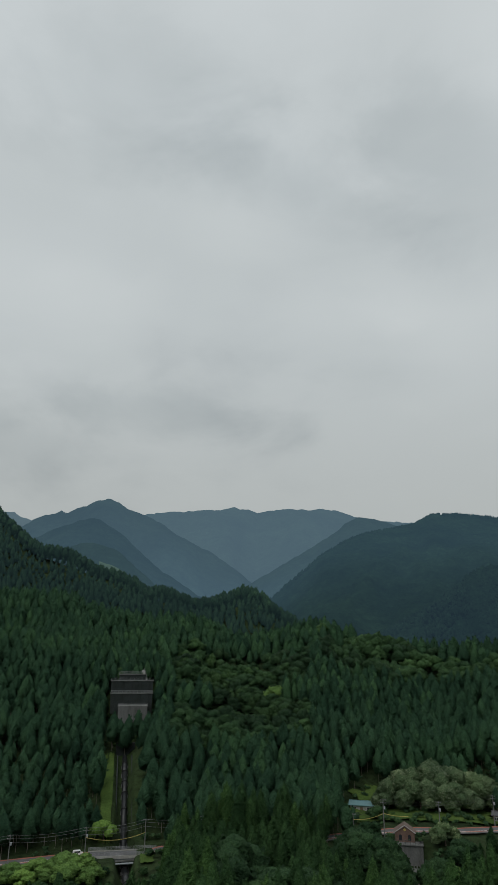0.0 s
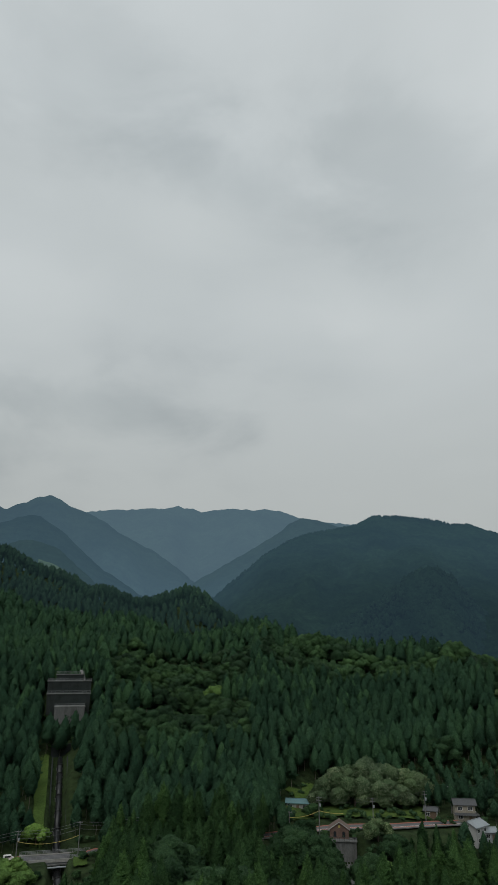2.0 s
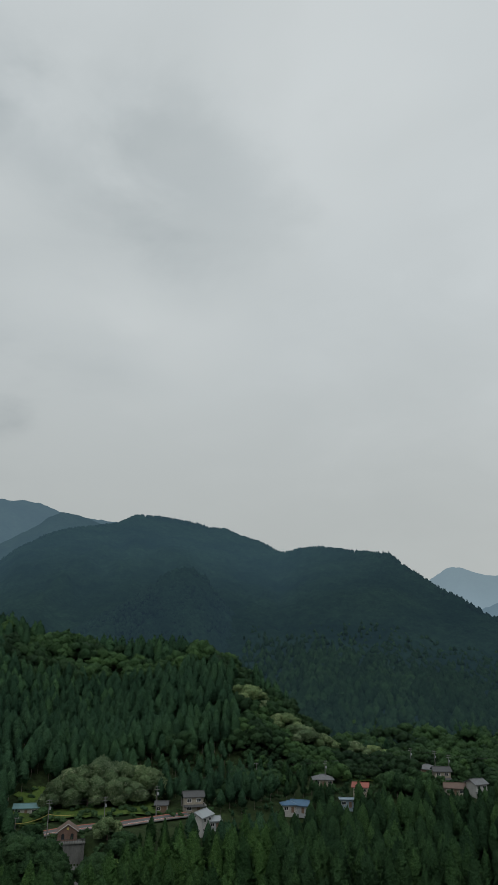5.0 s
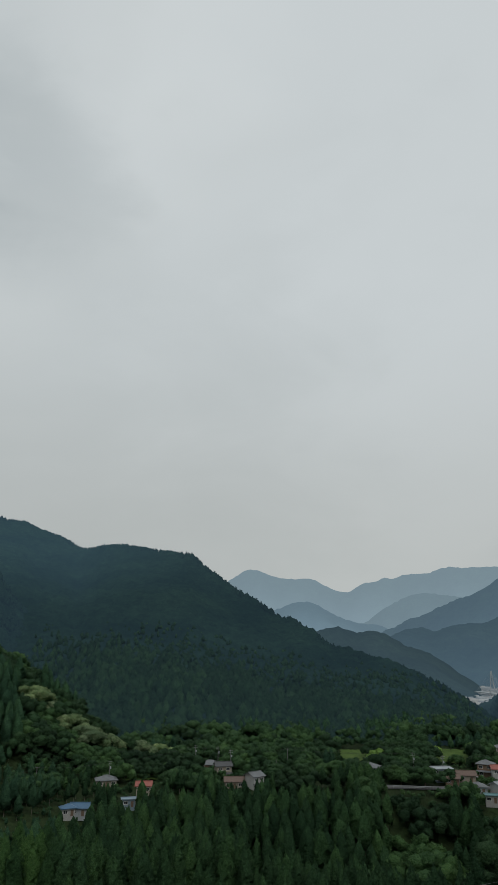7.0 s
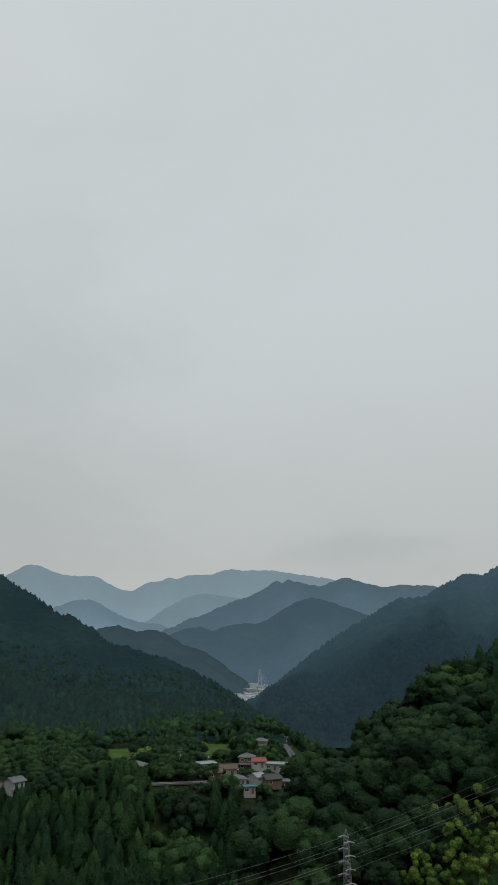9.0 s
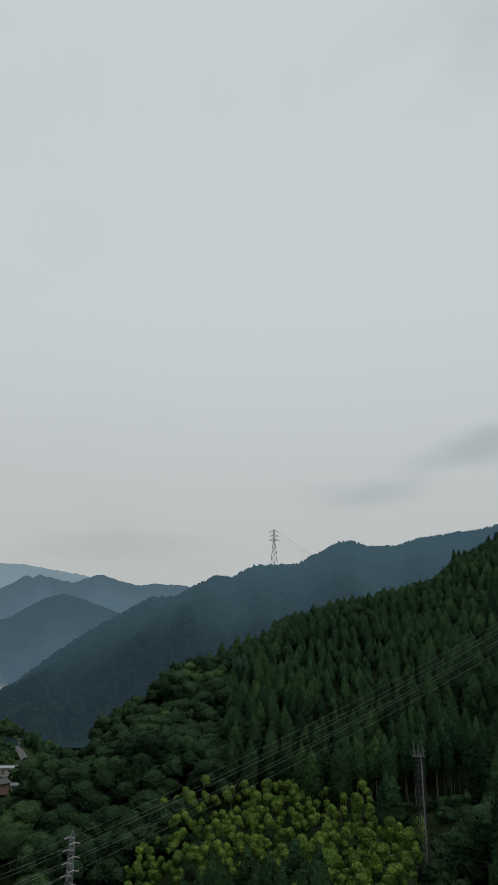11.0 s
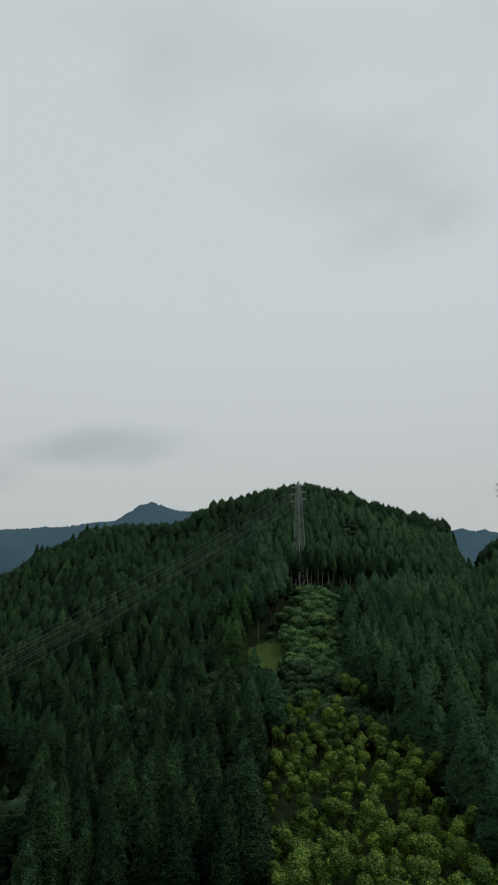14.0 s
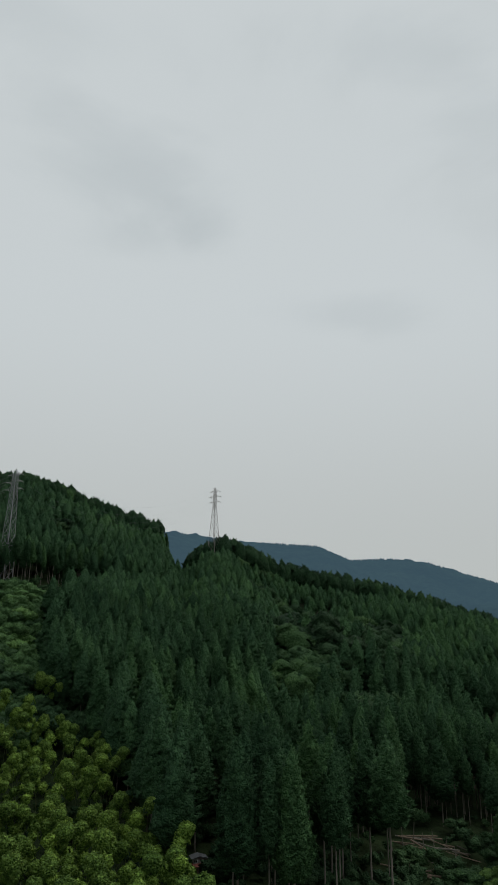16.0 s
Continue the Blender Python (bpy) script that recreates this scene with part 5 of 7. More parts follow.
def stepped_walls():
    """Three concrete retaining walls above one another, the lowest ribbed."""
    for k, (r, w, z0, z1, mat, ribs, label) in enumerate((
            (374, 15.0, 33.0, 45.6, CONCRETE, 13, "stained concrete spillway wall with upright ribs"),
            (385, 22.0, 41.0, 51.2, DARK_CONCRETE, 5, "dark mossy concrete retaining wall"),
            (397, 23.0, 47.0, 57.0, DARK_CONCRETE, 5, "dark mossy concrete retaining wall"),
            (409, 15.0, 53.0, 60.0, DARK_CONCRETE, 0, "dark concrete wall below the wood"))):
        p = spot(-9.3 + (0.15 if k == 0 else 0), r)
        p.z = z0
        thing = root("retaining_wall", p, facing(-9.3), label, "wall", "concrete steps on the slope")
        h = z1 - z0
        b = bmesh.new()
        box(b, (w, 11.0, h), (0, 5.5, h / 2), bevel=0.1)
        part("wall", b, mat, thing)
        b = bmesh.new()
        box(b, (w + 0.8, 1.2, 0.5), (0, 0.2, h + 0.1), bevel=0.05)
        part("coping", b, CONCRETE, thing)
        for i in range(ribs):
            b = bmesh.new()
            x = -w / 2 + (i + 0.5) * w / ribs
            box(b, (0.45, 0.5, h), (x, -0.25, h / 2), bevel=0.05)
            part("rib", b, mat, thing)
        b = bmesh.new()
        n = 12
        for i in range(n):
            x = -w / 2 + i * w / (n - 1)
            bar(b, (x, 0.1, h + 0.3), (x, 0.1, h + 1.5), 0.06)
        bar(b, (-w / 2, 0.1, h + 1.5), (w / 2, 0.1, h + 1.5), 0.06)
        bar(b, (-w / 2, 0.1, h + 0.9), (w / 2, 0.1, h + 0.9), 0.05)
        part("railing", b, GALVANISED, thing, "thin steel railing")
    a = spot(-8.35, 404)
    a.z = 57
    thing = root("slope_stair", a, facing(-8.35), "narrow pale concrete stair with a handrail up the slope", "stair")
    b, rail = bmesh.new(), bmesh.new()
    for i in range(26):
        box(b, (1.4, 0.6, 0.5), (2.6 - i * 0.14, i * 0.42, -5.5 + i * 0.42))
    part("steps", b, PALE_CONCRETE, thing)
    bar(rail, (3.4, 0, -4.2), (-0.3, 10.6, 6.3), 0.06)
    for i in range(9):
        bar(rail, (3.4 - i * 0.46, i * 1.32, -5.4 + i * 1.31), (3.4 - i * 0.46, i * 1.32, -4.2 + i * 1.31), 0.05)
    part("handrail", rail, GALVANISED, thing)


stepped_walls()


def window(parent, x, z, w, h, y, turn=0.0):
    """A framed window on a wall; y is the wall's face, towards -y."""
    rot = Matrix.Rotation(radians(turn), 4, "Z")
    f = bmesh.new()
    for sx in (-w / 2, w / 2):
        box(f, (0.12, 0.12, h + 0.12), rot @ Vector((x + sx, y, z)), rot)
    for sz in (-h / 2, h / 2):
        box(f, (w, 0.12, 0.12), rot @ Vector((x, y, z + sz)), rot)
    box(f, (0.07, 0.10, h), rot @ Vector((x, y, z)), rot)
    frame_ob = part("window", f, FRAME_WHITE, parent)
    for sx in (-w / 4, w / 4):
        p = bmesh.new()
        box(p, (w / 2 - 0.06, 0.04, h - 0.06), rot @ Vector((x + sx, y + 0.02, z)), rot)
        part("pane", p, GLASS, frame_ob)


def house(bearing, r, w, d, storeys, turn, roof, wall_mat, roof_mat, label, lift=0.0, porch=False, band=None):
    """A small rural house: walls, tiled roof with eaves and ridge, windows, a door."""
    p = spot(bearing, r)
    p.z += lift
    thing = root("house", p, facing(bearing, turn), label, "house", "houses of the village")
    h = 2.9 * storeys
    b = bmesh.new()
    box(b, (w, d, h + 1.6), (0, 0, h / 2 - 0.8), bevel=0.03)
    pitch = 0.42 if roof != "flat" else 0.08
    rise = d / 2 * pitch
    if roof == "gable":
        prism(b, [(-d / 2, h - 0.01), (d / 2, h - 0.01), (0, h + rise)], w - 0.04, Matrix.Rotation(radians(90), 4, "Z"))
    part("wall", b, wall_mat, thing)
    o = 0.7
    b = bmesh.new()
    if roof == "hip":
        lo = [(-w / 2 - o, -d / 2 - o), (w / 2 + o, -d / 2 - o), (w / 2 + o, d / 2 + o), (-w / 2 - o, d / 2 + o)]
        ridge = max(w / 2 - d / 2, 0.4)
        for z in (h - 0.25, h - 0.05):
            vs = [b.verts.new((x, y, z)) for x, y in lo]
            if z < h - 0.1:
                base_v = vs
        b.faces.new(base_v[::-1])
        for i in range(4):
            b.faces.new((base_v[i], base_v[(i + 1) % 4], vs[(i + 1) % 4], vs[i]))
        t0, t1 = b.verts.new((-ridge, 0, h + rise + 0.2)), b.verts.new((ridge, 0, h + rise + 0.2))
        b.faces.new((vs[0], vs[1], t1, t0))
        b.faces.new((vs[1], vs[2], t1))
        b.faces.new((vs[2], vs[3], t0, t1))
        b.faces.new((vs[3], vs[0], t0))
    else:
        k = pitch
        prism(b, [(-d / 2 - o, h - o * k), (-d / 2 - o, h - o * k + 0.2), (0, h + rise + 0.22), (d / 2 + o, h - o * k + 0.2), (d / 2 + o, h - o * k), (0, h + rise)], w + 2 * o,
              Matrix.Rotation(radians(90), 4, "Z"))
        ridge = w / 2 + o
    roof_ob = part("roof", b, roof_mat, thing)
    b = bmesh.new()
    bar(b, (-ridge, 0, h + rise + 0.25), (ridge, 0, h + rise + 0.25), 0.16, 6)
    part("ridge_cap", b, roof_mat, roof_ob)
    if band:
        b = bmesh.new()
        prism(b, [(-0.1, -0.25), (-1.3, -0.6), (-1.3, -0.5), (-0.1, 0.1)], w + 0.8, Matrix.Rotation(radians(90), 4, "Z"), (0, -d / 2, 2.9))
        part("lower_roof", b, roof_mat, thing)
    n = max(2, int(w / 2.6))
    for s in range(storeys):
        for i in range(n):
            x = -w / 2 + (i + 0.5) * w / n
            if s == 0 and i == n // 2:
                f = bmesh.new()
                box(f, (1.1, 0.10, 2.05), (x, -d / 2 - 0.03, 1.03))
                part("door", f, BROWN_WALL, thing)
                continue
            window(thing, x, 1.55 + 2.9 * s, min(1.7, w / n * 0.7), 1.2, -d / 2 - 0.03)
        for i in range(2):
            window(thing, -d / 2 + (i + 0.5) * d / 2, 1.55 + 2.9 * s, 1.2, 1.1, -w / 2 - 0.03, 90)
    return thing


# bearing, distance, width, depth, storeys, turn, roof, wall, roof tiles, label
HOUSES = [
    (21.3, 290, 8.5, 6.5, 2, 8, "gable", CREAM_WALL, DARK_ROOF, "two-storey cream house with a dark tiled roof", 0, 1),
    (18.9, 291, 5.0, 4.0, 1, -6, "gable", BROWN_WALL, DARK_ROOF, "small brown timber shed beside the meadow", 0, 0),
    (21.9, 276, 8.6, 7.0, 2, 58, "gable", WHITE_WALL, LIGHT_ROOF, "white gabled house with a pale metal roof", -1.5, 0),
    (22.9, 279, 4.8, 4.5, 1, 20, "gable", GREY_WALL, LIGHT_ROOF, "small grey outbuilding with a pale sheet roof", -0.5, 0),
    (29.6, 301, 8.0, 6.5, 1, -12, "gable", GREY_WALL, BLUE_ROOF, "low house with a bright blue sheet roof", 0.5, 0),
    (28.7, 299, 6.0, 5.0, 1, 12, "hip", WHITE_WALL, BLUE_ROOF, "white cottage with a blue hipped roof", 0.5, 0),
    (31.4, 337, 10.0, 7.5, 1, 6, "hip", CREAM_WALL, GREY_ROOF, "cream bungalow with a grey hipped roof", 0.3, 0),
    (34.3, 316, 7.0, 6.0, 2, -4, "gable", CREAM_WALL, RED_ROOF, "cream house with a red sheet roof", -1.5, 0),
    (33.2, 307, 6.0, 4.0, 1, 4, "flat", BLUE_WALL, BLUE_WALL, "blue-grey sheet-clad shed below the road", 0.5, 0),
    (39.4, 374, 10.5, 8.0, 1, -15, "hip", BROWN_WALL, GREY_ROOF, "brown timber house with a grey tiled roof", 0, 0),
    (40.4, 350, 8.5, 7.0, 2, 12, "gable", CREAM_WALL, DARK_ROOF, "dark-roofed two-storey house among trees", 0, 1),
    (41.3, 328, 9.5, 7.0, 1, 4, "gable", CREAM_WALL, BROWN_ROOF, "cream house with a red-brown tiled roof", 0, 0),
    (42.9, 327, 7.0, 7.0, 2, 40, "gable", WHITE_WALL, GREY_ROOF, "white two-storey house with a grey roof", -0.8, 1),
    (51.8, 355, 10.5, 8.0, 2, -20, "hip", WHITE_WALL, GREY_ROOF, "large white house with a grey hipped roof", -0.8, 1),
    (49.4, 352, 3.6, 3.0, 1, 0, "gable", GREY_WALL, TEAL_ROOF, "tiny shed with a teal sheet roof", 0.5, 0),
    (57.2, 350, 9.5, 8.0, 2, 24, "flat", BLUE_WALL, LIGHT_ROOF, "blue-grey workshop with a pale flat roof", 0, 0),
    (58.0, 341, 7.0, 6.5, 1, 0, "gable", BROWN_WALL, BROWN_ROOF, "brown timber house with a brown tiled roof", 0.6, 0),
    (59.0, 347, 9.0, 7.0, 1, 10, "gable", CREAM_WALL, BROWN_ROOF, "house with a long brown tiled roof", 1.2, 0),
    (60.5, 370, 8.5, 7.0, 2, -10, "hip", BROWN_WALL, GREY_ROOF, "two-storey brown house with a grey hipped roof", 0, 1),
    (61.4, 362, 7.5, 6.5, 1, 8, "gable", WHITE_WALL, RED_ROOF, "house with a red sheet roof in the village", 2.2, 0),
    (62.8, 368, 11.0, 8.0, 1, -12, "flat", WHITE_WALL, LIGHT_ROOF, "long white hall with a pale flat roof", 1.0, 0),
    (61.6, 432, 8.5, 7.0, 2, -14, "hip", CREAM_WALL, GREY_ROOF, "cream house above the village fields", 0, 1),
    (59.8, 330, 7.6, 6.5, 1, 14, "hip", GREY_WALL, GREY_ROOF, "grey house with a grey hipped roof", 0.5, 0),
    (61.3, 331, 6.2, 6.0, 2, 50, "gable", WHITE_WALL, LIGHT_ROOF, "white gabled house with a pale roof", -1.5, 0),
    (62.4, 331, 9.0, 7.5, 1, 30, "gable", BROWN_WALL, DARK_ROOF, "black-roofed house at the edge of the village", 1.2, 0),
    (60.7, 325, 6.0, 5.0, 1, 6, "flat", WHITE_WALL, TEAL_ROOF, "low shed with a pale green roof", 0.6, 0),
    (63.7, 340, 4.0, 3.5, 1, 0, "gable", WHITE_WALL, GREY_ROOF, "small white hut beside the road", 0.5, 0),
    (8.9, 305, 10.5, 5.0, 1, -6, "gable", WHITE_WALL, TEAL_ROOF, "low white hut with a teal sheet roof in the meadow", -0.9, 0),
]
for bearing, r, w, d, storeys, turn, roof, wall_mat, roof_mat, label, lift, band in HOUSES:
    house(bearing, r, w * 0.86, d * 0.86, storeys, turn, roof, wall_mat, roof_mat, label, lift, band=band)


def gatehouse():
    """The brick intake house over its slotted concrete wall."""
    p = spot(12.0, 261)
    p.z = 12.6
    thing = root("gatehouse", p, facing(12.2), "small brown brick gatehouse with a white-edged gable", "gatehouse")
    w, d, h = 6.4, 5.0, 3.1
    b = bmesh.new()
    box(b, (w, d, h), (0, 0, h / 2), bevel=0.03)
    prism(b, [(-w / 2, h - 0.01), (w / 2, h - 0.01), (0, h + 2.0)], d - 0.02)
    part("wall", b, BRICK_WALL, thing)
    b = bmesh.new()
    prism(b, [(-w / 2 - 0.5, h - 0.31), (-w / 2 - 0.5, h - 0.11), (0, h + 2.22), (w / 2 + 0.5, h - 0.11), (w / 2 + 0.5, h - 0.31), (0, h + 2.02)], d + 0.8)
    part("roof", b, BROWN_ROOF, thing, "brown sheet roof")
    for s in (-1, 1):
        b = bmesh.new()
        bar(b, (s * (w / 2 + 0.45), -d / 2 - 0.42, h - 0.22), (0, -d / 2 - 0.42, h + 2.14), 0.13)
        part("barge_board", b, WHITE_WALL, thing, "white gable edge board")
    for x in (-1.5, 1.5):
        b = bmesh.new()
        box(b, (1.0, 0.10, 1.3), (x, -d / 2 - 0.03, 1.25))
        bmesh.ops.create_cone(b, cap_ends=True, segments=16, radius1=0.5, radius2=0.5, depth=0.10, matrix=Matrix.Translation((x, -d / 2 - 0.03, 1.9)) @ Matrix.Rotation(radians(90), 4, "X"))
        part("arched_window", b, GLASS, thing)
    b = bmesh.new()
    bmesh.ops.create_cone(b, cap_ends=True, segments=16, radius1=0.42, radius2=0.42, depth=0.12, matrix=Matrix.Translation((0, -d / 2 - 0.04, h + 0.75)) @ Matrix.Rotation(radians(90), 4, "X"))
    part("gable_disc", b, YELLOW, thing, "ochre disc in the gable")
    q = spot(12.1, 256.5)
    q.z = 5.5
    wall = root("intake_wall", q, facing(12.45), "stained concrete intake wall with dark upright slots", "wall")
    b = bmesh.new()
    box(b, (10.6, 3.0, 7.0), (0, 1.6, 3.5), bevel=0.08)
    part("wall", b, CONCRETE, wall)
    for i in range(11):
        b = bmesh.new()
        box(b, (0.42, 0.5, 6.2), (-5 + i, -0.1, 3.3), bevel=0.05)
        part("rib", b, CONCRETE, wall)
    b = bmesh.new()
    box(b, (11.0, 4.2, 0.4), (0, 1.4, 7.1), bevel=0.05)
    part("platform", b, CONCRETE, wall)
    b = bmesh.new()
    for i in range(14):
        bar(b, (-5.4 + i * 0.83, -0.6, 7.2), (-5.4 + i * 0.83, -0.6, 8.4), 0.05)
    bar(b, (-5.4, -0.6, 8.4), (5.4, -0.6, 8.4), 0.05)
    bar(b, (-5.4, -0.6, 7.8), (5.4, -0.6, 7.8), 0.04)
    part("railing", b, DARK_STEEL, wall)
    b = bmesh.new()
    box(b, (6.0, 8.0, 0.5), (1.6, -4.2, -1.6), Matrix.Rotation(radians(28), 4, "X"), 0.05)
    part("apron", b, CONCRETE, wall, "pale sloping concrete apron")


gatehouse()

# ---- poles, pylons and wires ----


def utility_pole(bearing, r, height=11.0, arms=2, turn=0.0, label="grey concrete utility pole with steel crossarms"):
    p = spot(bearing, r, -0.3)
    thing = root("utility_pole", p, facing(bearing, turn), label, "utility pole", "poles along the road")
    b = bmesh.new()
    bar(b, (0, 0, 0), (0, 0, height), 0.19, 8, 0.12)
    part("pole", b, CONCRETE, thing)
    for i in range(arms):
        b = bmesh.new()
        z = height - 0.35 - i * 0.9
        box(b, (1.9, 0.10, 0.10), (0, -0.14, z))
        arm = part("crossarm", b, GALVANISED, thing)
        for x in (-0.85, -0.3, 0.85):
            b = bmesh.new()
            bar(b, (x, -0.14, z + 0.05), (x, -0.14, z + 0.28), 0.06, 6, 0.04)
            part("insulator", b, WHITE_WALL, arm)
    if arms > 1:
        b = bmesh.new()
        bar(b, (0.42, -0.1, height - 3.2), (0.42, -0.1, height - 2.3), 0.28, 10)
        part("transformer", b, GREY_WALL, thing, "grey transformer can")
    return p + Vector((0, 0, height))


def wire(a, b, sag, thick, mat, label, name="overhead_wire"):
    """One cable that sags between two fixings, as one closed tube."""
    n, sides = 16, 5
    side = Vector((b.y - a.y, a.x - b.x, 0)).normalized()
    V, Q = [], []
    for i in range(n + 1):
        u = i / n
        p = a + (b - a) * u + Vector((0, 0, -4 * sag * u * (1 - u)))
        for k in range(sides):
            w = 2 * math.pi * k / sides
            V.append(p + side * (thick * math.cos(w)) + Vector((0, 0, thick * math.sin(w))))
            if i:
                Q.append(((i - 1) * sides + k, (i - 1) * sides + (k + 1) % sides, i * sides + (k + 1) % sides, i * sides + k))
    ob = new(name, mesh_from(name, V, Q, mat, smooth=True))
    return tagged(ob, label, "wire")


west = [utility_pole(b, r, h, n) for b, r, h, n in ((-24.0, 268, 11, 2), (-17.5, 266.5, 11, 2), (-12.1, 266, 11, 2), (-7.7, 265, 12, 1), (-3, 263.5, 12, 1))]
for p, q in zip(west, west[1:]):
    for dz in (-0.1, -1.0, -2.3):
        wire(p + Vector((0, 0, dz)), q + Vector((0, 0, dz)), 0.9, 0.035, WIRE_GREY, "thin grey overhead wire along the road")
wire(west[2] + Vector((0, -0.3, -3.2)), west[3] + Vector((0, -0.3, -4.2)), 1.6, 0.09, YELLOW, "yellow-sleeved cable sagging above the bridge")
mids = [utility_pole(b, r, h, n) for b, r, h, n in ((8.2, 264, 9, 1), (10.5, 264.5, 12.5, 2), (14.6, 268, 11, 2), (18.5, 283, 11, 2))]
for p, q in zip(mids, mids[1:]):
    for dz in (-0.1, -1.0):
        wire(p + Vector((0, 0, dz)), q + Vector((0, 0, dz)), 0.8, 0.03, WIRE_DARK, "thin dark overhead wire along the road")
wire(mids[0] + Vector((0, 0, -2.0)), mids[1] + Vector((0, 0, -4.6)), 0.7, 0.09, YELLOW, "yellow-sleeved cable beside the gatehouse")
wire(mids[1] + Vector((0, 0, -4.6)), mids[1] + Vector((8, -3, -4.9)), 0.3, 0.09, YELLOW, "yellow-sleeved cable beside the gatehouse")
lane = [utility_pole(b, r, h, n, 10) for b, r, h, n in ((20.4, 300, 10, 1), (26.2, 330, 11, 1), (31.6, 336, 11, 2), (38.2, 366, 13, 2), (40.0, 360, 13, 2), (41.0, 348, 13, 2), (45.5, 360, 12, 1), (55.2, 352, 12, 2), (57.4, 352, 11, 2), (61.6, 372, 11, 1), (64.0, 392, 13, 2), (63.6, 430, 12, 2))]
for p, q in zip(lane, lane[1:]):
    wire(p + Vector((0, 0, -0.2)), q + Vector((0, 0, -0.2)), 1.2, 0.03, WIRE_DARK, "thin dark overhead wire through the village")
for b, r, h in ((44.6, 346, 9.0), (45.4, 344, 6.0)):
    utility_pole(b, r, h, 0, label="slim white post beside the village road")


def pylon(place, height, base, turn, arms, arm_w, gap, mat, label, name="transmission_pylon", heavy=1.0, slim=0.13):
    """A lattice tower: four legs, crossed bracing bay by bay, cross-arms with insulators, a peak."""
    thing = root(name, place, turn, label, "pylon", "pylons of the power line")
    neck = height - gap * (len(arms) + 0.6)
    top_half = base * slim

    def half(z):
        return base / 2 + (top_half - base / 2) * min(z / neck, 1.0) if z < neck else top_half * (1 - 0.45 * (z - neck) / (height - neck))
    thick = (0.0016 * height + 0.02) * heavy
    for sx in (-1, 1):
        for sy in (-1, 1):
            b = bmesh.new()
            last = None
            for z in (0, neck * 0.5, neck, height - gap * 0.6):
                q = Vector((sx * half(z), sy * half(z), z))
                if last is not None:
                    bar(b, last, q, thick)
                last = q
            bar(b, last, (0, 0, height), thick * 0.9)
            part("leg", b, mat, thing)
    levels = [0]
    while levels[-1] < neck - 0.5:
        levels.append(min(neck, levels[-1] + max(1.8, half(levels[-1]) * 2.3)))
    z = neck
    while z < height - gap * 0.7:
        z += gap / 2
        levels.append(min(z, height - gap * 0.6))
    for z0, z1 in zip(levels, levels[1:]):
        if z1 - z0 < 0.2:
            continue
        b = bmesh.new()
        h0, h1 = half(z0), half(z1)
        for k in range(4):
            ax, ay = ((-1, -1), (1, -1), (1, 1), (-1, 1))[k]
            bx, by = ((1, -1), (1, 1), (-1, 1), (-1, -1))[k]
            bar(b, (ax * h0, ay * h0, z0), (bx * h1, by * h1, z1), thick * 0.6, 3)
            bar(b, (bx * h0, by * h0, z0), (ax * h1, ay * h1, z1), thick * 0.6, 3)
            bar(b, (ax * h1, ay * h1, z1), (bx * h1, by * h1, z1), thick * 0.6, 3)
        part("bracing", b, mat, thing)
    ends = []
    for i, f in enumerate(arms):
        z = height - gap * (0.75 + i)
        for s in (-1, 1):
            tip = Vector((s * arm_w * f / 2, 0, z))
            b = bmesh.new()
            for sy in (-1, 1):
                bar(b, (s * half(z) * 0.9, sy * half(z), z), tip, thick * 0.7, 3)
                bar(b, (s * half(z) * 0.9, sy * half(z), z + gap * 0.34), tip, thick * 0.6, 3)
            arm = part("crossarm", b, mat, thing)
            b = bmesh.new()
            for sy in (-1, 1):
                bar(b, tip, tip + Vector((0, sy * 1.3, -0.35)), 0.13, 6)
            part("insulator", b, WHITE_WALL, arm, "pale insulator string")
            ends.append(Matrix.Translation(place) @ Matrix.Rotation(radians(turn), 4, "Z") @ (tip + Vector((0, 0, -0.3))))
    ends.append(Vector(place) + Vector((0, 0, height)))
    return ends


def place_at(bearing, r, z):
    return Vector((r * math.sin(radians(bearing)), r * math.cos(radians(bearing)), z))


near_b = float(spot(68.1, 190).z)
line_low = pylon(place_at(68.1, 190, near_b), 31.9 - near_b, 6.5, 36, (0.85, 1.0, 1.0, 1.15), 6.6, 2.9, GALVANISED, "grey steel lattice pylon rising from the trees", heavy=0.6)
crest_b = float(spot(120.5, 300).z) - 0.5
line_mid = pylon(place_at(120.5, 300, crest_b), 149.3 - crest_b, 4.9, 12, (0.9, 1.0, 1.1), 7.5, 3.3, GALVANISED, "tall grey steel lattice pylon on the hillside", heavy=1.0, slim=0.24)
hill_b = float(spot(137.5, 396).z) - 0.5
line_top = pylon(place_at(137.5, 396, hill_b), 168.4 - hill_b, 6.6, 4, (0.85, 1.0, 0.95), 7.4, 3.3, RUST, "weathered reddish lattice pylon on the hilltop")
valley_b = float(spot(30, 165).z)
line_end = pylon(place_at(30, 165, valley_b), 36, 6.5, 50, (0.85, 1.0, 1.0, 1.15), 6.6, 2.9, GALVANISED, "grey steel lattice pylon in the valley")
far_b = float(range_height(np.array(83.4), np.array(1082.0), RANGE_EAST, 520, 8, 22, 0.9))
line_far = pylon(place_at(83.4, 1082, far_b - 2), 266.5 - far_b, 13.0, -84, (1.15, 1.0, 1.05), 15.0, 7.0, GALVANISED, "distant steel lattice pylon on the hazy ridge", heavy=3.0, slim=0.16)
for k in range(8):
    wire(line_end[k], line_low[k], 4.0, 0.028, WIRE_GREY, "thin grey high-voltage conductor over the valley")
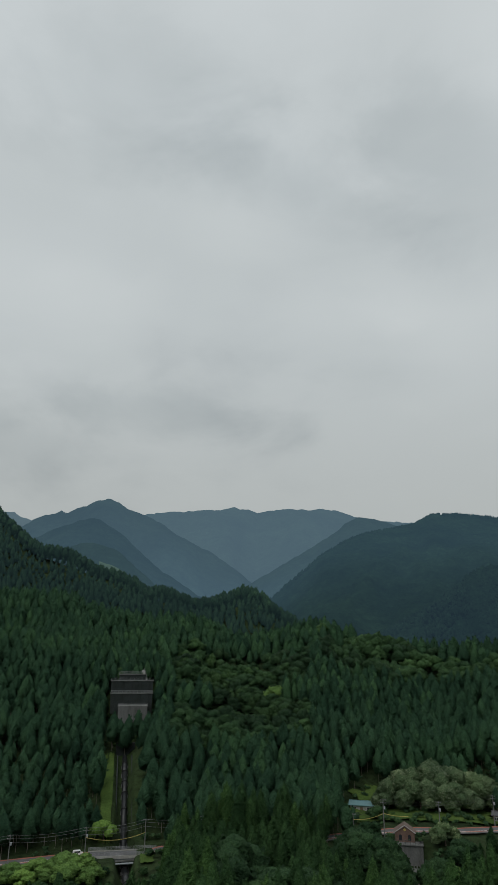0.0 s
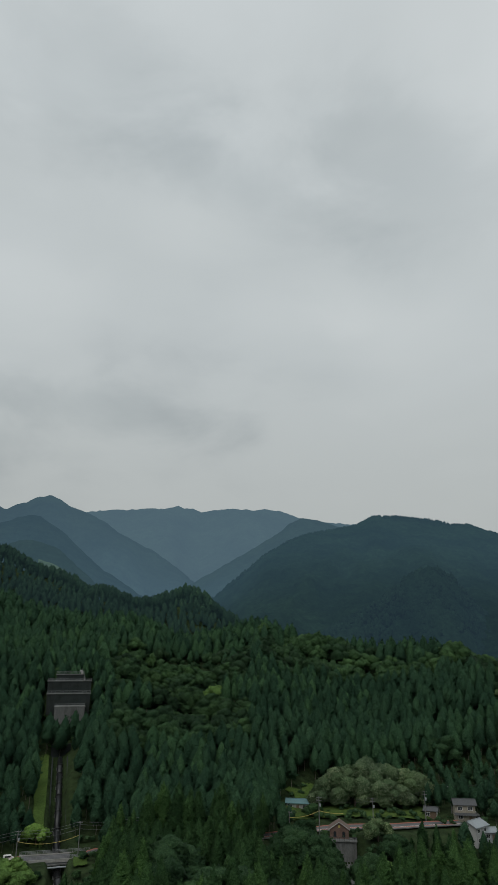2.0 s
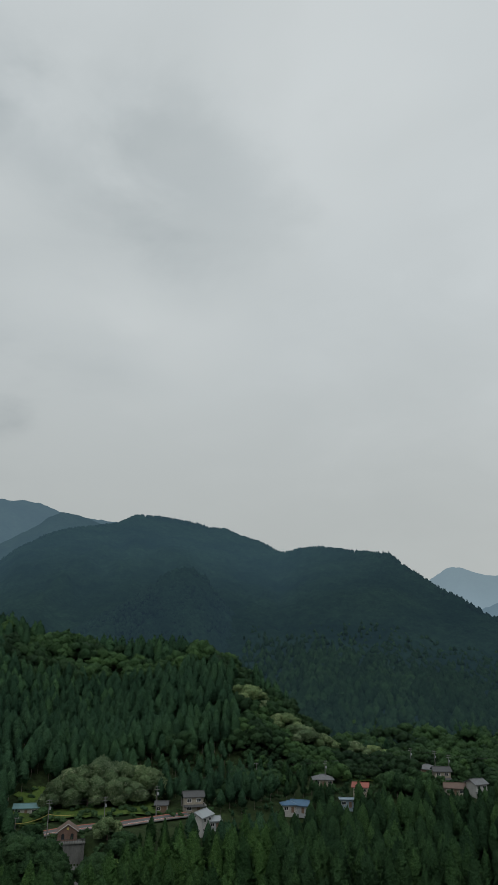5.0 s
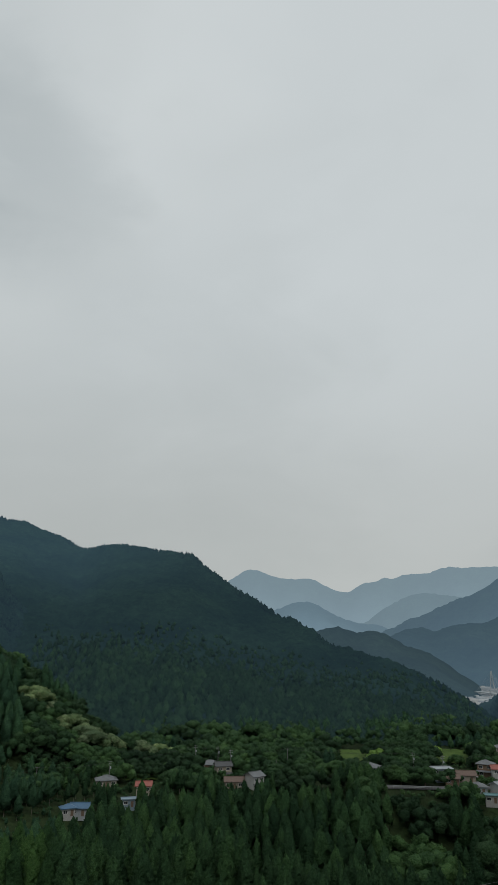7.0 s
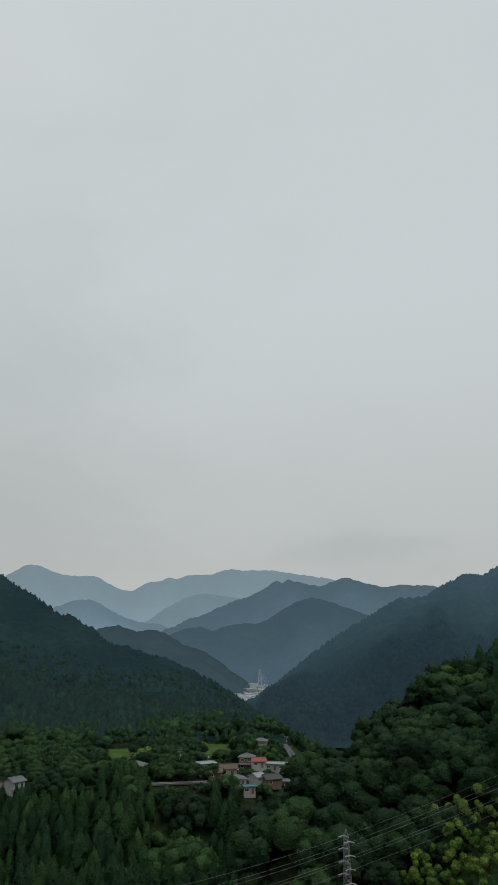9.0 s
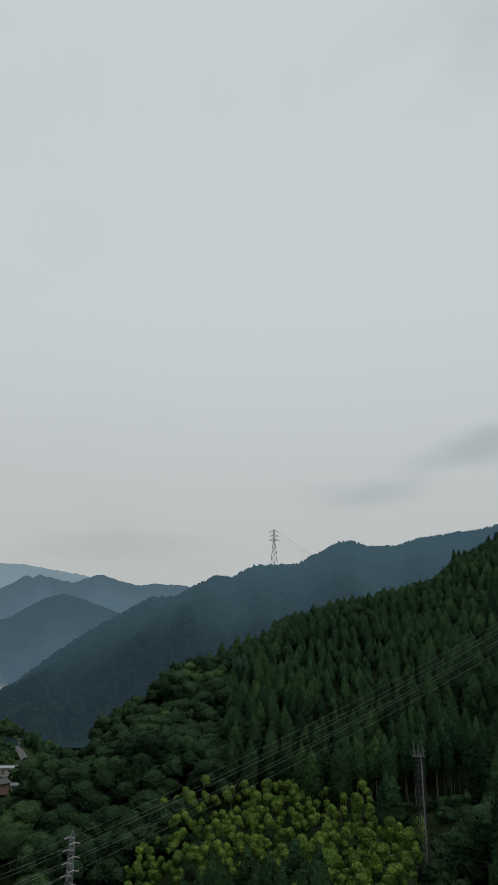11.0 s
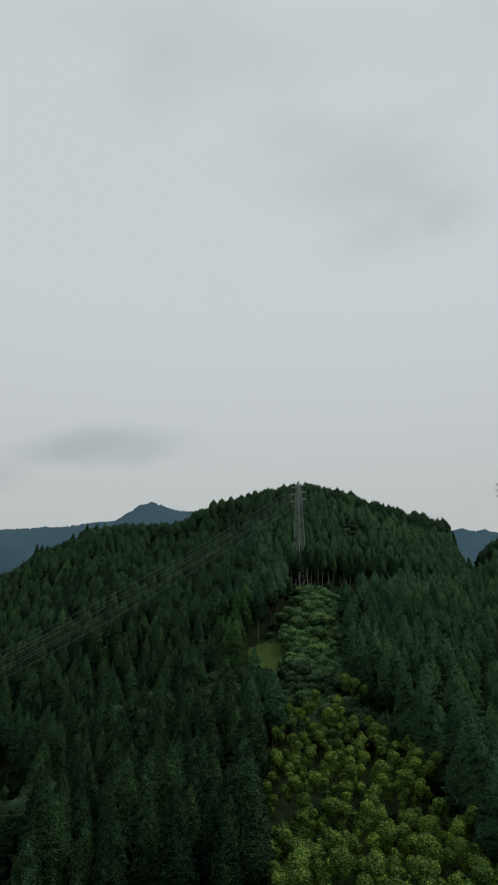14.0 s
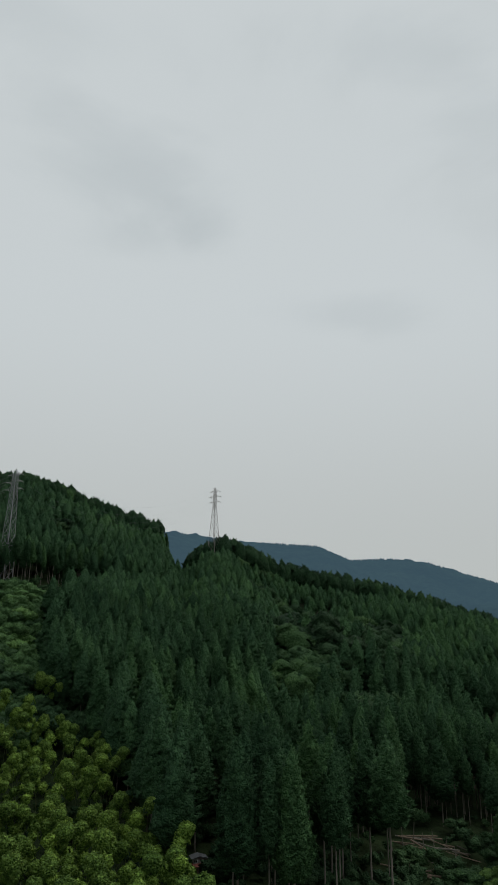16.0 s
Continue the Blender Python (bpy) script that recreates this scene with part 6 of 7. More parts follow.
for k in range(6):
    wire(line_low[min(k, 7)], line_mid[k], 7.0, 0.032, WIRE_GREY, "thin grey high-voltage conductor up the hillside")
    wire(line_mid[k], line_top[k], 17.0, 0.009, WIRE_GREY, "thin grey high-voltage conductor along the hill")
wire(line_low[-1], line_mid[-1], 5.0, 0.018, WIRE_DARK, "thin dark earth wire of the power line")
wire(line_mid[-1], line_top[-1], 15.0, 0.009, WIRE_DARK, "thin dark earth wire of the power line")
for k in (0, 1, 2, 3, 6):
    wire(line_far[k], place_at(91.0, 1330, 205 + 4 * (k % 4)), 10.0, 0.06, WIRE_GREY, "distant conductor of the far pylon")


def mast():
    """A slim dark lattice mast with a small platform and rods on top."""
    base = spot(94.55, 150)
    h = 57.2 - base.z
    thing = root("lattice_mast", base, facing(94.55, 20), "slim dark lattice mast with a small top platform", "mast")
    a = 0.62
    corners = [(-a, -a), (a, -a), (a, a), (-a, a)]
    for x, y in corners:
        b = bmesh.new()
        bar(b, (x, y, 0), (x, y, h - 2.0), 0.085)
        part("leg", b, DARK_STEEL, thing)
    n = int((h - 2) / 1.2)
    b = bmesh.new()
    for i in range(n):
        z0, z1 = i * 1.2, (i + 1) * 1.2
        for k in range(4):
            p, q = corners[k], corners[(k + 1) % 4]
            bar(b, (*p, z0), (*q, z1), 0.045, 3)
            bar(b, (*p, z1), (*q, z1), 0.045, 3)
    part("bracing", b, DARK_STEEL, thing)
    b = bmesh.new()
    for z in range(0, int(h - 2), 1):
        bar(b, (-0.2, -a, z * 0.4), (0.2, -a, z * 0.4), 0.02, 3)
    bar(b, (0.2, -a - 0.05, 0), (0.2, -a - 0.05, h - 2), 0.12, 6)
    part("cable_tray", b, GALVANISED, thing, "grey cable run up the mast")
    b = bmesh.new()
    box(b, (2.3, 2.3, 0.12), (0, 0, h - 2.6))
    for k in range(4):
        p, q = [(c[0] * 1.8, c[1] * 1.8) for c in (corners[k], corners[(k + 1) % 4])]
        bar(b, (*p, h - 2.6), (*p, h - 1.6), 0.05)
        bar(b, (*p, h - 1.6), (*q, h - 1.6), 0.05)
        bar(b, (*p, h - 2.1), (*q, h - 2.1), 0.04)
    part("platform", b, DARK_STEEL, thing)
    for x, y, up in ((-0.9, 0, 0.0), (0.1, 0.3, -0.4), (0.9, -0.2, -0.7)):
        b = bmesh.new()
        bar(b, (x, y, h - 2.5), (x, y, h + up), 0.07, 6)
        part("antenna", b, GALVANISED, thing, "pale rod antenna")


mast()

# ---- small things ----


def kei_van(bearing, r, turn, lift, label, long=3.5):
    """A small van: body with sloped front, windows, four wheels, lamps."""
    p = spot(bearing, r, lift)
    thing = root("van", p, facing(bearing, turn), label, "van")
    w, h = 1.5, 1.75
    b = bmesh.new()
    prism(b, [(-long / 2, 0.3), (long / 2, 0.3), (long / 2, 0.95), (long / 2 - 0.55, 1.1), (long / 2 - 0.95, h), (-long / 2 + 0.1, h), (-long / 2, 1.0)], w)
    bmesh.ops.bevel(b, geom=list(b.edges), offset=0.05, segments=1, affect="EDGES")
    part("body", b, CAR_WHITE, thing)
    for y in (-w / 2 - 0.01, w / 2 + 0.01):
        b = bmesh.new()
        box(b, (long * 0.55, 0.03, 0.5), (-0.25, y, 1.35))
        part("side_window", b, GLASS, thing)
    b = bmesh.new()
    box(b, (0.04, w * 0.85, 0.62), (long / 2 - 0.72, 0, 1.42), Matrix.Rotation(radians(-31), 4, "Y"))
    part("windscreen", b, GLASS, thing)
    for x in (-long / 2 + 0.65, long / 2 - 0.75):
        for y in (-w / 2 + 0.05, w / 2 - 0.05):
            b = bmesh.new()
            bar(b, (x, y - 0.09, 0.3), (x, y + 0.09, 0.3), 0.3, 14)
            wheel = part("wheel", b, RUBBER, thing)
            b = bmesh.new()
            bar(b, (x, y - 0.10, 0.3), (x, y + 0.10, 0.3), 0.17, 10)
            part("rim", b, GALVANISED, wheel)
    for y in (-0.5, 0.5):
        b = bmesh.new()
        box(b, (0.05, 0.3, 0.16), (long / 2 + 0.01, y, 0.78))
        part("headlamp", b, GLASS, thing)


kei_van(-12.6, 271.5, 4, 0.62, "small white van driving on the valley road")
kei_van(22.0, 296, 20, 0.1, "small white van parked beside the cream house")
kei_van(26.2, 338, 70, 0.1, "white van parked under the trees")
kei_van(59.6, 362, 40, 0.2, "white van parked between the village houses")


def forest_hut():
    """The weathered two-level hut under the cedars."""
    p = spot(136.9, 131)
    thing = root("forest_hut", p, facing(136.9, 14), "weathered white and rust-red hut under the cedars", "hut")
    thing.matrix_basis = thing.matrix_basis @ Matrix.Diagonal((0.62, 0.62, 0.62, 1))
    b = bmesh.new()
    box(b, (4.6, 3.6, 2.3), (0, 0, 0.9), bevel=0.03)
    part("wall", b, BROWN_WALL, thing)
    b = bmesh.new()
    box(b, (4.0, 3.0, 1.5), (0.2, 0.2, 2.75), bevel=0.03)
    part("upper_wall", b, WHITE_WALL, thing, "stained white upper wall")
    b = bmesh.new()
    box(b, (5.4, 2.0, 0.12), (0, -1.9, 2.05), Matrix.Rotation(radians(16), 4, "X"))
    part("lower_roof", b, RED_ROOF, thing, "rust-red sheet porch roof")
    b = bmesh.new()
    prism(b, [(-2.4, 3.4), (-2.4, 3.55), (0, 4.15), (2.4, 3.55), (2.4, 3.4), (0, 4.0)], 3.9)
    part("roof", b, GREY_ROOF, thing, "grey sheet roof")
    for x in (-1.1, 1.1):
        window(thing, x, 2.8, 1.0, 0.7, -1.33)
        b = bmesh.new()
        bar(b, (x * 2.1, -2.7, -0.4), (x * 2.1, -2.7, 1.8), 0.07, 6)
        part("post", b, BROWN_WALL, thing)
    b = bmesh.new()
    box(b, (0.9, 0.08, 1.8), (0.2, -1.83, 0.7))
    part("door", b, DARK_STEEL, thing)


forest_hut()
rl = random.Random(5)
for k in range(30):
    b0, r0 = 154.6 + rl.uniform(-2.4, 2.2), 148 + rl.uniform(-9, 9)
    p = spot(b0, r0, 0.35 + 0.25 * (k % 3))
    ln, rad = rl.uniform(3.0, 9.5), rl.uniform(0.10, 0.22)
    turn = math.radians(-b0 + rl.gauss(-28, 22))
    log = root("log", p, 0, "felled conifer log lying on the cleared slope", "log", "logs on the cleared slope")
    log.matrix_basis = Matrix.Translation(p) @ Matrix.Rotation(turn, 4, "Z") @ Matrix.Rotation(rl.uniform(-0.12, 0.16), 4, "Y")
    bm = bmesh.new()
    bar(bm, (-ln / 2, 0, 0), (ln / 2, 0, 0), rad, 8, rad * 0.75)
    part("bark", bm, LOG_WOOD if k % 3 else PALE_BARK, log)
    bm = bmesh.new()
    bar(bm, (-ln / 2 - 0.01, 0, 0), (-ln / 2 + 0.02, 0, 0), rad * 0.93, 8)
    part("cut_end", bm, LOG_END, log, "pale sawn end")
for k in range(7):
    p = spot(151.6 + k * 0.75, 150 + rl.uniform(-6, 8))
    stump = root("stump", p, 0, "broken pale dead stem standing on the clearing", "stump", "stumps on the clearing")
    bm = bmesh.new()
    bar(bm, (0, 0, -0.2), (rl.uniform(-0.6, 0.6), 0, rl.uniform(1.5, 4.5)), 0.14, 6, 0.05)
    part("stem", bm, PALE_BARK, stump)

# ---- the town far down the valley ----


def town():
    r = np.random.default_rng(61)
    V, T = [], []
    cube = np.array([(x, y, z) for x in (-0.5, 0.5) for y in (-0.5, 0.5) for z in (0, 1)], float)
    quads = np.array([(0, 1, 3, 2), (4, 6, 7, 5), (0, 4, 5, 1), (2, 3, 7, 6), (0, 2, 6, 4), (1, 5, 7, 3)])
    mats = []
    for k in range(420):
        b, d = r.uniform(56.5, 62.5), r.uniform(1180, 2000)
        p = spot(b, d)
        w = np.array([r.uniform(8, 20), r.uniform(8, 14), r.uniform(5, 11)])
        a = r.uniform(0, 3.14)
        c = cube * w
        c = np.stack([c[:, 0] * np.cos(a) - c[:, 1] * np.sin(a), c[:, 0] * np.sin(a) + c[:, 1] * np.cos(a), c[:, 2]], 1) + np.array(p)
        V.append(c)
        T.append(quads + 8 * k)
    ob = new("town", mesh_from("town", np.concatenate(V), np.concatenate(T), TOWN))
    tagged(ob, "pale hazy houses of a far town on the valley floor", "town", kind="stuff")


def town_material():
    m, t, b, out = material("hazed_town_walls")
    g = t.nodes.new("ShaderNodeNewGeometry")
    col = ramp(t, g.outputs["Random Per Island"], [(0.0, (0.12, 0.13, 0.14)), (0.5, (0.30, 0.31, 0.32)), (0.8, (0.30, 0.27, 0.25)), (1.0, (0.42, 0.44, 0.44))])
    t.links.new(col, b.inputs["Base Color"])
    b.inputs["Roughness"].default_value = 0.9
    # the walls glow faintly blue to stand for haze
    b.inputs["Emission Color"].default_value, b.inputs["Emission Strength"].default_value = (0.030, 0.045, 0.055, 1), 1.0
    return m


TOWN = town_material()
town()


# bridge white, dulled and blued in its base colour for haze
HAZY_WHITE = plain("hazed_bridge_white", (0.40, 0.43, 0.45), 0.9, vary=0.1, scale=0.2, dirty=0.2)


def cable_bridge():
    """The white A-shaped tower of the bridge by the far town."""
    p = place_at(61.5, 1500, -22)
    thing = root("cable_bridge", p, facing(61.5, 30), "white A-shaped tower of a cable-stayed bridge by the town", "bridge")
    for s in (-1, 1):
        b = bmesh.new()
        bar(b, (s * 6.5, 0, 0), (s * 0.6, 0, 57), 1.4, 4, 1.0)
        part("tower_leg", b, HAZY_WHITE, thing)
    b = bmesh.new()
    box(b, (13, 1.6, 2.0), (0, 0, 16))
    part("crossbeam", b, HAZY_WHITE, thing)
    b = bmesh.new()
    box(b, (12, 124, 2.0), (0, 0, 14))
    part("deck", b, HAZY_WHITE, thing)
    for s in (-1, 1):
        for k in range(6):
            b = bmesh.new()
            bar(b, (s * 1.0, 0, 55 - k * 4), (s * 6, 56 - k * 8, 15), 0.10, 4)
            bar(b, (s * 1.0, 0, 55 - k * 4), (s * 6, -56 + k * 8, 15), 0.10, 4)
            part("cable_pair", b, HAZY_WHITE, thing)


cable_bridge()

# ---- woods ----
wood(6.0, -26, 164, 100, 262, 21, CEDAR_FINE, BROAD_FINE, 19, 24, True, CEDAR)
wood(5.2, -26, 164, 262, 440, 22, CEDAR_MID, BROAD_MID, 14.5, 18, True, SLOPE)
wood(6.4, -26, 164, 440, 585, 23, CEDAR_FAR, BROAD_FAR, 13, 16, False, SLOPE)
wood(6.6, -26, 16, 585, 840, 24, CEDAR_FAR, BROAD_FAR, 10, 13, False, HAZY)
rng = np.random.default_rng(17)
CEDAR_TINY = [cedar_crown(3, 6, rng, rng.uniform(0.40, 0.52), 0.0, 2.4, sprays=5, size=0.16) for k in range(6)]
MOUNT_WOODS, EAST_WOODS = mountain.data.materials[0], range_east.data.materials[0]
far_wood(MOUNT, 470, 12, 22, 1.0, 5.5, 600, 1440, 14, MOUNT_WOODS, 31, CEDAR_TINY, "dark woods along the crest of the mountain", 7, 10, sink=0.55)
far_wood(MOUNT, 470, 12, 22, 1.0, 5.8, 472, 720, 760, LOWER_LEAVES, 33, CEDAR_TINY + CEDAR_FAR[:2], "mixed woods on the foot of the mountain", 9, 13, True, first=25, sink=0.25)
far_wood(MOUNT_SPUR, 480, 12, 14, 1.0, 6.0, 600, 780, 130, mount_spur.data.materials[0], 35, CEDAR_TINY, "mixed woods on a spur of the mountain", 8, 11, first=11, last=26, sink=0.35)
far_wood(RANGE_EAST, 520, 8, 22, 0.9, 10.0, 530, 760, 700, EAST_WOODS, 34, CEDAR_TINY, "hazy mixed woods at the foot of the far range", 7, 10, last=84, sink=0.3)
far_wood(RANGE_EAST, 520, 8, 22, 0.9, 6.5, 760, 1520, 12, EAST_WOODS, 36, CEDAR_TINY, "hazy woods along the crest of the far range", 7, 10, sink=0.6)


def undergrowth():
    """Low shrubs over the open ground and along the edges of the woods."""
    x, y, bearing, r = scatter(4.2, -26, 164, 118, 400, 41)
    z = ground_height(x, y)
    dice = np.random.default_rng(42).uniform(size=len(x))
    open_ground = is_clear(bearing, r)
    seen = (z + 3 - EYE) / r > -0.33
    lanes = inside(bearing, r, (-40, -5, 267, 277)) | inside(bearing, r, (-11.3, -8.0, 255, 352)) | inside(bearing, r, (7, 21.5, 265, 280)) | inside(bearing, r, (52.5, 59, 326, 337)) | inside(bearing, r, (59, 63.2, 335, 346)) | inside(bearing, r, (63.0, 65.2, 350, 488))
    fields = inside(bearing, r, (49.6, 51.6, 398, 440)) | inside(bearing, r, (57.0, 59.3, 400, 452)) | inside(bearing, r, (60.9, 62.4, 396, 416)) | inside(bearing, r, (33, 36, 352, 372)) | inside(bearing, r, (116.0, 119.4, 212, 246)) | inside(bearing, r, (151.6, 155.6, 146, 163)) | inside(bearing, r, (11.4, 16.0, 289, 295))
    for row in HOUSES:
        off = (bearing - row[0]) * np.pi / 180 * row[1]
        fields |= (np.abs(off) < row[2] * 0.5 + 1.0) & (np.abs(r - row[1]) < row[3] * 0.5 + 2.5)
    bank = (bearing > 16) & (bearing < 66) & (r > 285) & (r < 400)
    thick = inside(bearing, r, (88, 101, 118, 203)) | inside(bearing, r, (119, 129, 250, 318)) | inside(bearing, r, (137.5, 162, 96, 166))
    open_ground |= inside(bearing, r, (134, 162, 100, 176))
    keep = seen & (open_ground | bank) & (dice < np.where(bank, 0.42, np.where(thick, 0.95, 0.55))) & ~lanes & ~fields
    p = np.stack([x, y, z - 0.2], 1)[keep]
    h = np.random.default_rng(43).uniform(1.8, 4.6, len(p)) * np.where(thick[keep], 1.3, 1.0)
    stand("shrubs", BUSH, p, h, np.full(len(p), 1.25), SHRUB, "dense low green shrubs and undergrowth")


undergrowth()


def crest_trees(crest, b0, b1, seed, mat, label, low, high, shapes, sink):
    """A closed row of crowns along a crest."""
    x, y, B, R = scatter(4.4, b0, b1, 330, 860, seed)
    off = R - along(crest, B, 1)
    keep = (off > -9) & (off < 9)
    x, y = x[keep], y[keep]
    r = np.random.default_rng(seed)
    h = r.uniform(low, high, len(x))
    stand("crest_wood", shapes, np.stack([x, y, ground_height(x, y) - h * sink], 1), h, r.uniform(0.9, 1.2, len(x)), mat, label)


crest_trees(RIDGE_EAST, 76, 123.5, 71, DUSKY_CEDAR, "closed dark cedar canopy along the ridge", 12.5, 15, CEDAR_DOME, 0.08)
crest_trees(RIDGE_EAST, 123.5, 132.8, 74, DUSKY_CEDAR, "closed dark cedar canopy along the ridge", 15, 18, CEDAR_DOME, 0.06)
crest_trees(HILL_EAST, 135.5, 163, 72, DUSKY_CEDAR, "closed dark cedar canopy along the hill", 15, 18, CEDAR_DOME, 0.05)
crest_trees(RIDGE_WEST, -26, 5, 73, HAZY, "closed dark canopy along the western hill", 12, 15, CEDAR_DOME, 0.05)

# ---- single trees ----


def unit_mesh(name, shape, mat):
    return mesh_from(name, shape[0], shape[1], mat, smooth=True)


def limbs(rng, sides=6):
    """A tapered trunk with spreading limbs, one unit high."""
    b = bmesh.new()
    bar(b, (0, 0, -0.03), (0, 0, 0.42), 0.026, sides, 0.016)
    for k in range(6):
        a = k * 1.05 + rng.uniform(-0.3, 0.3)
        z = 0.22 + 0.04 * k
        bar(b, (0, 0, z), (0.17 * math.cos(a), 0.17 * math.sin(a), z + 0.13), 0.012, 5, 0.004)
    return b


def tree_thing(name, place, height, wide, crown_mesh, trunk_me, turn, label, category, group):
    ob = new(name)
    ob.matrix_basis = Matrix.Translation(place) @ Matrix.Rotation(turn, 4, "Z") @ Matrix.Diagonal((height * wide, height * wide, height, 1))
    tagged(ob, label, category, group)
    for part_name, me in (("trunk", trunk_me), ("crown", crown_mesh)):
        c = new(part_name, me)
        c.parent = ob
    return ob


rt = random.Random(9)
CEDAR_MESHES = [unit_mesh("cedar_crown", s, CEDAR) for s in CEDAR_CLOSE]
HILL_MESHES = [unit_mesh("cedar_crown", s, LIGHTENED_CEDAR) for s in CEDAR_CLOSE]
DUSKY_MESHES = [unit_mesh("cedar_crown", s, DUSKY_CEDAR) for s in CEDAR_CLOSE]
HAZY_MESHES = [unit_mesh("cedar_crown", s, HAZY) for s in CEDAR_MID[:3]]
TALL_MESHES = [unit_mesh("cedar_crown", s, LIGHTENED_CEDAR) for s in CEDAR_TALL]
CEDAR_TRUNK = mesh_from("cedar_trunk", *cone(0.0068, -0.03, 0.0035, 0.72, 7), PALE_BARK)
singles.sort(key=lambda q: q[0])
for dist, p, h, w, bearing in singles[:300]:
    tall = 136 < bearing < 161 and dist > 100 and rt.random() < 0.8
    tree_thing("cedar_tree", p, h, w, rt.choice(TALL_MESHES if tall else DUSKY_MESHES if is_dusky(p[0], p[1], bearing) else HILL_MESHES if bearing > 116 else CEDAR_MESHES), CEDAR_TRUNK, rt.uniform(0, 6.28),
               "tall planted cedar with a bare lower trunk" if tall else "dark green planted cedar with a dense conical crown", "cedar", "planted cedars on the near slope")
if len(singles) > 300:
    rest = singles[300:]
    stand("cedar_wood", CEDAR_FINE, np.array([q[1] for q in rest]), np.array([q[2] for q in rest]), np.array([q[3] for q in rest]), CEDAR, "dense dark green planted cedar wood on the slopes", PALE_BARK)

# taller conifers stand out on the crests: bearing, distance, height
for bearing, r, h in ((98.4, 398, 18), (98.8, 402, 16), (99.2, 400, 14), (101.2, 404, 15), (102.3, 408, 16), (117.4, 424, 14), (123.2, 428, 14), (125.9, 428, 15), (126.3, 430, 14),
                      (133.4, 430, 15), (141.0, 400, 14), (145.4, 412, 16), (-3.6, 700, 17), (-4.4, 705, 16), (-17.6, 772, 12), (-18.9, 776, 13), (-20.2, 778, 13)):
    tree_thing("cedar_tree", spot(bearing, r, -0.3), h, 0.9, rt.choice(CEDAR_MESHES if r < 600 else HAZY_MESHES), CEDAR_TRUNK, rt.uniform(0, 6.28), "tall conifer standing out on the crest", "cedar", "conifers on the crest")
# rows of bare-stemmed cedars at the edge of the clearings
for b0, b1, r0, r9, n in ((88.8, 99.6, 213, 203, 17), (89.3, 99.2, 218, 209, 15), (119.4, 128.4, 294, 330, 21), (119.8, 128.0, 300, 335, 19), (151.5, 161.5, 172, 182, 15), (152.0, 161.0, 178, 188, 13)):
    for k in range(n):
        bearing, r = b0 + (b1 - b0) * (k + rt.uniform(-0.35, 0.35)) / (n - 1), r0 + (r9 - r0) * k / (n - 1) + rt.uniform(-2.5, 2.5)
        tree_thing("cedar_tree", spot(bearing, r, -0.3), rt.uniform(17, 21), rt.uniform(0.95, 1.15), rt.choice(TALL_MESHES), CEDAR_TRUNK, rt.uniform(0, 6.28),
                   "tall planted cedar with a bare lower trunk at a clearing", "cedar", "bare-stemmed cedars at the clearings")
rb = np.random.default_rng(77)
BROAD_TRUNK = mesh_of(limbs(rt), "broadleaf_trunk", BARK)
CROWNS = {}
for key, mat in (("oak", OAK), ("pale", PALE), ("lime", LIME), ("fresh", FRESH)):
    CROWNS[key] = [unit_mesh(key + "_crown", broad_crown(13, 5, 9, rb, low=-0.1 if key == "pale" else 0.0, sprays=26, size=0.042, deep=0.32), mat) for k in range(3)]
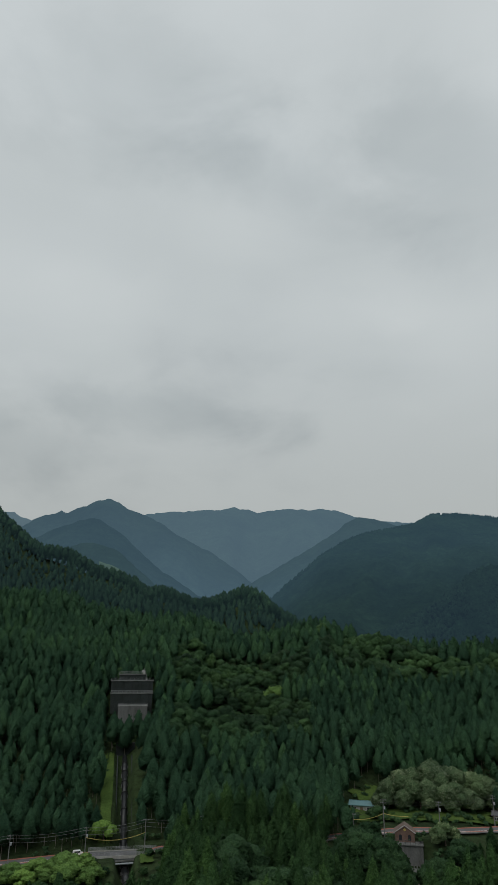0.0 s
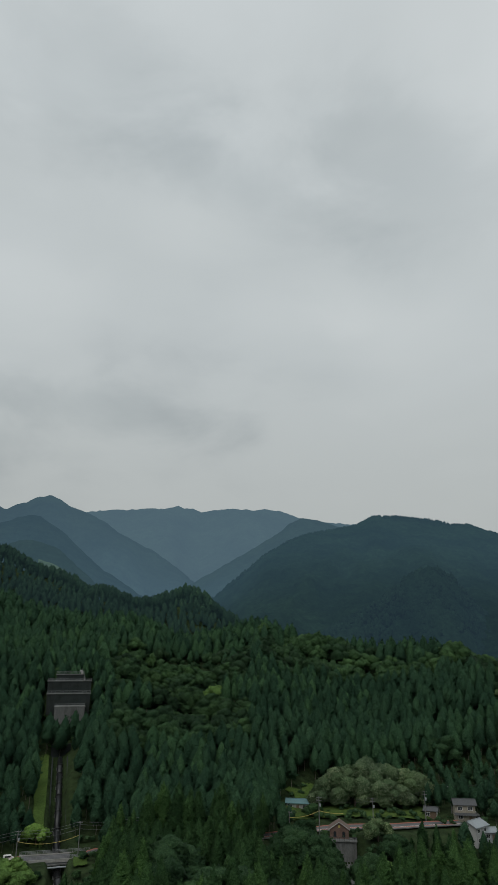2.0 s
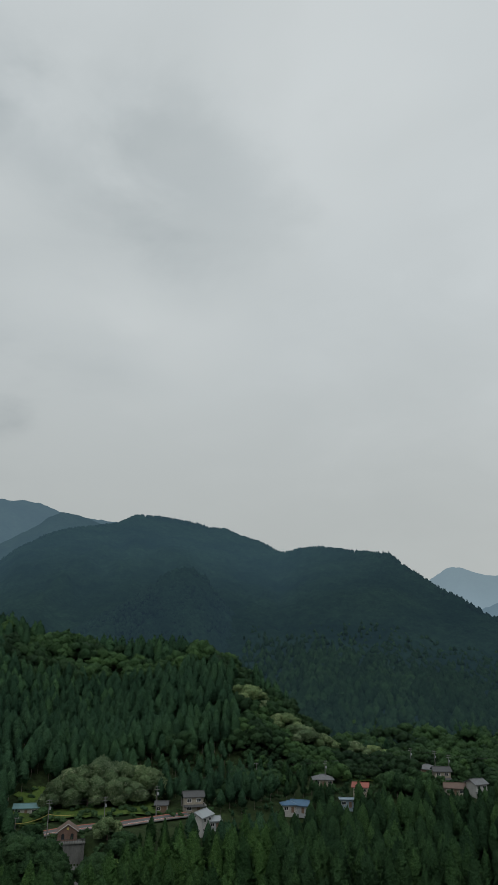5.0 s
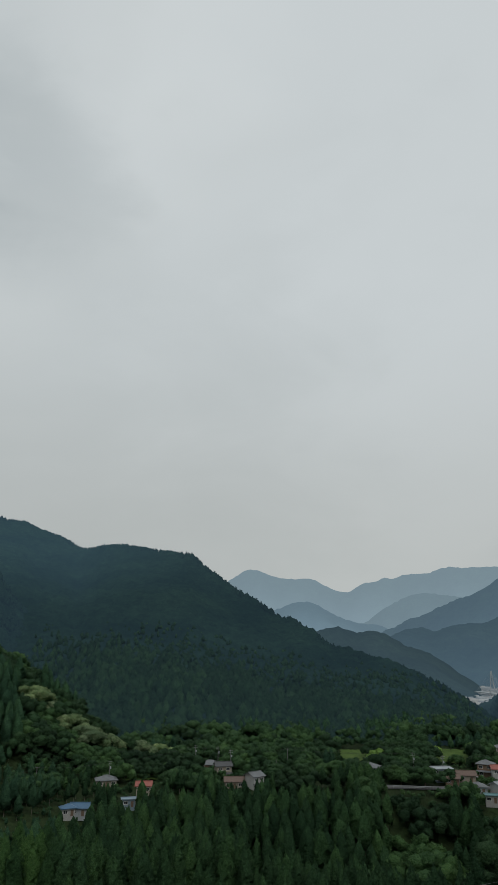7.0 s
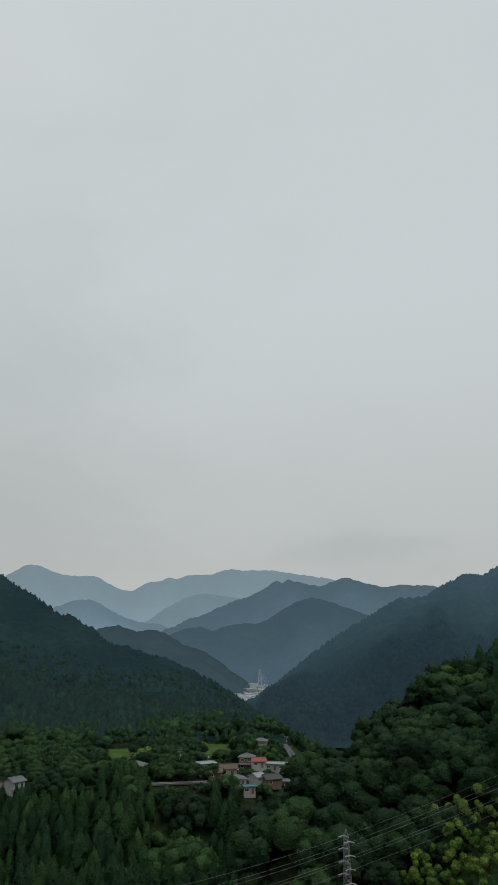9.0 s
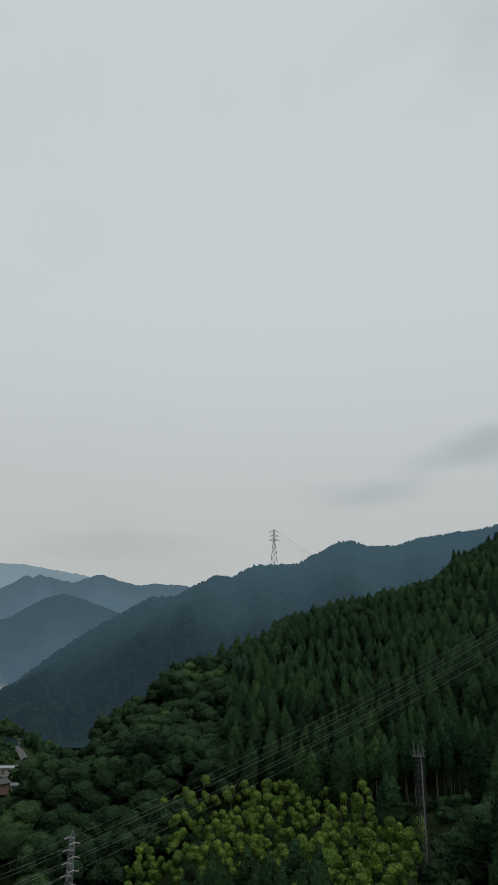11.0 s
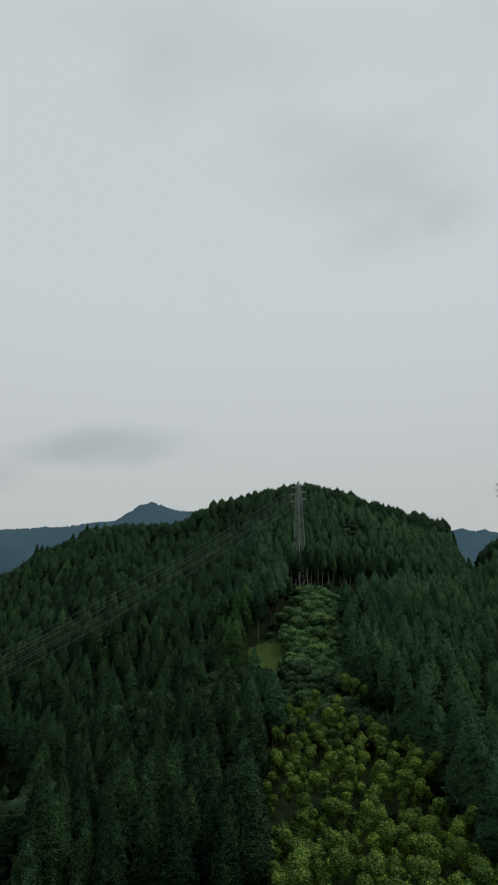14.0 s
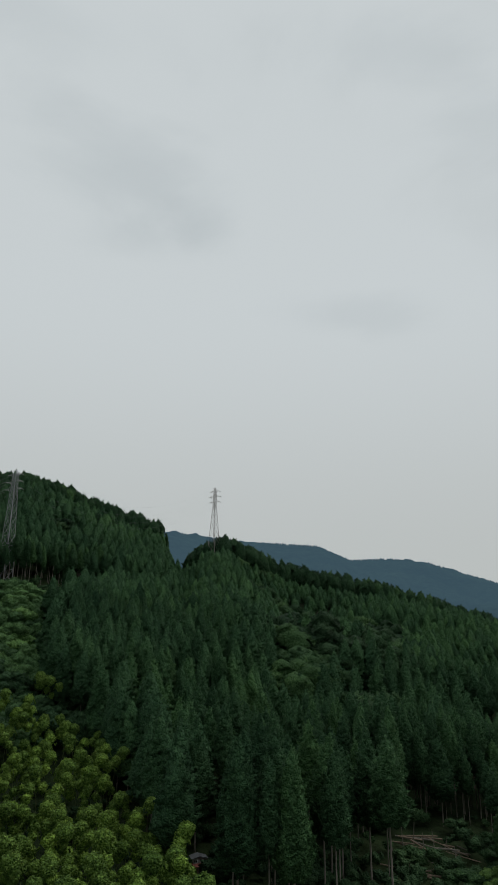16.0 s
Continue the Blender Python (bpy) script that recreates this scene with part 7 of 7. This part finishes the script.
# bearing, distance, height, spread, kind
TREES = [
    (12.3, 308, 25, 0.95, "pale"), (14.2, 311, 31, 0.85, "pale"), (15.7, 308, 28, 0.9, "pale"), (17.2, 309, 24, 0.95, "pale"), (18.4, 310, 15, 1.1, "pale"), (10.9, 307, 15, 1.1, "pale"), (13.3, 303, 18, 1.05, "pale"), (16.4, 303, 17, 1.05, "pale"), (14.9, 260, 12, 0.95, "pale"), (17.9, 312, 10, 1.2, "oak"),
    (25.2, 405, 21, 1.3, "pale"), (24.0, 415, 14, 1.2, "oak"), (26.8, 398, 19, 1.1, "pale"), (28.2, 390, 20, 1.2, "pale"), (29.5, 384, 20, 1.3, "pale"), (31.2, 388, 18, 1.2, "pale"),
    (32.4, 392, 15, 1.3, "oak"), (33.6, 396, 18, 1.3, "pale"), (35.4, 400, 16, 1.4, "pale"), (30.4, 372, 10, 1.2, "oak"), (27.5, 365, 11, 1.2, "oak"), (36.5, 392, 11, 1.2, "oak"),
    (10.0, 290, 7, 1.3, "oak"), (9.1, 236, 20, 1.0, "oak"), (10.2, 234, 19, 0.95, "oak"), (10.9, 230, 17, 0.9, "oak"), (11.9, 224, 12, 1.0, "oak"), (14.2, 238, 17, 0.8, "oak"), (8.2, 240, 17, 1.1, "oak"), (15.6, 236, 14, 1.0, "lime"), (16.2, 250, 12, 1.1, "oak"),
    (-10.8, 285, 11, 1.0, "lime"), (-13.5, 255, 10, 1.3, "lime"), (-15.4, 254, 9, 1.4, "lime"), (-12.2, 252, 10, 1.3, "lime"), (-17.2, 255, 8, 1.4, "lime"), (-19.5, 257, 8, 1.4, "lime"), (-14.4, 250, 9, 1.4, "lime"), (-16.4, 250, 8, 1.4, "lime"), (-18.4, 252, 8, 1.4, "lime"), (-12.9, 248, 10, 1.3, "lime"), (-11.6, 246, 9, 1.2, "lime"), (-20.6, 254, 8, 1.4, "lime"),
    (37.6, 352, 11, 1.3, "oak"), (45.8, 372, 14, 1.3, "oak"), (47.2, 380, 13, 1.3, "oak"), (48.8, 386, 12, 1.2, "oak"), (46.6, 350, 11, 1.2, "oak"), (50.3, 366, 10, 1.2, "oak"),
    (52.6, 392, 11, 1.2, "lime"), (53.4, 376, 13, 1.3, "oak"), (54.2, 384, 14, 1.2, "oak"), (55.2, 372, 11, 1.3, "oak"), (55.8, 395, 15, 1.1, "oak"), (56.2, 420, 12, 1.2, "oak"), (53.0, 420, 10, 1.3, "pale"),
    (57.0, 432, 7, 1.1, "lime"), (59.8, 424, 10, 1.3, "oak"), (60.4, 452, 11, 1.2, "oak"), (62.3, 436, 9, 1.2, "oak"), (63.0, 402, 10, 1.1, "oak"), (58.4, 396, 8, 1.2, "oak"), (61.3, 376, 7, 1.2, "oak"),
    (57.8, 342, 9, 1.3, "oak"), (56.0, 336, 11, 1.3, "oak"), (54.2, 338, 9, 1.3, "oak"), (51.0, 345, 12, 1.2, "oak"), (49.2, 350, 12, 1.2, "oak"), (44.2, 372, 12, 1.3, "oak"), (65.5, 420, 13, 1.2, "oak"), (66.2, 440, 14, 1.2, "oak"),
    (50.6, 266, 21, 1.25, "oak"), (53.5, 262, 18, 1.2, "oak"), (47.0, 262, 17, 1.2, "oak"), (57.0, 258, 18, 1.1, "oak"), (48.4, 232, 16, 1.1, "lime"), (66.0, 232, 19, 1.0, "oak"), (69.3, 248, 19, 1.15, "oak"),
    (71.6, 262, 19, 1.2, "oak"), (73.6, 275, 19, 1.2, "oak"), (64.4, 243, 18, 1.15, "oak"), (67.6, 240, 17, 1.15, "oak"), (70.4, 225, 17, 1.1, "oak"), (75.8, 290, 18, 1.2, "oak"),
    (104.5, 150, 15, 1.25, "lime"), (95.8, 150, 8, 1.3, "oak"), (97.3, 158, 7, 1.3, "oak"), (24.5, 312, 11, 1.2, "oak"), (25.6, 318, 12, 1.2, "oak"), (26.6, 324, 12, 1.2, "oak"), (23.7, 306, 9, 1.2, "oak"), (27.5, 330, 11, 1.2, "oak"), (25.0, 331, 12, 1.2, "oak"), (37.0, 330, 10, 1.2, "oak"), (38.4, 338, 11, 1.2, "oak"), (44.6, 338, 11, 1.2, "oak"), (36.2, 336, 9, 1.2, "oak"), (46.8, 336, 12, 1.2, "oak"),
    (146.2, 330, 17, 1.3, "oak"), (147.6, 318, 16, 1.3, "oak"), (150.0, 305, 15, 1.3, "oak"), (148.6, 296, 14, 1.3, "oak"), (145.0, 342, 15, 1.3, "oak"), (152.0, 298, 14, 1.3, "oak"),
    (156.6, 137, 6, 1.5, "oak"), (158.8, 140, 6, 1.5, "lime"), (144.0, 124, 7, 1.1, "oak"), (-0.3, 420, 17, 1.3, "oak"), (1.6, 412, 17, 1.35, "oak"), (3.4, 425, 17, 1.3, "oak"), (-1.8, 440, 16, 1.3, "oak"), (4.8, 440, 17, 1.3, "oak"),
    (2.5, 396, 15, 1.3, "lime"), (5.6, 402, 15, 1.2, "oak"), (-9.9, 428, 17, 1.1, "oak"), (12.4, 440, 15, 1.2, "lime"),
]
WORDS = {"oak": "rounded green broad-leaved tree", "pale": "broad tree with pale cream flowering crown", "lime": "bright yellow-green young tree", "fresh": "fresh green broad-leaved tree on the slope"}
for bearing, r, h, w, kind in TREES:
    where = " at the village" if 18 < bearing < 66 and 300 < r < 460 else " near the road" if bearing < 19 and r < 320 else " on the wooded slope"
    tree_thing("broadleaf_tree", spot(bearing, r, -0.2), h, w, rt.choice(CROWNS[kind]), BROAD_TRUNK, rt.uniform(0, 6.28), WORDS[kind] + where, "tree", "broad-leaved trees")


LIGHT_CROWNS = {key: [unit_mesh(key + "_crown", broad_crown(7, 4, 8, rb, sprays=22, size=0.06, deep=0.34, low=0.0), mat) for k in range(4)] for key, mat in (("oak", OAK), ("lime", LIME), ("fresh", FRESH))}


def young_trees(b0, b1, r0, r1, spacing, low, high, kinds, seed, label):
    """Young broad-leaved trees over a strip of the eastern slope, apart from the open grass on it."""
    x, y, B, R = scatter(spacing, b0, b1, r0, r1, seed)
    for i in range(len(x)):
        if B[i] < 119.6 and 204 < R[i] < 240:
            continue
        kind = rt.choice(kinds)
        tree_thing("broadleaf_tree", (x[i], y[i], float(ground_height(x[i], y[i])) - 0.3), rt.uniform(low, high), rt.uniform(1.05, 1.3), rt.choice(LIGHT_CROWNS[kind]), BROAD_TRUNK,
                   rt.uniform(0, 6.28), label, "tree", "young trees on the eastern slope")


young_trees(119.5, 124.0, 204, 276, 5.0, 8, 12.5, ("fresh", "fresh", "fresh", "oak"), 81, "fresh green broad-leaved tree below the pylon")
young_trees(117.8, 124.0, 170, 204, 5.4, 6, 10, ("fresh", "oak", "oak", "oak"), 82, "young green broad-leaved tree above the bamboo")
young_trees(124.0, 131.5, 172, 200, 5.6, 7, 10.5, ("oak", "fresh", "oak"), 84, "young green broad-leaved tree above the bamboo")

# ---- bamboo ----


def bamboo_shape(rng):
    """Mop-like plumes of drooping leaves on a leaning stem, one unit high."""
    plumes = []
    lean = rng.uniform(0.10, 0.2)
    for k in range(3):
        u = (0.95, 0.83, 0.72)[k]
        a = rng.uniform(0, 6.28)
        c = np.array([lean * u ** 3 * 1.6 + 0.10 * math.cos(a) * (k > 0), 0.10 * math.sin(a) * (k > 0), u])
        wide, n = (0.120, 0.100, 0.088)[k] * rng.uniform(0.85, 1.15), (85, 55, 45)[k]
        s, w = np.sqrt(rng.uniform(0.01, 1, n)), rng.uniform(0, 6.28, n)
        s = s * (0.86 + 0.2 * np.sin(w * 3 + a))
        way = np.stack([np.cos(w), np.sin(w), np.zeros(n)], 1)
        drop = 0.15 * s + 1.15 * s ** 2.4
        spots = c + way * (wide * s)[:, None] - np.array([0, 0, 1]) * (wide * drop)[:, None] + rng.normal(0, 0.004, (n, 3))
        outs = way * 0.8 + np.array([0, 0, 1]) * (0.50 - 1.6 * s ** 2)[:, None] + rng.normal(0, 0.17, (n, 3))
        hull = rings([(wide * 0.30, c[2] - wide * 1.5), (wide * 0.80, c[2] - wide * 0.85), (wide * 0.68, c[2] - wide * 0.26), (0, c[2] - wide * 0.05)], 6, rng, 0.2, (c[0], c[1]))
        plumes.append(joined([tufts(spots, outs, np.full(n, 0.034), rng, 0.36), hull]))
    return plumes, lean


SHAPES = [bamboo_shape(rb) for k in range(6)]
BAMBOO_MESHES = [[unit_mesh("bamboo_plume", tuft, BAMBOO) for tuft in s[0]] for s in SHAPES]
CULM = plain("bamboo_culm", (0.13, 0.17, 0.06), 0.5, vary=0.2, scale=1.0, stretch=(1, 1, 3))


def culm_mesh(lean):
    b = bmesh.new()
    last = None
    for i in range(6):
        u = i / 5
        q = Vector((lean * u ** 3 * 1.6, 0, u * 0.95 - 0.02))
        if last is not None:
            bar(b, last, q, 0.0045 * (1.1 - u * 0.7), 5)
        last = q
    return mesh_of(b, "culm", CULM)


CULMS = [culm_mesh(s[1]) for s in SHAPES]
culms = []
for reach, near, spacing, seed in ((REACH_EAST, NEAR_EAST, 3.8, 51), (REACH_NORTH, NEAR_NORTH, 3.3, 52)):
    x, y, B, R = scatter(spacing, reach[0][0], reach[-1][0], 84, 262, seed)
    r_hi = along(reach, B, 1) + 9 * grain2(x, y, 11, 19) + 6 * grain2(x, y, 5, 20)
    keep = (R < r_hi) & (R > along(near, B, 1)) & (grain2(x, y, 14, 23) + 0.8 * (R < r_hi - 18) > -0.62)
    z = ground_height(x, y)
    keep &= (z + 13 - EYE) / R > -0.33
    for i in np.nonzero(keep)[0]:
        culms.append((R[i], x[i], y[i], z[i]))
culms.sort()
for n, (R, x, y, z) in enumerate(culms[:300]):
    k = rt.randrange(6)
    ob = new("bamboo")
    h = rt.uniform(9.0, 14.5)
    out = math.atan2(-y, -x) + rt.gauss(0, 1.0)
    ob.matrix_basis = Matrix.Translation((x, y, z - 0.2)) @ Matrix.Rotation(out, 4, "Z") @ Matrix.Diagonal((h, h, h, 1))
    tagged(ob, "yellow-green bamboo with a drooping leafy plume", "bamboo", "bamboo grove on the slope")
    for part_name, me in (("culm", CULMS[k]), *(("plume", me) for me in BAMBOO_MESHES[k])):
        c = new(part_name, me)
        c.parent = ob
rest = np.array([q[1:] for q in culms[300:]])
if len(rest):
    stand("bamboo_grove", [joined(s[0][:2]) for s in SHAPES], rest, np.random.default_rng(5).uniform(9.5, 14, len(rest)), np.ones(len(rest)), BAMBOO, "dense yellow-green bamboo grove with drooping plumes")
